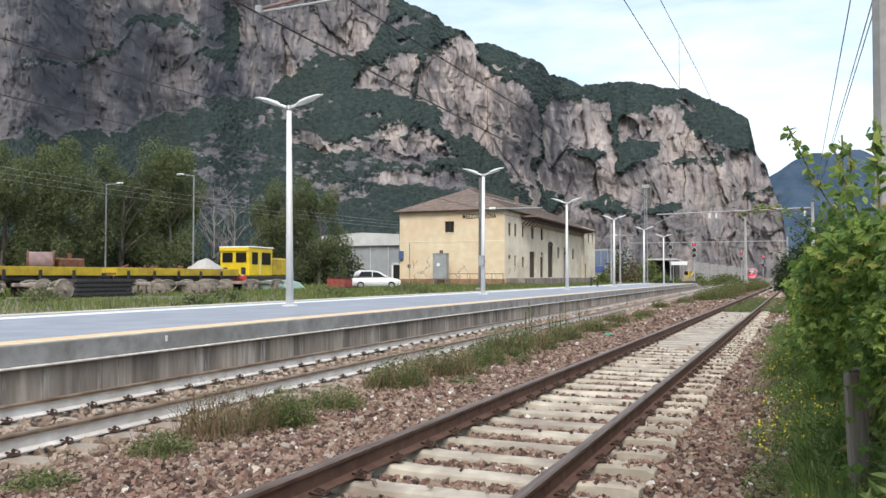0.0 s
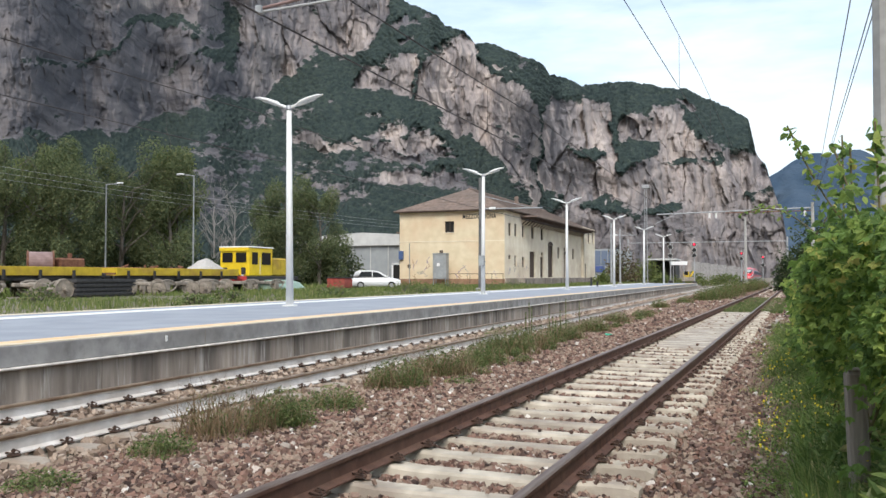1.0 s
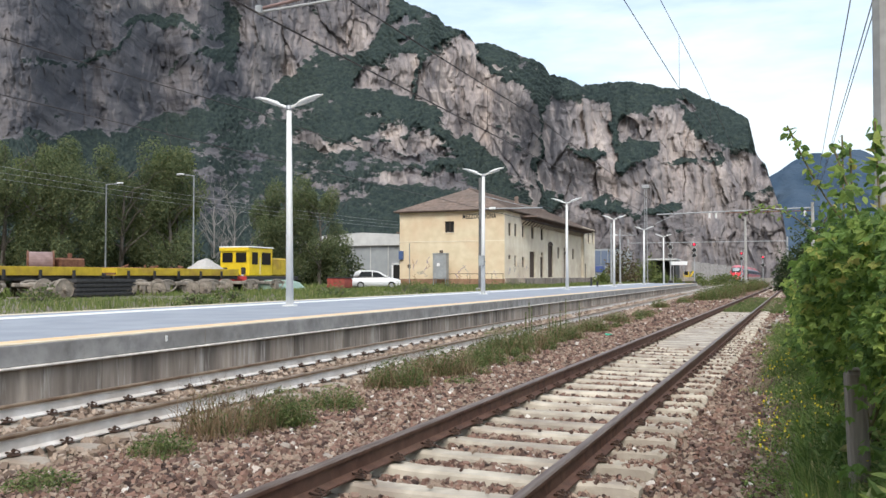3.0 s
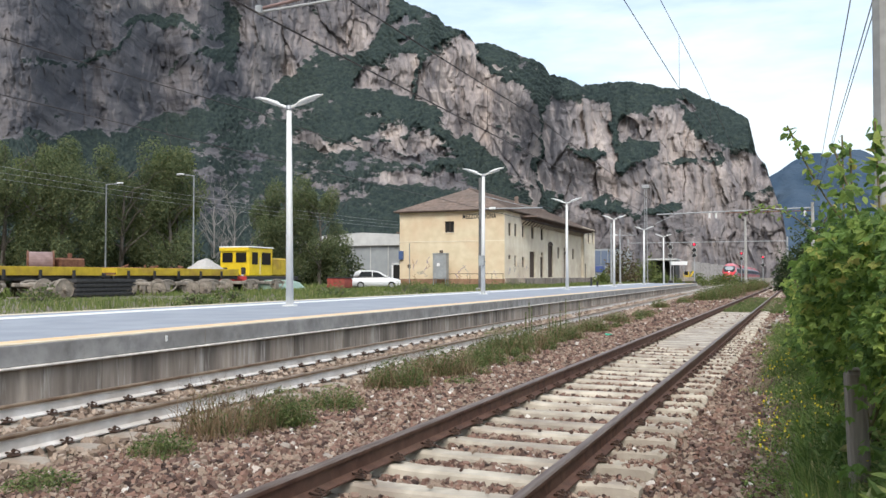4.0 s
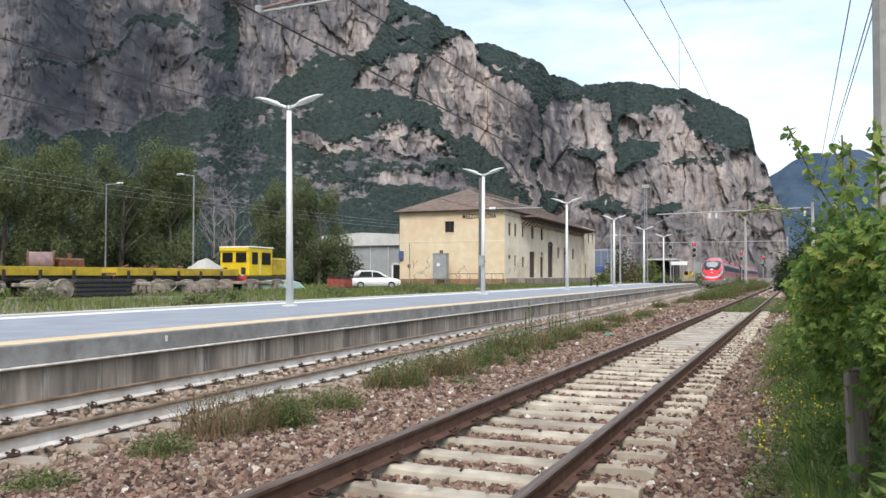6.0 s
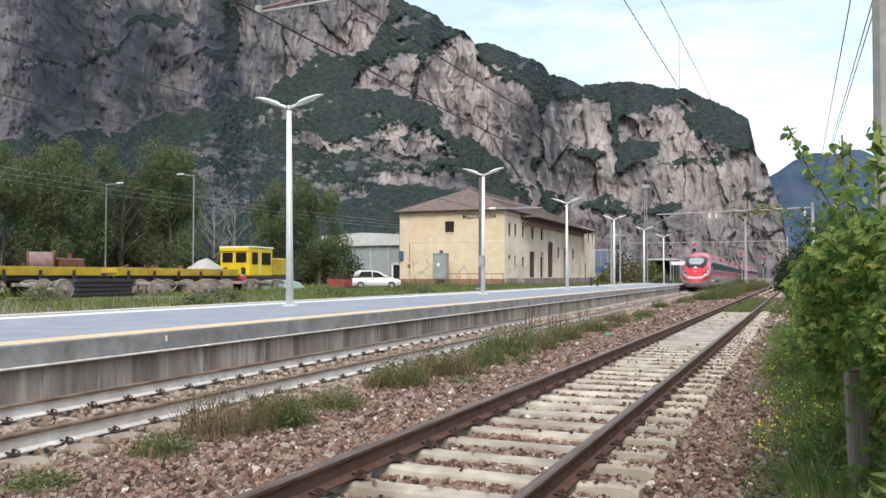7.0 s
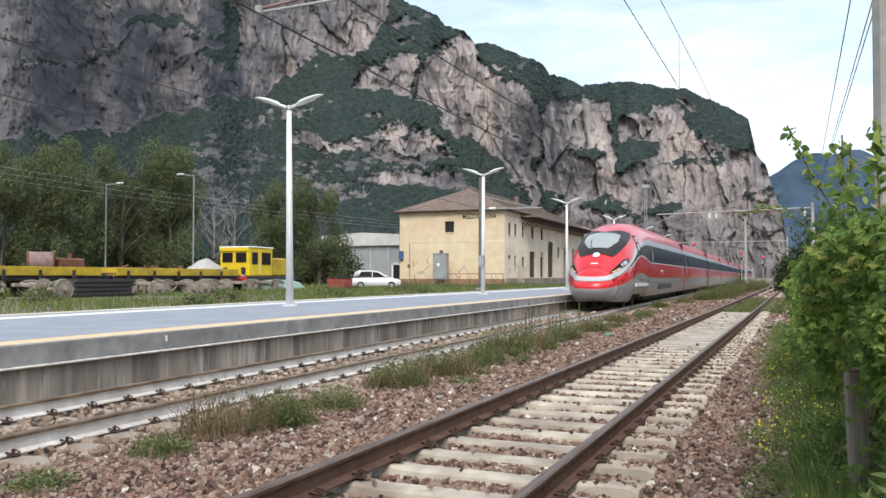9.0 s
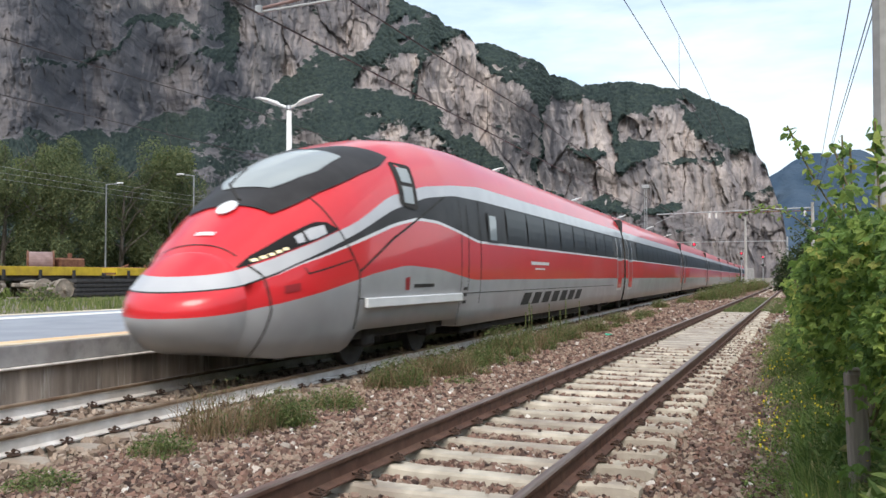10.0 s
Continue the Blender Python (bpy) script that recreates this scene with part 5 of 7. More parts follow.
M_VINE = leaf_material("vine leaves", [(0.0, (0.085, 0.15, 0.045)), (0.35, (0.165, 0.26, 0.068)), (0.65, (0.255, 0.36, 0.09)), (0.9, (0.37, 0.46, 0.12)), (1.0, (0.52, 0.46, 0.14))], 0.55)
M_GRASS = leaf_material("meadow grass", [(0.0, (0.085, 0.125, 0.032)), (0.5, (0.155, 0.205, 0.055)), (0.9, (0.22, 0.25, 0.085)), (1.0, (0.36, 0.31, 0.16))])
M_VERGE = leaf_material("lush verge grass", [(0.0, (0.08, 0.135, 0.035)), (0.5, (0.16, 0.235, 0.06)), (0.9, (0.27, 0.33, 0.1)), (1.0, (0.42, 0.37, 0.17))])
M_DRY = leaf_material("dry grass", [(0.0, (0.13, 0.085, 0.045)), (0.6, (0.25, 0.17, 0.1)), (1.0, (0.34, 0.25, 0.15))])
M_WEED = leaf_material("green weeds", [(0.0, (0.06, 0.095, 0.03)), (0.5, (0.13, 0.175, 0.055)), (0.85, (0.2, 0.225, 0.085)), (1.0, (0.32, 0.27, 0.15))])
M_TREE = leaf_material("tree leaves", [(0.0, (0.085, 0.115, 0.058)), (0.5, (0.14, 0.175, 0.082)), (0.9, (0.195, 0.22, 0.1)), (1.0, (0.25, 0.25, 0.12))], 0.4)
M_BARK = material("grey bark", (0.09, 0.075, 0.06), (0.17, 0.15, 0.13), 0.95, 6.0, bump=0.8, stretch=(2, 2, 0.4))
M_PETAL = plain("yellow petals", (0.8, 0.62, 0.03), 0.6)
M_TWIG = material("green-brown twig", (0.09, 0.07, 0.035), (0.14, 0.12, 0.05), 0.8, 20.0)


def frames_for(n, tilt=1.0, droop=0.0):
    """Random orthonormal frames: leaf direction, side and normal."""
    d = rng.normal(size=(n, 3))
    d[:, 2] = d[:, 2] * tilt - droop
    d /= np.linalg.norm(d, axis=1, keepdims=True)
    s = np.cross(d, rng.normal(size=(n, 3)))
    s /= np.linalg.norm(s, axis=1, keepdims=True)
    return d, s, np.cross(s, d)


def sheet_mesh(name, outline, faces, pos, size, d, s, nn, mat, parent=None):
    """Many copies of one small leaf: outline in (along, across, lift)."""
    o = np.array(outline, float)
    v = pos[:, None, :] + size[:, None, None] * (o[None, :, 0:1] * d[:, None, :] + o[None, :, 1:2] * s[:, None, :] + o[None, :, 2:3] * nn[:, None, :])
    k = len(o)
    verts = v.reshape(-1, 3)
    fs = [tuple(int(i + b * k) for i in f) for b in range(len(pos)) for f in faces]
    return raw_object(name, verts.tolist(), fs, mat, parent)


VINE_O = [(0, 0, 0), (0.18, 0.42, 0.08), (0.5, 0.5, 0.0), (0.55, 0.22, 0.1), (1.0, 0.0, -0.1), (0.55, -0.22, 0.1), (0.5, -0.5, 0.0), (0.18, -0.42, 0.08)]
VINE_F = [(0, 1, 2, 3), (0, 3, 4), (0, 4, 5), (0, 5, 6, 7)]
OVAL_O = [(0, 0, 0), (0.4, 0.24, 0.04), (1, 0, -0.08), (0.4, -0.24, 0.04)]
OVAL_F = [(0, 1, 2), (0, 2, 3)]


def blades(name, px, py, pz, h, w, mat, parent=None, lean=0.35, out=None):
    """Grass blades: bent tapering strips of three pieces."""
    n = len(px)
    a = rng.uniform(0, 2 * np.pi, n)
    la = rng.uniform(0, 2 * np.pi, n) if out is None else out + rng.uniform(-0.5, 0.5, n)
    k = rng.uniform(0.1, 1, n) * lean
    verts = np.zeros((n, 5, 3))
    for i, (t, ww) in enumerate(((0, 1), (0, -1), (0.55, 0.7), (0.55, -0.7), (1.0, 0))):
        verts[:, i, 0] = px + np.cos(a) * w * ww * 0.5 + np.cos(la) * k * h * t * t
        verts[:, i, 1] = py + np.sin(a) * w * ww * 0.5 + np.sin(la) * k * h * t * t
        verts[:, i, 2] = pz + h * t * (1 - 0.25 * k * t)
    f = []
    for b in range(n):
        o = 5 * b
        f += [(o, o + 1, o + 3, o + 2), (o + 2, o + 3, o + 4)]
    return raw_object(name, verts.reshape(-1, 3).tolist(), f, mat, parent)


# weeds between the tracks
def weed(name, x, y, radius, height, green, dry, label):
    height = height * 1.25
    w = empty(name, pose(x, y, float(ground_height(np.array(x), np.array(y)))), label, "weed", "weeds between the tracks")
    if green:
        n = int(green * 1.5)
        r, a = radius * np.sqrt(rng.random(n)), rng.uniform(0, 2 * np.pi, n)
        h = height * rng.uniform(0.35, 1.0, n) * (1.1 - 0.5 * r / radius)
        tuft = blades("tuft", r * 0.6 * np.cos(a), r * 0.6 * np.sin(a), np.full(n, -0.02), h, 0.005 + 0.004 * rng.random(n) + y * 0.0003, M_WEED if y < 38 else M_GRASS, w, 0.95, a)
        tuft["kind"] = "stuff"
        m = int(n * 2.4)
        r, a = radius * np.sqrt(rng.random(m)), rng.uniform(0, 2 * np.pi, m)
        pos = np.stack([r * np.cos(a), r * np.sin(a), height * 0.95 * np.sqrt(np.clip(1 - (r / radius) ** 2, 0.02, 1)) * rng.uniform(0.25, 1.0, m)], -1)
        d, s, nn = frames_for(m, 0.6)
        tuft = sheet_mesh("greenery", OVAL_O, OVAL_F, pos, rng.uniform(0.016, 0.042, m) * (1 + y * 0.02), d, s, nn, M_WEED, w)
        tuft["kind"] = "stuff"
    if dry:
        n = int(dry * 1.6)
        r, a = radius * 1.1 * np.sqrt(rng.random(n)), rng.uniform(0, 2 * np.pi, n)
        tuft = blades("dry_tuft", r * np.cos(a), r * np.sin(a), np.full(n, -0.02), height * rng.uniform(0.4, 1.15, n), 0.006 + 0.004 * rng.random(n) + y * 0.0003, M_DRY, w, 1.1)
        tuft["kind"] = "stuff"
    return w


for x, y, rad, h, g, dry in ((-4.99, 4.65, 0.28, 0.14, 220, 20), (-5.0, 6.0, 0.32, 0.2, 260, 40), (-5.0, 6.95, 0.46, 0.5, 90, 200), (-4.72, 7.5, 0.36, 0.36, 520, 20), (-4.78, 8.7, 0.4, 0.26, 300, 80),
                             (-4.9, 10.8, 0.48, 0.4, 480, 160), (-4.8, 12.2, 0.5, 0.42, 300, 260), (-4.72, 14.0, 0.5, 0.36, 460, 40), (-4.85, 15.9, 0.65, 0.55, 560, 120), (-4.8, 17.6, 0.6, 0.45, 320, 160),
                             (-4.7, 20.2, 0.55, 0.45, 420, 120), (-4.6, 23.5, 0.5, 0.4, 380, 100), (-4.7, 28.0, 0.5, 0.35, 300, 120), (-4.4, 32.0, 0.45, 0.3, 260, 60), (-4.9, 41.5, 0.5, 0.4, 260, 60),
                             (-4.4, 49.0, 0.5, 0.4, 300, 60), (-3.6, 54.0, 0.9, 0.75, 620, 60), (-3.2, 58.0, 1.0, 0.95, 720, 60), (-2.9, 62.0, 1.0, 1.05, 720, 60), (-2.7, 68.0, 1.0, 1.1, 620, 60), (-2.7, 75.0, 1.0, 1.0, 520, 60), (-2.3, 84.0, 1.1, 1.1, 520, 60),
                             (-1.9, 95.0, 1.2, 1.2, 520, 60), (-1.5, 108.0, 1.3, 1.2, 520, 60), (-1.0, 124.0, 1.4, 1.2, 420, 60)):
    tall = dry > g
    weed("dry_weed_clump" if tall else "weed_clump", x, y, rad, h, g, dry, "clump of dry brown grass growing in the ballast" if tall else "bushy clump of green weeds growing in the ballast")
for k in range(26):
    y = 8.5 + 30 * rng.random()
    weed("small_weed", -4.75 + 0.012 * y + rng.normal() * 0.22, y, rng.uniform(0.1, 0.26), rng.uniform(0.1, 0.24), int(rng.uniform(40, 110)), int(rng.uniform(5, 60)), "small tuft of green and dry weeds in the ballast")
stem = empty("tall_weed", pose(-4.55, 18.4, -0.2), "tall thin weed stems with small seed heads", "weed", "weeds between the tracks")
for k in range(9):
    x, y, h = rng.uniform(-0.35, 0.35), rng.uniform(-1.6, 2.6), rng.uniform(0.6, 1.15)
    bm = rod(bmesh.new(), (x, y, 0), (x, y, h), 0.008, 0.004, seg=5)
    for j in range(16):
        z = h * (0.4 + 0.04 * j)
        box(bm, x - 0.012, x + 0.012, y - 0.012, y + 0.012, z - 0.01, z + 0.012)
    part("stem", bm, M_WEED, stem)

# yard grass behind the platform, grass on the far siding
n = 44000
gx_, gy_ = rng.uniform(-31, -15.8, n), 10 + 105 * rng.random(n) ** 1.3
clump = fbm(gx_ * 0.35, gy_ * 0.35, 301, 3)
hh = np.clip(0.2 + 0.2 * clump, 0.06, 0.5) * rng.uniform(0.5, 1.2, n) * np.interp(gx_, [-31, -26, -18], [0.75, 1.0, 1.1])
tagged(blades("yard_grass", gx_, gy_, np.full(n, YARD_Z - 0.02), hh, 0.012 + 0.0008 * gy_, M_GRASS, lean=0.5), "rough uncut grass behind the platform", "grass", kind="stuff")
n = 9000
gx_, gy_ = rng.uniform(-60, -30, n), rng.uniform(20, 120, n)
tagged(blades("field_grass", gx_, gy_, np.full(n, YARD_Z - 0.02), rng.uniform(0.15, 0.5, n), np.full(n, 0.12), M_GRASS, lean=0.5), "rough grass round the parked wagons", "grass", kind="stuff")
n = 14000
gy_ = 37.5 + 24 * rng.random(n) ** 1.3
gx_ = -2.28 + 0.0302 * gy_ + rng.uniform(-0.72, 1.7, n)
tagged(blades("siding_grass", gx_, gy_, np.full(n, -0.18), rng.uniform(0.06, 0.2, n), 0.012 + 0.001 * gy_, M_WEED, lean=0.6), "short grass overgrowing the siding", "grass", kind="stuff")

# verge grass with yellow flowers along the hedge: thin and low towards the ballast, lush at the hedge's foot
def verge_edge(y):
    return np.interp(y, [4, 7, 18, 30], [-0.2, -0.3, -0.72, -0.9])


n = 44000
gy_ = 3.6 + 24 * rng.random(n) ** 1.9
gi = rng.random(n) ** 0.75 * 1.35
gx_ = verge_edge(gy_) + 0.25 * fbm(gy_ * 1.6, gi * 2, 441, 3) + gi + 0.0302 * gy_
hh = np.clip(0.09 + 0.45 * gi ** 1.4, 0.06, 0.52) * rng.uniform(0.35, 1.2, n) * (1 + 0.35 * fbm(gy_ * 1.2, gi * 3, 447, 3))
tagged(blades("verge_grass", gx_, gy_, ground_height(gx_, gy_) - 0.02, hh, rng.uniform(0.003, 0.009, n) + gy_ * 0.0004, M_VERGE, lean=0.9), "thin to lush green verge grass under the hedge", "grass", kind="stuff")
n = 24000
gy_ = 4.2 + 18 * rng.random(n) ** 1.6
gi = rng.random(n) * 1.1
gu = verge_edge(gy_) + 0.2 * fbm(gy_ * 1.6, gi * 2, 443, 3) + gi
lush = fbm(gy_ * 1.1, gi * 2.5, 449, 3)
pick = rng.random(n) < 0.45 + 0.5 * gi + 0.6 * lush
gy_, gi, gu, lush = gy_[pick], gi[pick], gu[pick], lush[pick]
n = len(gy_)
pos = np.stack([gu + 0.0302 * gy_, gy_, -0.16 + np.clip(0.06 + 0.42 * gi * (1 + 0.5 * lush), 0.05, 0.6) * rng.random(n)], -1)
d, s, nn = frames_for(n, 0.6)
tagged(sheet_mesh("verge_weeds", OVAL_O, OVAL_F, pos, rng.uniform(0.016, 0.045, n), d, s, nn, M_VERGE), "low leafy weeds under the hedge", "weed", kind="stuff")
# broad-leaved nettles at the foot of the hedge
lance = [(0, 0, 0), (0.3, 0.2, 0.05), (0.65, 0.16, 0.0), (1, 0, -0.12), (0.65, -0.16, 0.0), (0.3, -0.2, 0.05)]
n = 4600
gy_ = 4.2 + 4.5 * rng.random(n) ** 1.2
gu = 0.02 + 0.62 * rng.random(n)
pos = np.stack([gu + 0.0302 * gy_, gy_, -0.16 + np.clip(0.1 + gu * 0.9, 0.1, 0.62) * rng.random(n) ** 0.7 * (1 + 0.4 * fbm(gy_ * 3, gu * 3, 455, 2))], -1)
d, s, nn = frames_for(n, 0.7)
tagged(sheet_mesh("nettles", lance, [(0, 1, 2, 3), (0, 3, 4, 5)], pos, rng.uniform(0.06, 0.15, n), d, s, nn, M_VERGE), "long-leaved green nettles at the hedge foot", "weed", kind="stuff")
n = 5000
gy_ = 4.3 + 5.0 * rng.random(n) ** 1.2
gu = -0.02 + 0.6 * rng.random(n) ** 0.8
tagged(blades("long_grass", gu + 0.0302 * gy_, gy_, np.full(n, -0.17), rng.uniform(0.15, 0.5, n), rng.uniform(0.006, 0.014, n), M_VERGE, lean=1.1), "long bright grass arching at the hedge foot", "grass", kind="stuff")
flower_o = [(math.cos(a) * (0.5 if k % 2 else 0.28), math.sin(a) * (0.5 if k % 2 else 0.28), 0.05 * (k % 2)) for k, a in enumerate([2 * math.pi * i / 10 for i in range(10)])]
n = 520
gy_ = 5.0 + 12 * rng.random(n) ** 1.1
gi = 0.75 * rng.random(n) ** 1.3
pick = fbm(gy_ * 0.8, gi * 1.5, 451, 2) > -0.25
gy_, gi = gy_[pick], gi[pick]
n = len(gy_)
pos = np.stack([verge_edge(gy_) + gi + 0.0302 * gy_, gy_, -0.12 + (0.1 + 0.5 * gi) * rng.uniform(0.6, 1.3, n)], -1)
d, s, nn = frames_for(n, 0.5)
tagged(sheet_mesh("yellow_flowers", flower_o, [tuple(range(10))], pos, rng.uniform(0.018, 0.036, n), d, s, nn, M_PETAL), "small yellow wild flowers in the verge", "flowers", kind="stuff")

# the vine hedge
def hedge_top(y):
    return np.interp(y, [4.0, 4.8, 5.3, 6.2, 8, 12, 20, 40, 60], [1.85, 1.8, 1.55, 1.36, 1.38, 1.36, 1.3, 1.3, 1.3])


hedge = empty("vine_hedge", Matrix(), "overgrown grapevine hedge with broad green leaves", "hedge")


def hedge_points(n, y0, y1, power=1.5):
    y = y0 + (y1 - y0) * rng.random(n) ** power
    top = hedge_top(y) * (1 + 0.1 * fbm(y * 1.3, y * 0, 401, 3))
    low = np.interp(y, [4.5, 7, 10], [0.62, 0.5, 0.05])
    z = low + (top - low) * rng.random(n) ** 0.75
    face = np.interp(y, [4, 5, 6, 8, 12, 20], [0.56, 0.36, 0.22, 0.12, 0.08, 0.06]) + 0.17 * fbm(y * 1.1, z * 1.4, 411, 3) - 0.08 * np.sin(np.clip((z - 0.3) / top, 0, 1) * np.pi) + 0.35 * np.clip(0.7 - z, 0, 1) + 0.3 * np.exp(-((y - 5.5) / 0.7) ** 2) * (z < 1.0)
    clump = fbm(y * 1.9, z * 2.6, 421, 3)
    u = face + 0.06 + 0.9 * rng.random(n) ** 1.8 - 0.1 * clump
    keep = rng.random(n) < np.clip(0.75 + 1.1 * clump, 0.12, 1)
    return np.stack([u + 0.0302 * y, y, z], -1)[keep]


def hedge_leaves(name, n, y0, y1, lo, hi, power=1.5):
    pos = hedge_points(n, y0, y1, power)
    n = len(pos)
    d = rng.normal(size=(n, 3)) * 0.75 + np.array([-0.4, -0.3, -0.5])
    d /= np.linalg.norm(d, axis=1, keepdims=True)
    up = rng.normal(size=(n, 3)) * 0.7 + np.array([-0.5, -0.5, 0.7])
    s = np.cross(up, d)
    s /= np.linalg.norm(s, axis=1, keepdims=True)
    return tagged(sheet_mesh(name, VINE_O, VINE_F, pos, rng.uniform(lo, hi, n), d, s, np.cross(d, s), M_VINE, hedge), kind="stuff")


hedge_leaves("foliage", 26000, 4.15, 14, 0.028, 0.08, 1.4)
hedge_leaves("far_foliage", 11000, 13, 62, 0.08, 0.18, 1.3)
# leaves of the near face, one by one
leaf_me = bpy.data.meshes.new("leaf")
leaf_me.from_pydata(VINE_O, [], VINE_F)
leaf_me.materials.append(leaf_material("single vine leaf", [(0.0, (0.17, 0.27, 0.06)), (1.0, (0.17, 0.27, 0.06))], 0.5))
for p in hedge_points(330, 4.2, 7.5, 1.2):
    ob = new("leaf", leaf_me)
    ob.parent = hedge
    ob.matrix_basis = Matrix.Translation((p[0] - 0.06, p[1], p[2])) @ Euler((rng.uniform(-0.8, 0.8), rng.uniform(0.2, 1.2), rng.uniform(2.4, 4.4))).to_matrix().to_4x4() @ Matrix.Scale(rng.uniform(0.05, 0.085), 4)
for k in range(80):
    ob = new("leaf", leaf_me)
    ob.parent = hedge
    ob.matrix_basis = Matrix.Translation((rng.uniform(0.4, 0.8), rng.uniform(5.25, 5.6), rng.uniform(0.1, 1.05))) @ Euler((rng.uniform(-0.8, 0.8), rng.uniform(0.2, 1.2), rng.uniform(2.4, 4.4))).to_matrix().to_4x4() @ Matrix.Scale(rng.uniform(0.05, 0.085), 4)
bm = bmesh.new()
for k in range(40):
    y = rng.uniform(6.0, 13)
    p = Vector((0.45 + rng.uniform(-0.2, 0.4) + 0.03 * y, y, -0.1))
    for j in range(7):
        q = p + Vector((rng.uniform(-0.12, 0.1), rng.uniform(-0.2, 0.2), 0.24))
        if q.z < hedge_top(q.y):
            rod(bm, p, q, 0.012 - 0.001 * j, 0.011 - 0.001 * j, seg=5, caps=False)
        p = q
tagged(part("stem_tangle", bm, M_TWIG, hedge, "thin brown vine stems"), kind="stuff")


def shoot(a, b, sag, n, size, name="vine_shoot"):
    """A long leafy shoot from a to b, arched by sag."""
    sh = empty(name, Matrix(), "leafy shoot rising out of the vine hedge", "shoot", "shoots of the hedge")
    a, b = Vector(a), Vector(b)
    pts = [a.lerp(b, t / 8) + Vector((0, 0, sag * math.sin(math.pi * t / 8))) for t in range(9)]
    part("stem", tube(bmesh.new(), pts, 0.006, 5), M_TWIG, sh)
    n = int(n * 0.8)
    t = rng.random(n)
    base = np.array([a.lerp(b, float(k)) + Vector((0, 0, sag * math.sin(math.pi * float(k)))) for k in t])
    pos = base + rng.normal(size=(n, 3)) * 0.045 * (1.25 - t)[:, None]
    d, s, nn = frames_for(n, 0.8, 0.3)
    sheet_mesh("leaves", [(0, 0, 0), (0.35, 0.3, 0.06), (0.75, 0.22, 0.02), (1, 0, -0.1), (0.75, -0.22, 0.02), (0.35, -0.3, 0.06)], [(0, 1, 2, 3), (0, 3, 4, 5)], pos, rng.uniform(size * 0.4, size * 0.95, n), d, s, nn, M_VINE, sh)
    return sh

# shoots

shoot((0.59, 6.24, 1.61), (0.14, 6.35, 2.45), -0.08, 150, 0.085)
shoot((0.53, 6.52, 2.02), (0.31, 6.45, 1.66), 0, 70, 0.09)
shoot((0.45, 5.76, 1.45), (0.46, 5.95, 2.30), 0.0, 110, 0.085)
shoot((0.49, 5.56, 1.41), (0.47, 5.53, 2.18), 0, 60, 0.08)
shoot((0.39, 8.19, 1.79), (-0.24, 8.69, 2.00), 0.12, 90, 0.06)
shoot((0.56, 4.94, 1.59), (0.55, 5.02, 2.22), 0, 90, 0.1)
shoot((0.53, 5.14, 1.54), (0.37, 5.38, 2.14), 0, 70, 0.09)
# ---- trees ----
def tree(name, x, y, z, height, spread, leaves, size, label, droop=0.9, mat=None, trunk_r=0.22, bare=False, low=0.12):
    """Tapered trunk, forking limbs, and a crown of many small hanging leaf sprays with gaps."""
    tr = empty(name, pose(x, y, z), label, "tree", "trees beside the yard")
    bm = bmesh.new()
    tips = []
    lean = Vector((rng.uniform(-0.06, 0.06), rng.uniform(-0.06, 0.06), 1))
    p = Vector((0, 0, -0.2))
    for k in range(6):
        q = p + lean * height * 0.13 + Vector((rng.uniform(-0.12, 0.12), rng.uniform(-0.12, 0.12), 0))
        rod(bm, p, q, trunk_r * (1 - k * 0.13), trunk_r * (1 - (k + 1) * 0.13), seg=8, caps=False)
        if k >= 1:
            for j in range(4 if bare else 3):
                a = rng.uniform(0, 2 * math.pi)
                e = p.lerp(q, rng.random())
                for i in range(4):
                    f = e + Vector((math.cos(a + rng.uniform(-0.5, 0.5)) * spread * 0.24, math.sin(a + rng.uniform(-0.5, 0.5)) * spread * 0.24, height * rng.uniform(0.02, 0.09)))
                    rr = trunk_r * 0.4 * (1 - k * 0.1) * (1 - i * 0.22)
                    rod(bm, e, f, rr, rr * 0.75, seg=5, caps=False)
                    if bare and i:
                        for _ in range(4):
                            g = f + Vector((rng.uniform(-0.6, 0.6), rng.uniform(-0.6, 0.6), rng.uniform(0.3, 1.2)))
                            rod(bm, f, g, rr * 0.45, rr * 0.15, seg=4, caps=False)
                    e = f
                    tips.append(f)
        p = q
    tips.append(p)
    part("trunk", bm, M_BARK if not bare else M_PALE_BARK, tr, "grey-brown trunk and limbs")
    if leaves:
        lobes = []
        for k in range(26):
            a, r = rng.uniform(0, 2 * math.pi), spread * math.sqrt(rng.random()) * 0.85
            zz = height * rng.uniform(low + 0.1, 0.93)
            r *= math.sqrt(max(0.06, 1 - ((zz / height - 0.5) / 0.52) ** 2))
            lobes.append((r * math.cos(a), r * math.sin(a), zz, spread * rng.uniform(0.22, 0.4)))
        lobes = np.array(lobes)
        pick = rng.integers(0, len(lobes), leaves)
        v = rng.normal(size=(leaves, 3))
        v /= np.linalg.norm(v, axis=1, keepdims=True)
        rad = lobes[pick, 3] * rng.uniform(0.55, 1.05, leaves)
        pos = lobes[pick, :3] + v * rad[:, None] * np.array([1, 1, 1.15])
        pos[:, 2] -= droop * rng.random(leaves) ** 2 * 1.2
        pos = pos[pos[:, 2] > height * low * rng.uniform(0.4, 1.6, leaves)]
        d, s, nn = frames_for(len(pos), 0.7, droop)
        sheet_mesh("crown", [(0, 0, 0), (0.5, 0.26, 0.06), (1, 0.03, -0.05), (0.45, -0.24, 0.05)], OVAL_F, pos, rng.uniform(size * 0.6, size * 1.3, len(pos)), d, s, nn, mat or M_TREE, tr)
    return tr


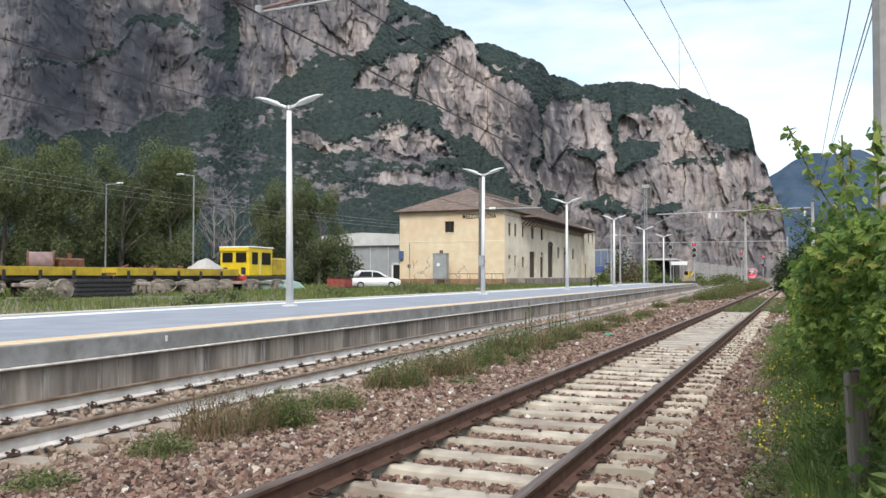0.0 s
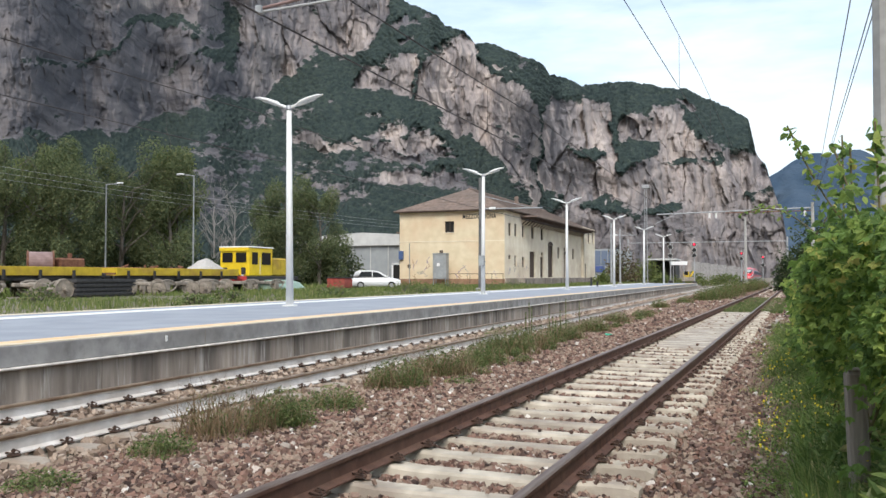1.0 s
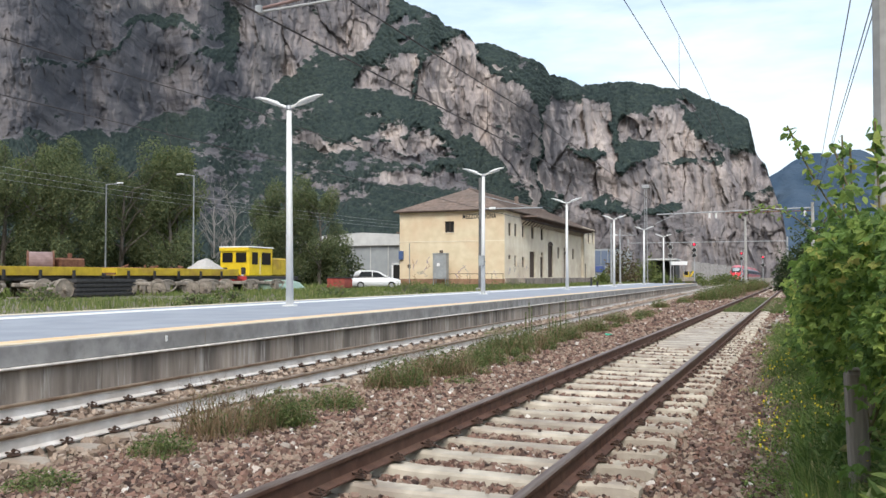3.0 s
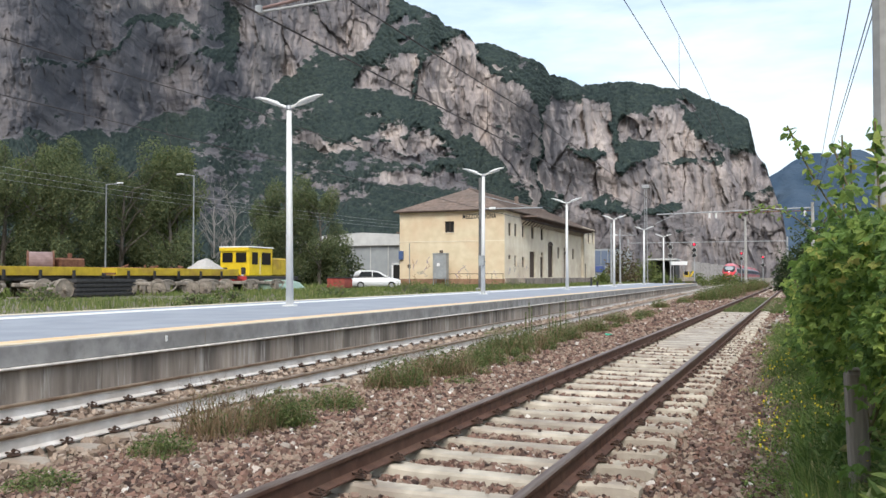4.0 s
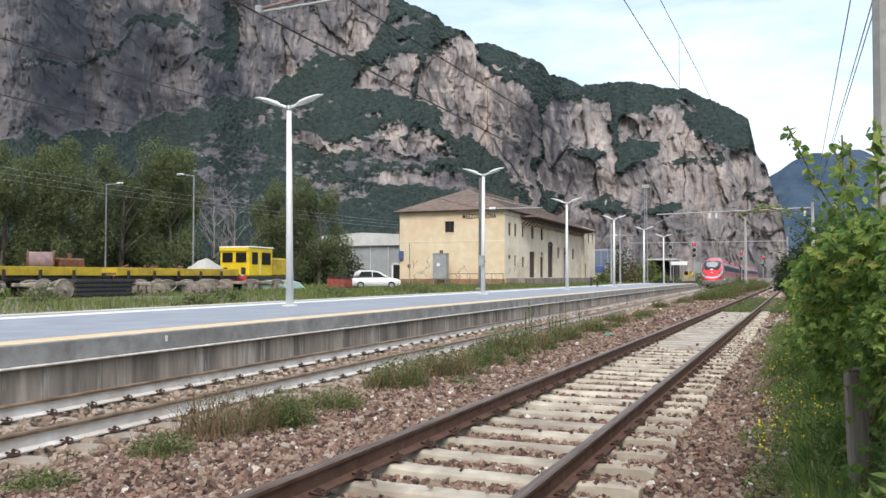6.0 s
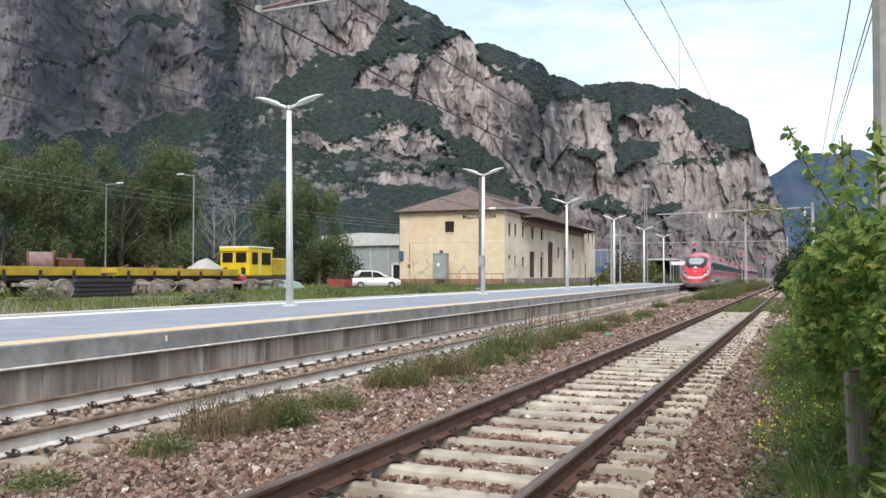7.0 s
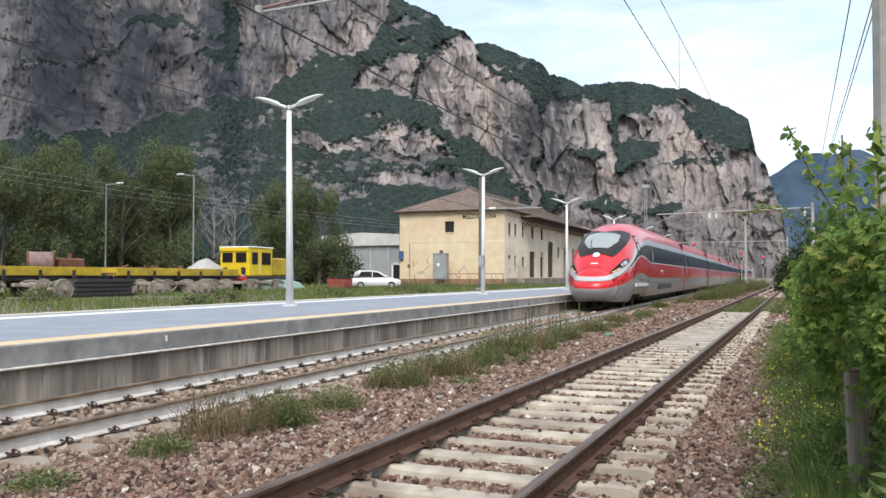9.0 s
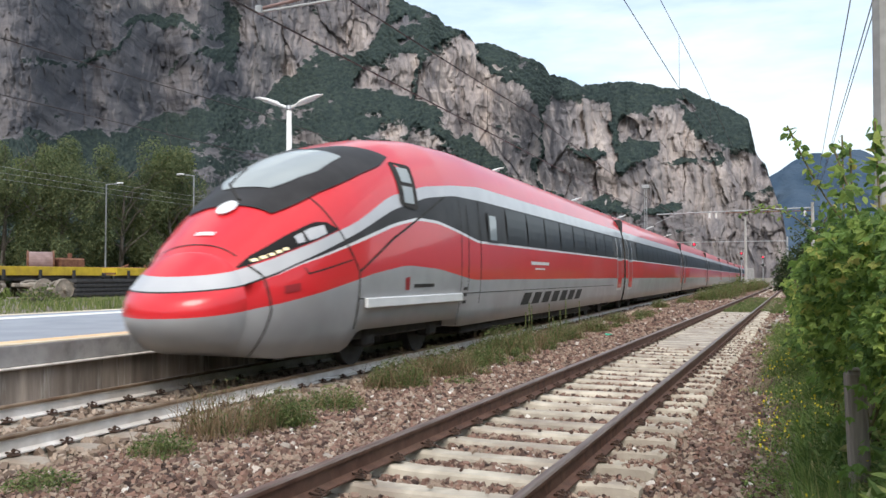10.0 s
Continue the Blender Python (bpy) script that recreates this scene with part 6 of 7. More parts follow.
M_PALE_BARK = material("pale bare branches", (0.2, 0.185, 0.175), (0.32, 0.3, 0.285), 0.9, 6.0, bump=0.3)
M_TREE_DARK = leaf_material("dark shrub leaves", [(0.0, (0.03, 0.05, 0.022)), (0.6, (0.06, 0.085, 0.035)), (1.0, (0.1, 0.125, 0.05))], 0.35)
M_TREE_PALE = leaf_material("yellow-green tree leaves", [(0.0, (0.085, 0.115, 0.035)), (0.5, (0.14, 0.175, 0.055)), (1.0, (0.22, 0.24, 0.085))], 0.45)
M_TREE_BROWN = leaf_material("brownish leaves", [(0.0, (0.07, 0.055, 0.03)), (1.0, (0.14, 0.11, 0.06))], 0.25)
GREEN_TREE = "tall leafy green tree with drooping sprays"
for x, y, h, r, n in ((-54, 40, 9.5, 3.6, 11000), (-50.5, 43.5, 10.6, 3.4, 11000), (-47.5, 46, 11.0, 3.3, 12000), (-46.2, 50.5, 10.6, 3.3, 11000), (-43.6, 52.8, 11.3, 3.2, 12000)):
    tree("tree", x, y, YARD_Z, h * 1.04, r, int(n * 1.9), 0.2, GREEN_TREE, mat=M_TREE)
tree("tree", -44.8, 54.5, YARD_Z, 12.3, 2.4, 15000, 0.19, "tall tree with pale yellow-green crown", mat=M_TREE_PALE)
tree("tree", -51.5, 47.5, YARD_Z, 11.6, 2.2, 13000, 0.19, "tall tree with pale yellow-green crown", mat=M_TREE_PALE)
tree("tree", -46.0, 73.5, YARD_Z, 11.3, 3.3, 20000, 0.22, GREEN_TREE, mat=M_TREE, low=0.05)
tree("tree", -42.3, 74.0, YARD_Z, 10.4, 2.9, 17000, 0.22, GREEN_TREE, mat=M_TREE, low=0.05)
tree("tree", -48.3, 74.0, YARD_Z, 10.2, 2.4, 14000, 0.22, GREEN_TREE, mat=M_TREE, low=0.05)
tree("bare_tree", -48.2, 64.5, YARD_Z, 10.8, 2.6, 0, 0.3, "leafless tree with pale grey branches", bare=True, trunk_r=0.13)
tree("bare_tree", -46.4, 65.5, YARD_Z, 9.6, 2.2, 0, 0.3, "leafless tree with pale grey branches", bare=True, trunk_r=0.12)
# undergrowth behind the wagons and the far shrubs
def shrub(x, y, z, h, r, n, size, mat, label):
    sh = empty("shrub", pose(x, y, z), label, "shrub", "shrubs")
    v = rng.normal(size=(n, 3))
    v /= np.linalg.norm(v, axis=1, keepdims=True)
    v[:, 2] = np.abs(v[:, 2])
    lump = 1 + 0.35 * fbm(v[:, 0] * 2.3 + x, v[:, 1] * 2.3 + v[:, 2] * 2 + y, 55, 3)
    pos = v * np.array([r, r, h]) * (lump * rng.uniform(0.55, 1.0, n))[:, None]
    d, s, nn = frames_for(n, 0.7, 0.2)
    sheet_mesh("foliage", OVAL_O, OVAL_F, pos, rng.uniform(size * 0.6, size * 1.3, n), d, s, nn, mat, sh)
    bm = bmesh.new()
    for k in range(7):
        a = rng.uniform(0, 6.3)
        rod(bm, (0, 0, -0.1), (r * 0.5 * math.cos(a), r * 0.5 * math.sin(a), h * 0.7), 0.04, 0.015, seg=5)
    part("stem", bm, M_BARK, sh)
    return sh


for x, y, h, r in ((-57, 44, 5.0, 4.0), (-53, 48, 4.5, 3.6), (-49, 52, 4.2, 3.4), (-47, 57, 4.0, 3.2), (-51.5, 61, 3.4, 3.0), (-51, 70, 2.6, 3.0), (-47.5, 77, 5.0, 3.5), (-43, 78, 4.5, 3.0)):
    shrub(x, y, YARD_Z, h, r, 2200, 0.5, M_TREE_DARK, "dense dark green thicket behind the parked wagons")
for x, y, h, r, n in ((4.0, 86, 7.4, 2.4, 3000), (6.4, 90, 7.0, 2.8, 2600), (8.6, 88, 5.8, 2.8, 2200), (2.0, 92, 4.0, 1.6, 1200), (12.0, 84, 5.6, 2.8, 2000), (2.4, 118, 4.4, 1.8, 900), (4.0, 140, 6.0, 2.5, 900)):
    shrub(x, y, -0.1, h, r, n, 0.4, M_TREE_DARK, "dark leafy green shrub beyond the hedge")
for x, y, h, r in ((-17.5, 22.5, 0.5, 0.7), (-19.5, 27, 0.6, 0.9), (-18, 33, 0.5, 0.9), (-21, 38, 0.7, 1.1), (-18.5, 44, 0.5, 0.9), (-22, 49, 0.7, 1.2), (-24, 56, 0.6, 1.1), (-20, 62, 0.6, 1.3), (-25, 66, 0.6, 1.2), (-22, 74, 0.7, 1.4), (-26, 24, 0.7, 0.9)):
    shrub(x, y, YARD_Z - 0.05, h, r, 420, 0.14, M_WEED, "low leafy weeds in the yard grass")
for x, y, h, r in ((-20.5, 128, 5.5, 2.6), (-17.5, 134, 4.5, 2.4), (-24, 142, 5.0, 3.0), (-19.8, 108, 1.6, 1.6), (-21, 150, 3.0, 4.0), (-13.5, 122, 1.6, 1.6), (-12.0, 150, 1.8, 3.0), (-7.5, 165, 1.8, 3.0)):
    shrub(x, y, 0.0, h, r, 900, 0.5, M_TREE_BROWN if h > 5.2 else M_TREE_PALE, "brownish bush beyond the platform's end" if h > 5.2 else "low green bush beyond the platform's end")
# ---- yard: wagons, small locomotive, wheelsets, car, warehouse ----
M_WAGON_Y = material("wagon yellow paint", (0.52, 0.37, 0.02), (0.64, 0.46, 0.035), 0.55, 3.0, bump=0.1, dirt=(0.34, 0.2, 0.05), dirt_scale=1.2, dirt_amount=0.6)
M_LOCO_Y = material("locomotive yellow paint", (0.78, 0.55, 0.015), (0.84, 0.6, 0.02), 0.45, 3.0, bump=0.05, dirt=(0.5, 0.34, 0.03), dirt_scale=1.2, dirt_amount=0.35)
M_RUST = material("rusty iron", (0.12, 0.05, 0.03), (0.24, 0.11, 0.065), 0.9, 5.0, bump=0.4)
M_RUST_PALE = material("dull red-brown drum paint", (0.2, 0.13, 0.12), (0.3, 0.21, 0.2), 0.8, 3.0, bump=0.3)
M_IRON = material("dusty grey-brown iron", (0.24, 0.21, 0.17), (0.38, 0.33, 0.275), 0.85, 6.0, bump=0.4, dirt=(0.13, 0.1, 0.08), dirt_scale=2.0)
M_BLACK = material("black painted iron", (0.025, 0.025, 0.027), (0.05, 0.048, 0.047), 0.7, 5.0, bump=0.2)
M_GRAVEL = material("pale gravel", (0.4, 0.38, 0.35), (0.56, 0.53, 0.5), 0.95, 14.0, bump=0.9, bump_dist=0.03)
M_BUFFER_RED = material("red buffer beam paint", (0.45, 0.05, 0.05), (0.55, 0.07, 0.07), 0.6, 4.0)


def wheelset(parent, x, y, r=0.46, name="wheel", mat=None):
    """Two flanged wheels on an axle across x."""
    for s in (-0.75, 0.75):
        g = 1 if s > 0 else -1
        bm = bmesh.new()
        bmesh.ops.create_cone(bm, cap_ends=False, segments=28, radius1=r, radius2=r, depth=0.12, matrix=pose(x + s, y, r, 0, 90, 0))
        rod(bm, (x + s * 0.91 - 0.02, y, r), (x + s * 0.91 + 0.02, y, r), r + 0.035, seg=28)
        rod(bm, (x + s - 0.02, y, r), (x + s + 0.02, y, r), r * 0.97, seg=28)
        for k in range(3):
            box(bm, x + s - 0.045, x + s + 0.045, y - r * 0.95, y + r * 0.95, r - 0.035, r + 0.035, m=Matrix.Translation((0, y, r)) @ Matrix.Rotation(math.radians(60 * k), 4, "X") @ Matrix.Translation((0, -y, -r)))
        rod(bm, (x + s, y, r), (x + s + 0.1 * g, y, r), r * 0.26, seg=12)
        part(name, bm, mat or M_IRON, parent)
    part("axle", rod(bmesh.new(), (x - 1.0, y, r), (x + 1.0, y, r), 0.085, seg=10), mat or M_IRON, parent)


def flat_wagon(x, y0, y1, label, z):
    """Flat works wagon: yellow side beams with stanchion pockets, plank floor, two bogies."""
    w = empty("flat_wagon", pose(x, y0, z), label, "wagon", "works train")
    n = y1 - y0
    part("floor", boxed(-1.3, 1.3, 0, n, 1.08, 1.18), M_RUST, w, "rusty floor")
    for s in (-1, 1):
        beam = part("side_board", boxed(s * 1.32 - 0.05, s * 1.32 + 0.05, 0.05, n - 0.05, 1.02, 1.46, 0.015), M_WAGON_Y, w, "yellow side board")
        k = 0
        while 0.9 + 2.1 * k < n - 0.4:
            part("pocket", boxed(s * 1.4 - 0.06, s * 1.4 + 0.06, 0.9 + 2.1 * k - 0.07, 0.9 + 2.1 * k + 0.07, 0.85, 1.3, 0.01), M_BLACK, beam)
            k += 1
        part("sole_bar", boxed(s * 1.18 - 0.06, s * 1.18 + 0.06, 0, n, 0.78, 1.02, 0.01), M_BLACK, w)
    for e in (0.02, n - 0.1):
        part("end_board", boxed(-1.3, 1.3, e, e + 0.08, 1.02, 1.46, 0.01), M_WAGON_Y, w)
        for s in (-0.88, 0.88):
            d = -0.5 if e < 1 else 0.58
            bf = rod(bmesh.new(), (s, e, 0.95), (s, e + d, 0.95), 0.09, seg=12)
            rod(bf, (s, e + d - 0.03, 0.95), (s, e + d + 0.03, 0.95), 0.22, seg=16)
            part("buffer", bf, M_BLACK, w)
    for c in (2.6, n - 2.6):
        bg = bmesh.new()
        for s in (-1, 1):
            box(bg, s * 1.0 - 0.06, s * 1.0 + 0.06, c - 1.4, c + 1.4, 0.42, 0.6, 0.03)
            for e in (-0.9, 0.9):
                box(bg, s * 1.0 - 0.11, s * 1.0 + 0.11, c + e - 0.16, c + e + 0.16, 0.3, 0.66, 0.03)
        box(bg, -1.0, 1.0, c - 0.3, c + 0.3, 0.5, 0.78, 0.03)
        b = part("bogie_frame", bg, M_IRON, w)
        for e in (-0.9, 0.9):
            wheelset(b, 0, c + e, 0.42)
    return w


YX = -34.4
flat_wagon(YX, 15.0, 34.7, "long flat wagon with yellow side boards and rusty load", YARD_Z)
flat_wagon(YX, 35.7, 47.0, "flat wagon with yellow side boards carrying gravel", YARD_Z)
deck = YARD_Z + 1.18
drum = empty("cable_drum", pose(YX, 31.7, deck), "dull reddish steel drum lying on a flat wagon", "drum")
part("shell", rod(bmesh.new(), (-0.55, 0, 0.52), (0.55, 0, 0.52), 0.52, seg=24), M_RUST_PALE, drum, smooth=False)
for s in (-0.58, 0.58):
    part("rim", rod(bmesh.new(), (s - 0.04, 0, 0.55), (s + 0.04, 0, 0.55), 0.55, seg=24), M_RUST, drum)
drum.matrix_basis = pose(YX + 0.2, 31.7, deck, 0, 0, 50)
engine = empty("old_machine", pose(YX, 33.4, deck), "rusty dark machine block on a flat wagon", "machine")
part("body", boxed(-0.7, 0.7, -0.9, 0.8, 0, 0.75, 0.08), M_RUST, engine)
part("stack", rod(bmesh.new(), (0.2, 0.2, 0.75), (0.2, 0.2, 1.0), 0.12), M_RUST, engine)
for y, l in ((36.9, 0.6), (38.2, 0.6)):
    beams = empty("beam_stack", pose(YX, y, deck), "stack of rusty steel beams on a flat wagon", "beams", "beam stacks")
    for k in range(3):
        part("beam", boxed(-1.0, 1.0, -l + k * 0.3, -l + k * 0.3 + 0.22, 0, 0.22 + 0.1 * (k % 2), 0.02), M_RUST, beams)
scrap = empty("rail_fittings", pose(YX, 40.6, deck), "heap of rusty rail fittings on a flat wagon", "scrap")
for k in range(16):
    a = rng.uniform(-0.9, 0.9), rng.uniform(-1.8, 1.8), rng.uniform(0, 0.35)
    bm = boxed(-0.25, 0.25, -0.06, 0.06, 0, 0.12, 0.01, m=pose(a[0], a[1], a[2], rng.uniform(-20, 20), rng.uniform(-20, 20), rng.uniform(0, 180)))
    part("fitting", bm, M_RUST, scrap)
# gravel heap
hv, hf = [], []
for i in range(25):
    for j in range(25):
        x, y = -1.15 + 2.3 * i / 24, -1.75 + 3.5 * j / 24
        z = max(0.0, 0.98 * (1 - (abs(x) / 1.15) ** 1.6) * (1 - (abs(y) / 1.75) ** 1.5)) + 0.06 * noise.noise((x * 3, y * 3, 0))
        hv.append((x, y, max(z, 0.0)))
for i in range(24):
    for j in range(24):
        hf.append((i * 25 + j, (i + 1) * 25 + j, (i + 1) * 25 + j + 1, i * 25 + j + 1))
heap = raw_object("gravel_heap", hv, hf, M_GRAVEL, smooth=True)
heap.matrix_basis = pose(YX, 45.2, deck)
tagged(heap, "pale grey gravel heaped on a flat wagon", "gravel")


def small_loco(x, y, z):
    lo = empty("shunting_locomotive", pose(x, y, z), "small yellow shunting locomotive with white-roofed cab", "locomotive")
    cab = boxed(-1.2, 1.2, 0, 2.9, 1.0, 2.95, 0.06)
    cab_ob = part("cab", cab, M_LOCO_Y, lo, "yellow cab")
    part("roof", boxed(-1.26, 1.26, -0.06, 2.96, 2.955, 3.05, 0.04), M_WHITE_LINE, cab_ob, "pale roof")
    part("brow", boxed(-1.2, 1.2, -0.09, -0.005, 2.72, 2.95, 0.02), M_LOCO_Y, cab_ob)
    for s in (-0.56, 0.56):
        part("front_window", boxed(s - 0.42, s + 0.42, -0.035, -0.006, 1.95, 2.62, 0.02), M_TGLASS, cab_ob)
        part("porthole", boxed(s * 1.35 - 0.17, s * 1.35 + 0.17, -0.035, -0.006, 1.12, 1.6, 0.05), M_BLACK, cab_ob)
        part("headlight", rod(bmesh.new(), (s * 1.2, -0.06, 1.02), (s * 1.2, 0.0, 1.02), 0.1, seg=14), M_DIFFUSER, cab_ob)
    for y0, y1 in ((0.3, 1.0), (1.5, 2.6)):
        part("side_window", boxed(1.205, 1.235, y0, y1, 1.8, 2.65, 0.01), M_TGLASS, cab_ob)
    part("door", boxed(1.203, 1.222, 0.22, 1.1, 1.05, 2.72, 0.01), M_LOCO_Y, cab_ob)
    part("hood", boxed(-1.0, 1.0, 2.95, 5.9, 1.0, 2.3, 0.08), M_WAGON_Y, lo, "dull yellow engine hood")
    for k in range(2):
        part("hood_door", boxed(1.005, 1.025, 3.2 + k, 4.05 + k, 1.1, 2.05, 0.01), M_WAGON_Y, lo)
    part("frame", boxed(-1.25, 1.25, -0.3, 6.3, 0.72, 0.995, 0.03), M_BLACK, lo, "black frame")
    part("buffer_beam", boxed(-1.25, 1.25, -0.42, -0.305, 0.55, 1.0, 0.02), M_BUFFER_RED, lo, "red buffer beam")
    for s in (-0.88, 0.88):
        bf = rod(bmesh.new(), (s, -0.42, 0.8), (s, -0.85, 0.8), 0.09, seg=12)
        rod(bf, (s, -0.9, 0.8), (s, -0.83, 0.8), 0.23, seg=16)
        part("buffer", bf, M_BUFFER_RED, lo)
    part("step", boxed(1.0, 1.35, 0.2, 1.0, 0.2, 0.5, 0.02), M_BUFFER_RED, lo)
    part("handrail", tube(bmesh.new(), [(1.28, 1.2, 1.1), (1.28, 1.2, 2.3)], 0.02), M_WHITE_LINE, lo)
    for yy in (1.3, 4.6):
        wheelset(lo, 0, yy, 0.47, "wheel", M_BLACK)
    part("exhaust", rod(bmesh.new(), (0.5, 2.2, 3.05), (0.5, 2.2, 3.25), 0.08), M_BLACK, lo)
    return lo


small_loco(YX + 0.2, 48.1, YARD_Z)
yard_track = empty("yard_track", pose(YX, 0, YARD_Z + 0.02), "half-buried rusty yard rails", "railway track", kind="structure")
for s in (-0.75, 0.75):
    rail("rail", [5, 90], lambda y, s=s: s, [M_RAIL, M_RAIL, M_RAIL], yard_track)
# stored wheelsets and bogie frames on the grass
for x, y, a, r in ((-28.9, 27.5, -10, 0.44), (-30.0, 25.2, -40, 0.36), (-29.8, 33.0, -50, 0.36), (-30.2, 35.6, -42, 0.37), (-30.0, 39.3, -48, 0.37), (-29.4, 37.4, -44, 0.35), (-31.7, 32.2, -50, 0.42), (-31.6, 35.0, -45, 0.42), (-31.8, 37.6, -50, 0.42), (-31.6, 41.6, -42, 0.42), (-31.7, 43.6, -48, 0.4)):
    ws = empty("wheelset", pose(x, y, YARD_Z - 0.03, 0, 0, a), "dusty iron railway wheelset lying in the grass", "wheelset", "stored wheelsets")
    wheelset(ws, 0, 0, r)
for x, y, l in ((-30.2, 30.0, 5.5), (-30.8, 38.0, 6.5), (-31.0, 45.5, 5.0), (-30.6, 23.5, 4.6)):
    bf = empty("bogie_frame", pose(x, y, YARD_Z), "dusty iron bogie frame stored in the grass", "bogie frame", "stored bogie frames")
    for s in (-0.8, 0.8):
        part("side_bar", boxed(s - 0.1, s + 0.1, -l / 2, l / 2, 0.5, 0.68, 0.03), M_IRON, bf)
        for e in (-0.3, 0.3):
            part("axle_guard", boxed(s - 0.14, s + 0.14, l * e - 0.25, l * e + 0.25, 0.2, 0.72, 0.05), M_IRON, bf)
        for e in (-0.3, 0.3):
            for w_ in (1, -1):
                arc = [(s * 1.12, l * e + 0.75 * math.cos(a), 0.48 + w_ * 0.3 * math.sin(a)) for a in [math.pi * i / 8 for i in range(9)]]
                part("arch_bar", tube(bmesh.new(), arc, 0.045, 6), M_IRON, bf)
    for e in (-0.42, 0.0, 0.42):
        part("cross_bar", boxed(-0.8, 0.8, l * e - 0.1, l * e + 0.1, 0.5, 0.66, 0.03), M_IRON, bf)
    for s in (-0.7, 0.7):
        for e in (-0.3, 0.3):
            part("support", boxed(s - 0.08, s + 0.08, l * e - 0.08, l * e + 0.08, 0.0, 0.5), M_IRON, bf)
crate = empty("black_crates", pose(-29.6, 30.9, YARD_Z), "stack of black slatted crates in the grass", "crates")
for k in range(4):
    part("slat", boxed(-0.5, 0.5, -1.9, 1.9, 0.08 + 0.2 * k, 0.22 + 0.2 * k, 0.02), M_BLACK, crate)
part("core", boxed(-0.44, 0.44, -1.8, 1.8, 0.0, 0.86), M_BLACK, crate)
M_SKIP = material("rusty red skip paint", (0.28, 0.045, 0.035), (0.4, 0.08, 0.06), 0.7, 4.0, dirt=(0.16, 0.07, 0.05), dirt_scale=1.5)
skip = empty("red_skip", pose(-30.6, 56.6, YARD_Z), "rusty red open skip in the grass", "skip")
part("body", boxed(-0.75, 0.75, -0.7, 0.7, 0.1, 0.85, 0.06), M_SKIP, skip)
part("rim", boxed(-0.8, 0.8, -0.75, 0.75, 0.85, 0.92, 0.02), M_BLACK, skip)
for s in (-0.7, 0.7):
    part("skid", boxed(s - 0.08, s + 0.08, -0.8, 0.8, 0.0, 0.1), M_BLACK, skip)
tarp = empty("green_tarpaulin", pose(-31.2, 49.3, YARD_Z), "pale green tarpaulin over a low stack in the grass", "tarpaulin")
bm = bmesh.new()
prism(bm, [(-1.1, 0.0), (-0.9, 0.45), (-0.2, 0.75), (0.5, 0.55), (1.1, 0.05), (1.1, 0.0)], -1.6, 1.6)
part("sheet", bm, material("pale green sheet", (0.2, 0.3, 0.24), (0.3, 0.4, 0.33), 0.6, 2.0, bump=0.3), tarp)


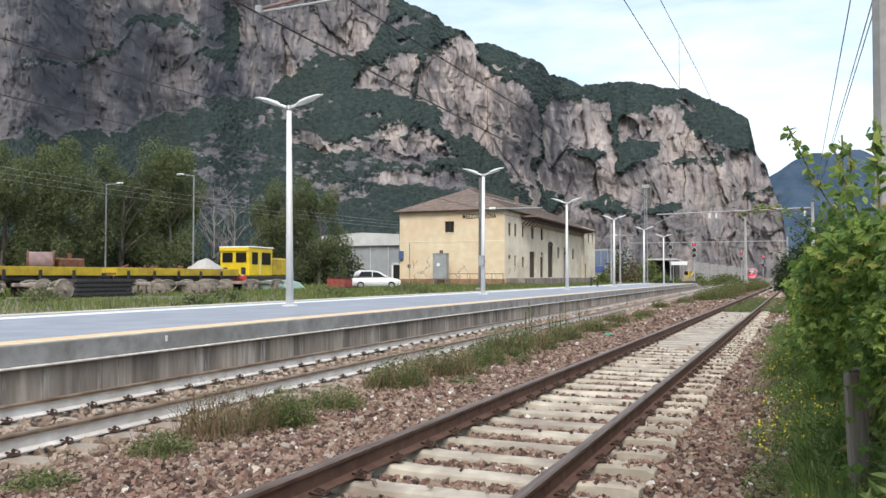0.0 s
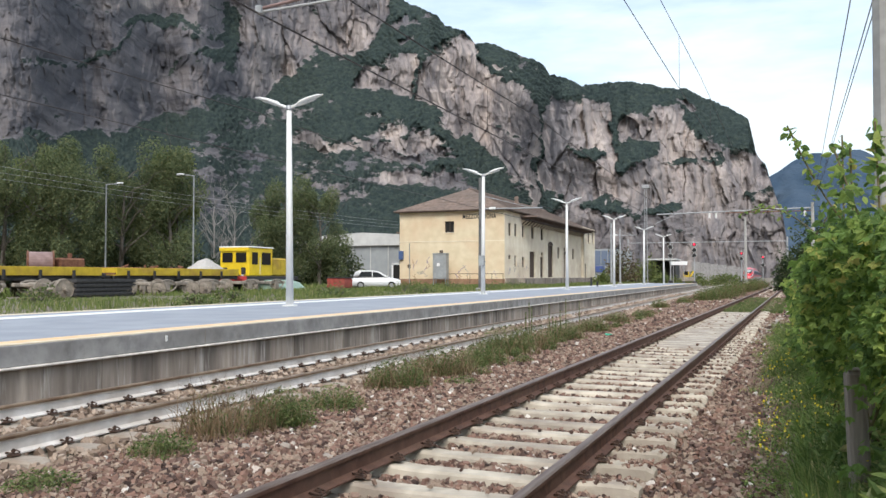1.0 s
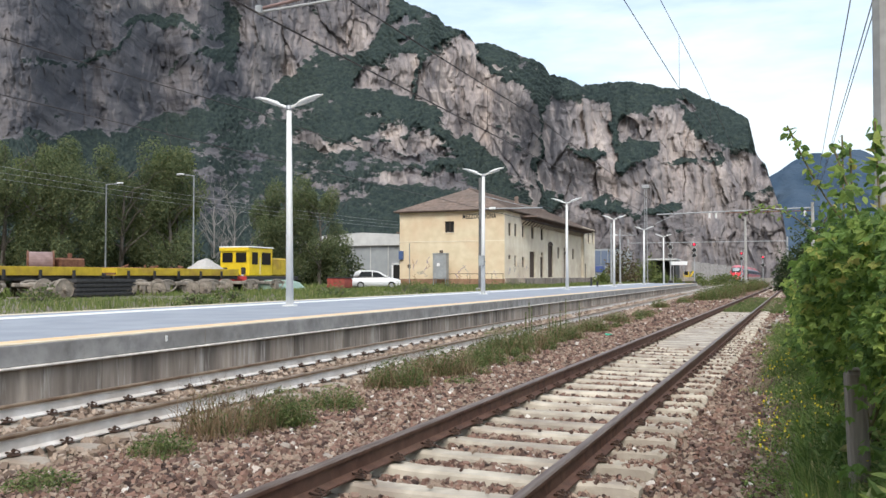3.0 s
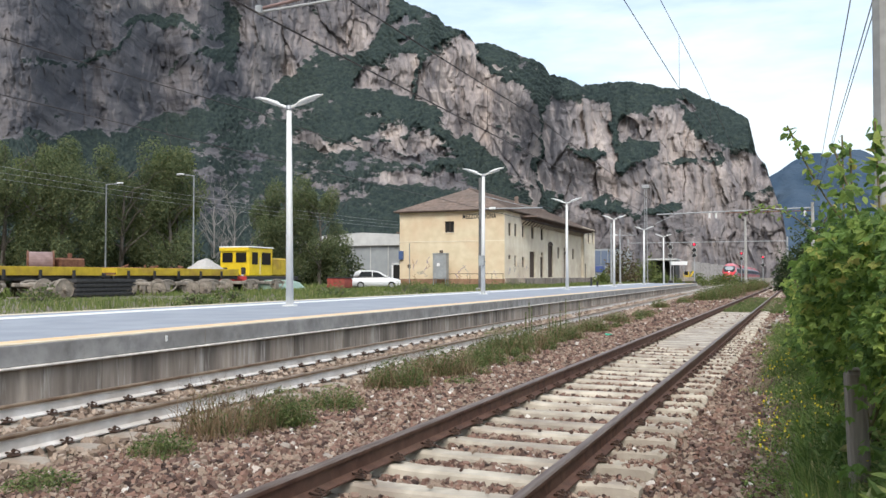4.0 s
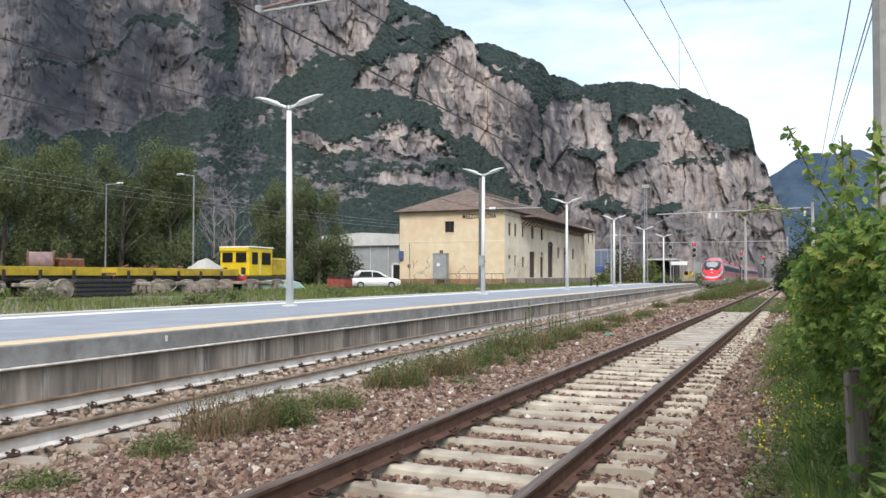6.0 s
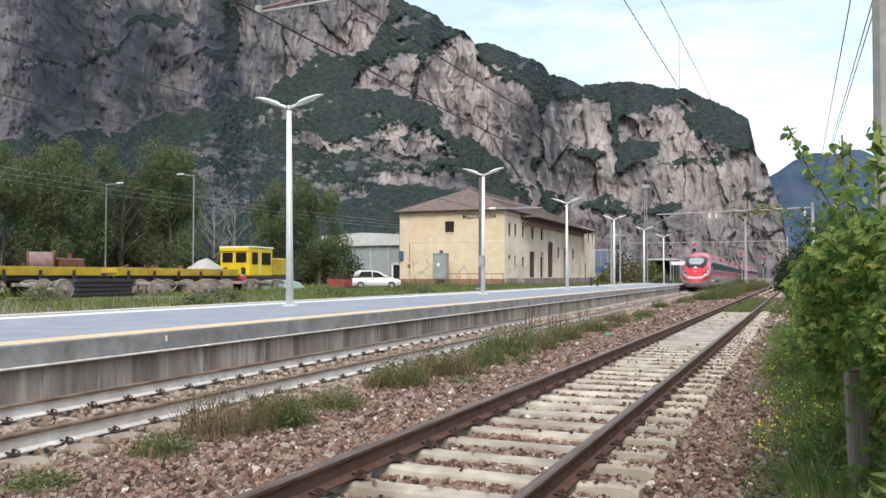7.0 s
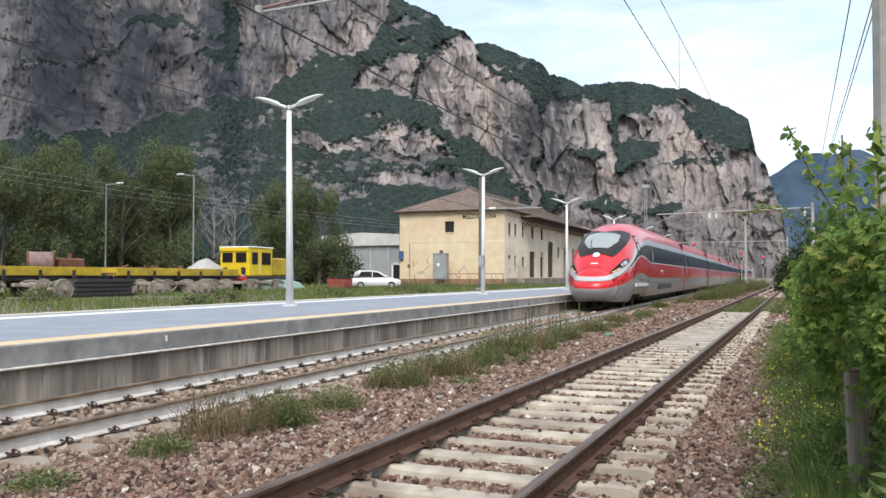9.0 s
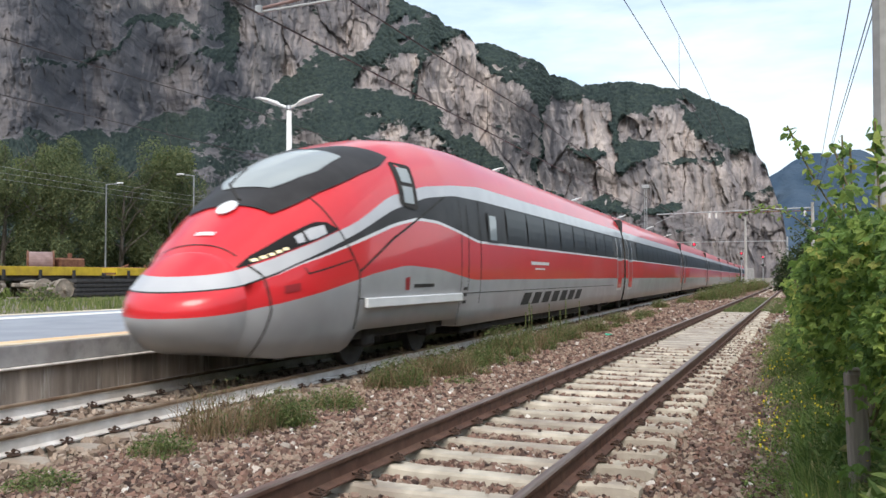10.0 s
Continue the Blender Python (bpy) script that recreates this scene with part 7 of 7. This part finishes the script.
# white hatchback
def hatchback(m):
    car = empty("parked_car", m, "small white hatchback car parked on the grass", "car")
    paint = plain("white car paint", (0.75, 0.76, 0.77), 0.25)
    glass = plain("car glass", (0.02, 0.024, 0.026), 0.05)
    tyre = plain("tyre rubber", (0.02, 0.02, 0.02), 0.85)
    # side outline along y (front at +y), lofted across x with tumblehome
    lower = [(-1.92, 0.25), (-1.95, 0.55), (-1.9, 0.85), (1.1, 0.9), (1.75, 0.78), (1.92, 0.6), (1.93, 0.35), (1.85, 0.22), (-1.85, 0.2)]
    bm = bmesh.new()
    rings = []
    for x, k in ((-0.82, 0.93), (-0.76, 1.0), (0.76, 1.0), (0.82, 0.93)):
        rings.append([bm.verts.new((x, y * (0.98 if k < 1 else 1), 0.5 + (z - 0.5) * k)) for y, z in lower])
    n = len(lower)
    for a, b in zip(rings[:-1], rings[1:]):
        for i in range(n):
            bm.faces.new((a[i], a[(i + 1) % n], b[(i + 1) % n], b[i]))
    bm.faces.new(rings[0][::-1])
    bm.faces.new(rings[-1])
    bmesh.ops.recalc_face_normals(bm, faces=bm.faces)
    bmesh.ops.bevel(bm, geom=[e for e in bm.edges], offset=0.03, segments=2, affect="EDGES")
    body = part("body", bm, paint, car, smooth=True)
    cabin = [(-1.85, 0.86), (-1.62, 1.36), (-1.3, 1.47), (-0.2, 1.46), (0.2, 1.38), (1.15, 0.88)]
    bm = bmesh.new()
    rings = []
    for x, k in ((-0.78, 0.0), (-0.62, 1.0), (0.62, 1.0), (0.78, 0.0)):
        rings.append([bm.verts.new((x if (z < 0.95 or abs(x) < 0.7) else x * 0.8, y, z - (0.05 if k == 0 and z > 1 else 0))) for y, z in cabin])
    n = len(cabin)
    for a, b in zip(rings[:-1], rings[1:]):
        for i in range(n):
            bm.faces.new((a[i], a[(i + 1) % n], b[(i + 1) % n], b[i]))
    bm.faces.new(rings[0][::-1])
    bm.faces.new(rings[-1])
    bmesh.ops.recalc_face_normals(bm, faces=bm.faces)
    bmesh.ops.bevel(bm, geom=[e for e in bm.edges], offset=0.025, segments=2, affect="EDGES")
    part("cabin", bm, paint, car, smooth=True)

    def pane(name, pts):
        b = bmesh.new()
        vs = [b.verts.new(p) for p in pts]
        f = b.faces.new(vs)
        r = bmesh.ops.extrude_face_region(b, geom=[f])
        part(name, b, glass, car)
    for s in (-1, 1):
        pane("side_window", [(s * 0.775, -0.28, 0.93), (s * 0.775, 0.72, 0.93), (s * 0.685, 0.12, 1.3), (s * 0.66, -0.28, 1.37)])
        pane("side_window", [(s * 0.775, -1.45, 0.95), (s * 0.775, -0.36, 0.93), (s * 0.66, -0.36, 1.37), (s * 0.67, -1.2, 1.36)])
        for y in (-1.25, 1.2):
            wb = rod(bmesh.new(), (s * 0.68, y, 0.29), (s * 0.84, y, 0.29), 0.29, seg=24)
            wh = part("wheel", wb, tyre, car, "black tyre")
            part("rim", rod(bmesh.new(), (s * 0.8, y, 0.29), (s * 0.853, y, 0.29), 0.18, seg=16), M_STEEL, wh)
        part("headlight", boxed(s * 0.6 - 0.16, s * 0.6 + 0.16, 1.72, 1.92, 0.56, 0.72, 0.04), M_DIFFUSER, car)
        part("mirror", boxed(s * 0.86 - 0.08, s * 0.86 + 0.08, 0.62, 0.74, 0.92, 1.04, 0.03), paint, car)
    pane("windscreen", [(-0.68, 1.12, 0.93), (0.68, 1.12, 0.93), (0.56, 0.27, 1.375), (-0.56, 0.27, 1.375)])
    part("grille", boxed(-0.45, 0.45, 1.9, 1.965, 0.28, 0.42, 0.01), tyre, car)
    part("plate", boxed(-0.25, 0.25, 1.94, 1.985, 0.44, 0.54, 0.005), M_WHITE_LINE, car)
    return car


hatchback(pose(-29.2, 60.0, YARD_Z, 0, 0, -60))

# grey warehouse beyond
M_SHED = material("grey sheet cladding", (0.3, 0.32, 0.33), (0.36, 0.38, 0.39), 0.6, 1.0, bump=0.1, dirt=(0.25, 0.26, 0.26), dirt_scale=0.3)
M_SHEDROOF = material("pale sheet roof", (0.5, 0.5, 0.49), (0.6, 0.6, 0.58), 0.6, 1.0, bump=0.1)
shed = empty("warehouse", Matrix(), "low grey sheet-clad warehouse with pale curved roof", "building")
part("wall", boxed(-58, -38.6, 96, 120, 0.2, 5.7, 0.02), M_SHED, shed)
bm = bmesh.new()
prism(bm, [(-58.4, 5.7), (-38.2, 5.7), (-38.2, 5.95), (-43, 6.75), (-48.5, 7.05), (-54, 6.75), (-58.4, 5.95)], 95.6, 120.4)
part("roof", bm, M_SHEDROOF, shed)
part("fascia", boxed(-58.2, -38.4, 95.6, 95.95, 5.35, 5.72, 0.02), M_SHEDROOF, shed)
for k in range(8):
    part("cladding_rib", boxed(-57.5 + 2.5 * k, -57.42 + 2.5 * k, 95.93, 95.998, 0.3, 5.3), M_SHEDROOF, shed)
# the wall is closed: a dark sheet stands for the shade inside the doorway
dw = part("doorway", boxed(-44.2, -41.6, 95.9, 95.99, 0.4, 2.9), M_DARK_PANE, shed, "dark sheet painted as the shade in an open doorway")
part("frame", boxed(-44.45, -44.2, 95.85, 95.99, 0.4, 3.1), M_WHITE_LINE, dw)
part("lintel", boxed(-44.45, -41.4, 95.85, 95.99, 2.9, 3.12), M_WHITE_LINE, dw)
annex = empty("annex_shed", Matrix(), "small dark outbuilding with lean-to roof beside the goods house", "building")
part("wall", boxed(-41.6, -39.05, 92, 98, 0.2, 6.6, 0.02), M_WOOD_DARK, annex)
part("roof", boxed(-41.9, -39.0, 91.7, 98.3, 6.6, 6.8, 0.02), M_ROOF, annex)

# tall street lamps behind the wagons
for x, y, h, s in ((-44.5, 47.0, 7.65, 1), (-38.6, 49.3, 8.3, -1)):
    sl = empty("street_lamp", pose(x, y, YARD_Z), "thin grey steel street lamp with one arm", "lamp", "street lamps in the yard")
    part("pole", rod(bmesh.new(), (0, 0, 0), (0, 0, h), 0.075, 0.045, seg=10), M_STEEL, sl)
    part("arm", rod(bmesh.new(), (0, 0, h - 0.03), (s * 0.9, s * 0.3, h + 0.05), 0.03, seg=8), M_STEEL, sl)
    part("head", boxed(s * 0.95 - 0.28, s * 0.95 + 0.28, s * 0.32 - 0.1, s * 0.32 + 0.1, h + 0.02, h + 0.13, 0.04), M_LAMPWHITE, sl)
# ---- overhead line, masts, signals, far end ----
MID_POLE, LATTICE, SLIM_POLE, BACK_POLE = (-2.72, 118.00), (-16.40, 122.93), (-16.60, 101.33), (-17.60, 51.82)
NEAR_POLE = (1.24, 10.07)
FEED = [(1.16, 13.20, 5.37), (1.46, 13.32, 5.37), (1.52, 13.34, 5.37)]
M_WIRE = plain("dark overhead wire", (0.06, 0.05, 0.05), 0.6, 0.3)
M_MAST = material("grey mast steel", (0.32, 0.33, 0.34), (0.42, 0.43, 0.44), 0.6, 3.0, metal=0.2, bump=0.1)
M_MAST_DARK = material("dark weathered mast steel", (0.12, 0.12, 0.12), (0.2, 0.195, 0.19), 0.7, 3.0, metal=0.2, bump=0.1)
M_POLE_CONC = material("pale pole concrete", (0.36, 0.35, 0.33), (0.48, 0.47, 0.45), 0.9, 6.0, bump=0.3, dirt=(0.28, 0.27, 0.25), dirt_scale=1.0)
M_SIGRED = plain("lit red signal lens", (1.0, 0.02, 0.06), 0.3, emit=1.6)
M_PORCELAIN = plain("white insulator", (0.75, 0.75, 0.73), 0.3)


def catenary(name, label, x_at, contact, messenger, y0, y1, step, sag, r=0.009):
    """A contact wire, its carrying wire that sags between the masts, and droppers."""
    c = empty(name, Matrix(), label, "overhead line")
    ys = np.arange(y0, y1, 4.0)
    part("contact_wire", tube(bmesh.new(), [(x_at(y), y, contact) for y in ys], r, 5), M_WIRE, c)

    def mz(y):
        f = ((y - 26.0) / step) % 1.0
        return messenger - sag * 4 * f * (1 - f)
    part("carrying_wire", tube(bmesh.new(), [(x_at(y), y, mz(y)) for y in ys], r, 5), M_WIRE, c)
    for y in np.arange(y0 + 3, min(y1, 150), 8.0):
        part("dropper", rod(bmesh.new(), (x_at(y), y, contact), (x_at(y), y, mz(y)), 0.005, seg=4), M_WIRE, c)
    return c


catenary("main_line_wires", "dark overhead wires above the main line", lambda y: MAIN_C + main_shift(y), 5.25, 6.55, -14, 380, 51, 0.28, 0.016)
catenary("siding_wires", "dark overhead wires above the siding", lambda y: -2.6 + 0.0302 * y, 6.0, 7.4, -14, 78, 51, 0.25, 0.008)
catenary("back_track_wires", "dark overhead wires beyond the platform", lambda y: -17.5, 5.85, 7.45, -14, 170, 51, 0.3, 0.016)
# a cantilever of the main line's wires, high above the track
ca = empty("cantilever", pose(MAIN_C, 10.9, 0), "pale tubular cantilever arm carrying the overhead wire", "cantilever")
part("arm", rod(bmesh.new(), (0.02, -0.6, 5.32), (2.4, 0.35, 5.98), 0.026, seg=10), M_RUST_PALE, ca)
part("registration_tube", rod(bmesh.new(), (0.02, -0.6, 5.27), (1.2, -0.1, 5.5), 0.02, seg=8), M_MAST, ca)
part("clamp", boxed(-0.04, 0.06, -0.66, -0.54, 5.24, 5.36, 0.01), M_MAST, ca)
# boom across the tracks
boom = empty("signal_boom", Matrix(), "long pale steel boom across the tracks on a concrete mast", "gantry")
part("mast", rod(bmesh.new(), (3.6, 77, -0.2), (3.6, 77, 7.7), 0.17, 0.12, seg=12), M_POLE_CONC, boom, "pale concrete mast")
part("boom_tube", rod(bmesh.new(), (3.6, 77, 7.25), (-9.3, 77, 7.0), 0.06, seg=8), M_MAST, boom)
part("boom_tube", rod(bmesh.new(), (3.6, 77, 7.0), (-3.4, 77, 6.98), 0.035, seg=8), M_RUST, boom)
part("stay", rod(bmesh.new(), (-9.4, 77, 6.2), (-7.6, 77, 6.98), 0.03, seg=6), M_MAST, boom)
for x in (-4.75, -4.2, 3.0):
    part("insulator", rod(bmesh.new(), (x, 77, 6.55), (x, 77, 7.0), 0.09, seg=10), M_PORCELAIN, boom)
boom2 = empty("far_boom", Matrix(), "thin steel boom across the far tracks between masts", "gantry")
part("boom_tube", rod(bmesh.new(), (-22.5, 146, 7.2), (3.0, 146, 7.2), 0.06, seg=6), M_MAST, boom2)
for x in (-22.5, 3.0):
    part("mast", rod(bmesh.new(), (x, 146, -0.2), (x, 146, 7.9), 0.14, seg=8), M_MAST, boom2)


def mast(name, xy, z0, z1, r, label, mat, arm=0.0, z_arm=6.6):
    m = empty(name, pose(xy[0], xy[1], z0), label, "mast", "line masts")
    part("pole", rod(bmesh.new(), (0, 0, 0), (0, 0, z1 - z0), r, r * 0.75, seg=10), mat, m)
    part("foot", boxed(-r * 2, r * 2, -r * 2, r * 2, 0, 0.25, 0.03), M_POLE_CONC, m)
    if arm:
        part("arm", rod(bmesh.new(), (0, 0, z_arm - z0), (arm, 0, z_arm - z0 - 0.05), 0.04, seg=8), M_MAST, m)
        part("stay", rod(bmesh.new(), (0, 0, z_arm - z0 + 0.9), (arm * 0.8, 0, z_arm - z0), 0.02, seg=6), M_MAST, m)
        part("insulator", rod(bmesh.new(), (arm * 0.15, 0, z_arm - z0), (arm * 0.25, 0, z_arm - z0), 0.09, seg=10), M_PORCELAIN, m)
    return m


mast("line_mast", MID_POLE, -0.2, 9.4, 0.2, "grey concrete line mast between the tracks", M_POLE_CONC)
mast("line_mast", SLIM_POLE, 0.4, 7.2, 0.11, "slim grey steel line mast beyond the platform", M_MAST)
mast("line_mast", BACK_POLE, 0.4, 7.9, 0.13, "dark grey steel line mast beyond the platform", M_MAST_DARK, 4.2, 5.85)
mast("line_mast", (-17.6, 101.0), 0.4, 7.9, 0.13, "grey steel line mast beyond the platform", M_MAST, 3.0, 6.4)
lat = empty("lattice_mast", pose(*LATTICE, 0.2), "tall grey lattice mast with a small head", "mast")
for a, b in ((-0.2, -0.2), (0.2, -0.2), (0.2, 0.2), (-0.2, 0.2)):
    part("leg", rod(bmesh.new(), (a, b, 0), (a * 0.7, b * 0.7, 14.2), 0.035, seg=5), M_MAST, lat)
for k in range(18):
    part("brace", rod(bmesh.new(), (-0.2 if k % 2 else 0.2, -0.19, 0.78 * k), (0.2 if k % 2 else -0.2, -0.19, 0.78 * (k + 1)), 0.02, seg=4), M_MAST, lat)
part("head", boxed(-0.5, 0.5, -0.3, 0.3, 14.0, 14.5, 0.05), M_MAST, lat)
near_pole = mast("concrete_pole", NEAR_POLE, -0.15, 8.4, 0.17, "tall grey concrete pole behind the vine hedge", M_POLE_CONC)
feed = empty("feeder_wires", Matrix(), "thin dark wires between concrete poles", "wires")
for k, p in enumerate(FEED):
    a, b = Vector(p), Vector((3.6, 77, 7.4 - 0.15 * k))
    d = (b - a)
    part("wire", tube(bmesh.new(), [a - d * 0.2, a, a.lerp(b, 0.5) - Vector((0, 0, 0.05)), b], 0.009, 5), M_WIRE, feed)
power = empty("power_line", Matrix(), "thin pale power cables strung over the yard", "wires")
for k in range(3):
    pts = [(-40, y, 8.6 - 0.35 * k - 1.2 * (1 - ((y - 56) / 60) ** 2)) for y in np.linspace(-4, 116, 16)]
    part("cable", tube(bmesh.new(), pts, 0.01, 5), M_MAST, power)
for y in (-4, 116):
    part("pole", rod(bmesh.new(), (-40.15, y, 0.3), (-40.15, y, 9.0), 0.14, 0.1), M_POLE_CONC, power)


def signal(x, y, z0, heads, label):
    """A colour-light signal: mast, ladder and round black heads with hoods; lit ones are red."""
    s = empty("railway_signal", pose(x, y, z0), label, "signal", "railway signals")
    top = max(h for h, _ in heads)
    part("post", rod(bmesh.new(), (0, 0, 0), (0, 0, top - z0 + 0.5), 0.08, seg=8), M_MAST, s)
    part("base", boxed(-0.3, 0.3, -0.3, 0.3, 0, 0.9, 0.03), M_BLACK, s)
    for h, lit in heads:
        hd = part("head", rod(bmesh.new(), (0, -0.12, h - z0), (0, -0.2, h - z0), 0.3, seg=20), M_BLACK, s, "round black signal head")
        part("rim", rod(bmesh.new(), (0, -0.1, h - z0), (0, -0.13, h - z0), 0.34, seg=20), M_PORCELAIN, hd)
        part("lens", rod(bmesh.new(), (0, -0.2, h - z0), (0, -0.25, h - z0), 0.13 if lit else 0.12, seg=16), M_SIGRED if lit else M_DARK_PANE, hd)
    return s


signal(-12.2, 115.6, 0.0, [(5.4, False), (4.2, False)], "unlit railway signal with two round heads")
signal(-10.0, 127.0, -0.2, [(6.1, True), (5.3, False), (4.5, False)], "railway signal showing one red light")
signal(-4.1, 148.7, -0.2, [(5.3, True), (4.4, False)], "railway signal showing one red light")
signal(-0.8, 160.7, -0.2, [(4.9, True), (3.5, False)], "railway signal showing one red light")
board = empty("station_board", pose(-11.2, 116.0, -0.1), "white station name board on two posts", "sign")
part("panel", boxed(-1.15, 1.15, -0.04, 0.04, 3.05, 3.55, 0.01), M_WHITE_LINE, board)
for x in (-0.7, 0.7):
    part("post", rod(bmesh.new(), (x, 0.06, 0), (x, 0.06, 3.5), 0.04), M_MAST, board)
tam = empty("track_machine", pose(-12.0, 140.4, -0.1), "small yellow track machine parked beyond the platform", "machine")
part("body", boxed(-0.95, 0.95, -1.4, 1.4, 0.75, 1.4, 0.06), M_IRON, tam)
part("cab", boxed(-0.8, 0.1, -0.7, 0.7, 1.4, 2.3, 0.06), M_WAGON_Y, tam)
part("boom_arm", rod(bmesh.new(), (0.3, 0, 1.5), (0.8, 0, 2.4), 0.12), M_LOCO_Y, tam)
part("glass", boxed(-0.7, 0.0, -0.735, -0.7, 1.75, 2.35, 0.02), M_TGLASS, tam)
for x in (-0.75, 0.75):
    for y in (-0.9, 0.9):
        part("wheel", rod(bmesh.new(), (x - 0.08, y, 0.38), (x + 0.08, y, 0.38), 0.38, seg=16), M_BLACK, tam)
far = empty("far_retaining_wall", Matrix(), "pale grey concrete retaining wall beyond the station", "wall")
for k in range(7):
    part("wall_bay", boxed(-27 + 3.2 * k, -23.95 + 3.2 * k, 330 + 0.1 * (k % 2), 330.6, -0.3, 7.0 - 0.4 * k, 0.04), M_COPING, far)
hut = empty("dark_shed", Matrix(), "low dark open shed beyond the platform's end", "building")
part("roof", boxed(-20.0, -15.0, 152, 160, 4.3, 4.6, 0.05), M_SHEDROOF, hut)
part("back", boxed(-19.8, -15.2, 159, 159.3, -0.2, 4.3), M_BLACK, hut)
for x in (-19.7, -15.3):
    part("side", boxed(x - 0.1, x + 0.1, 152.2, 159, -0.2, 4.3), M_BLACK, hut)
glassy = empty("glazed_hall", Matrix(), "distant grey hall with bluish glazed front", "building")
part("block", boxed(-31, -25.5, 151, 170, -0.2, 6.4, 0.05), M_SHED, glassy)
for k in range(4):
    part("pane", boxed(-30.6 + 1.25 * k, -29.5 + 1.25 * k, 150.9, 150.99, 3.4, 6.1), plain("bluish glazing", (0.16, 0.2, 0.28), 0.1), glassy)
part("blue_panel", boxed(-30.8, -27.5, 150.85, 150.99, 2.2, 3.3), plain("blue panel", (0.07, 0.11, 0.3), 0.5), glassy)
for x, y in ((-14.45, 72.8), (-13.95, 73.0)):
    st = empty("stump_post", pose(x, y, PLAT_Z), "short dark post on the platform", "post", "short posts on the platform")
    part("shaft", rod(bmesh.new(), (0, 0, 0), (0, 0, 0.75 if x < -14.2 else 0.4), 0.09, seg=10), M_BLACK, st)
    part("cap", rod(bmesh.new(), (0, 0, 0.75 if x < -14.2 else 0.4), (0, 0, 0.8 if x < -14.2 else 0.45), 0.1, seg=10), M_BLACK, st)
# old posts inside the hedge
M_OLDWOOD = material("weathered grey wood", (0.19, 0.155, 0.125), (0.36, 0.3, 0.25), 0.95, 9.0, bump=0.8, stretch=(3, 3, 0.3), dirt=(0.1, 0.085, 0.075), dirt_scale=2.0)
for x, y, h, r in ((0.52, 5.7, 0.95, 0.055), (0.66, 6.6, 1.5, 0.05)):
    ps = empty("vine_post", pose(x, y, -0.15, 0, -2, 10), "weathered grey-brown wooden vineyard post in the hedge", "post", "vineyard posts")
    part("shaft", boxed(-r, r, -r, r, 0, h, 0.015), M_OLDWOOD, ps)
    part("top", boxed(-r * 0.8, r * 0.8, -r * 0.8, r * 0.8, h, h + 0.02, 0.008), M_OLDWOOD, ps)
# green litter on the ballast
can = empty("green_scrap", pose(-3.9, 21.9, -0.17), "crumpled bright green plastic scrap on the ballast", "litter")
part("sheet", rod(bmesh.new(), (-0.09, 0, 0.03), (0.09, 0.03, 0.04), 0.035, 0.02, seg=7), plain("green plastic", (0.03, 0.4, 0.25), 0.4), can)
for k in range(16):
    x, y = rng.uniform(-4.6, -3.2), rng.uniform(5, 13)
    sc = empty("pale_stone", pose(x, y, float(ground_height(np.array(x), np.array(y))) + 0.01, rng.uniform(0, 40), rng.uniform(0, 40), rng.uniform(0, 180)), "pale whitish stone lying on the ballast", "stone", "pale stones")
    part("lump", boxed(-0.07, 0.07, -0.05, 0.05, -0.03, 0.04, 0.02), M_SAND, sc)


# ---- what moves ----
SPEED = 26.5


def on_line(y):
    """Place and heading of a car whose front stands at y on the main line."""
    bend = math.degrees(math.atan((main_shift(y + 1.0) - main_shift(y - 1.0)) / 2.0))
    return pose(MAIN_C + main_shift(y), y, 0, 0, 0, -bend)


def motions():
    times = [0.5 * k for k in range(21)]
    walk(train, [(t, on_line(7.4 + SPEED * (10.0 - t))) for t in times])
    for car, back in train_cars[1:]:
        rows = []
        for t in times:
            y = 7.4 + SPEED * (10.0 - t)
            rows.append((t, on_line(y).inverted() @ on_line(y + back) @ Matrix.Translation((0, -back, 0))))
        walk(car, rows)


motions()
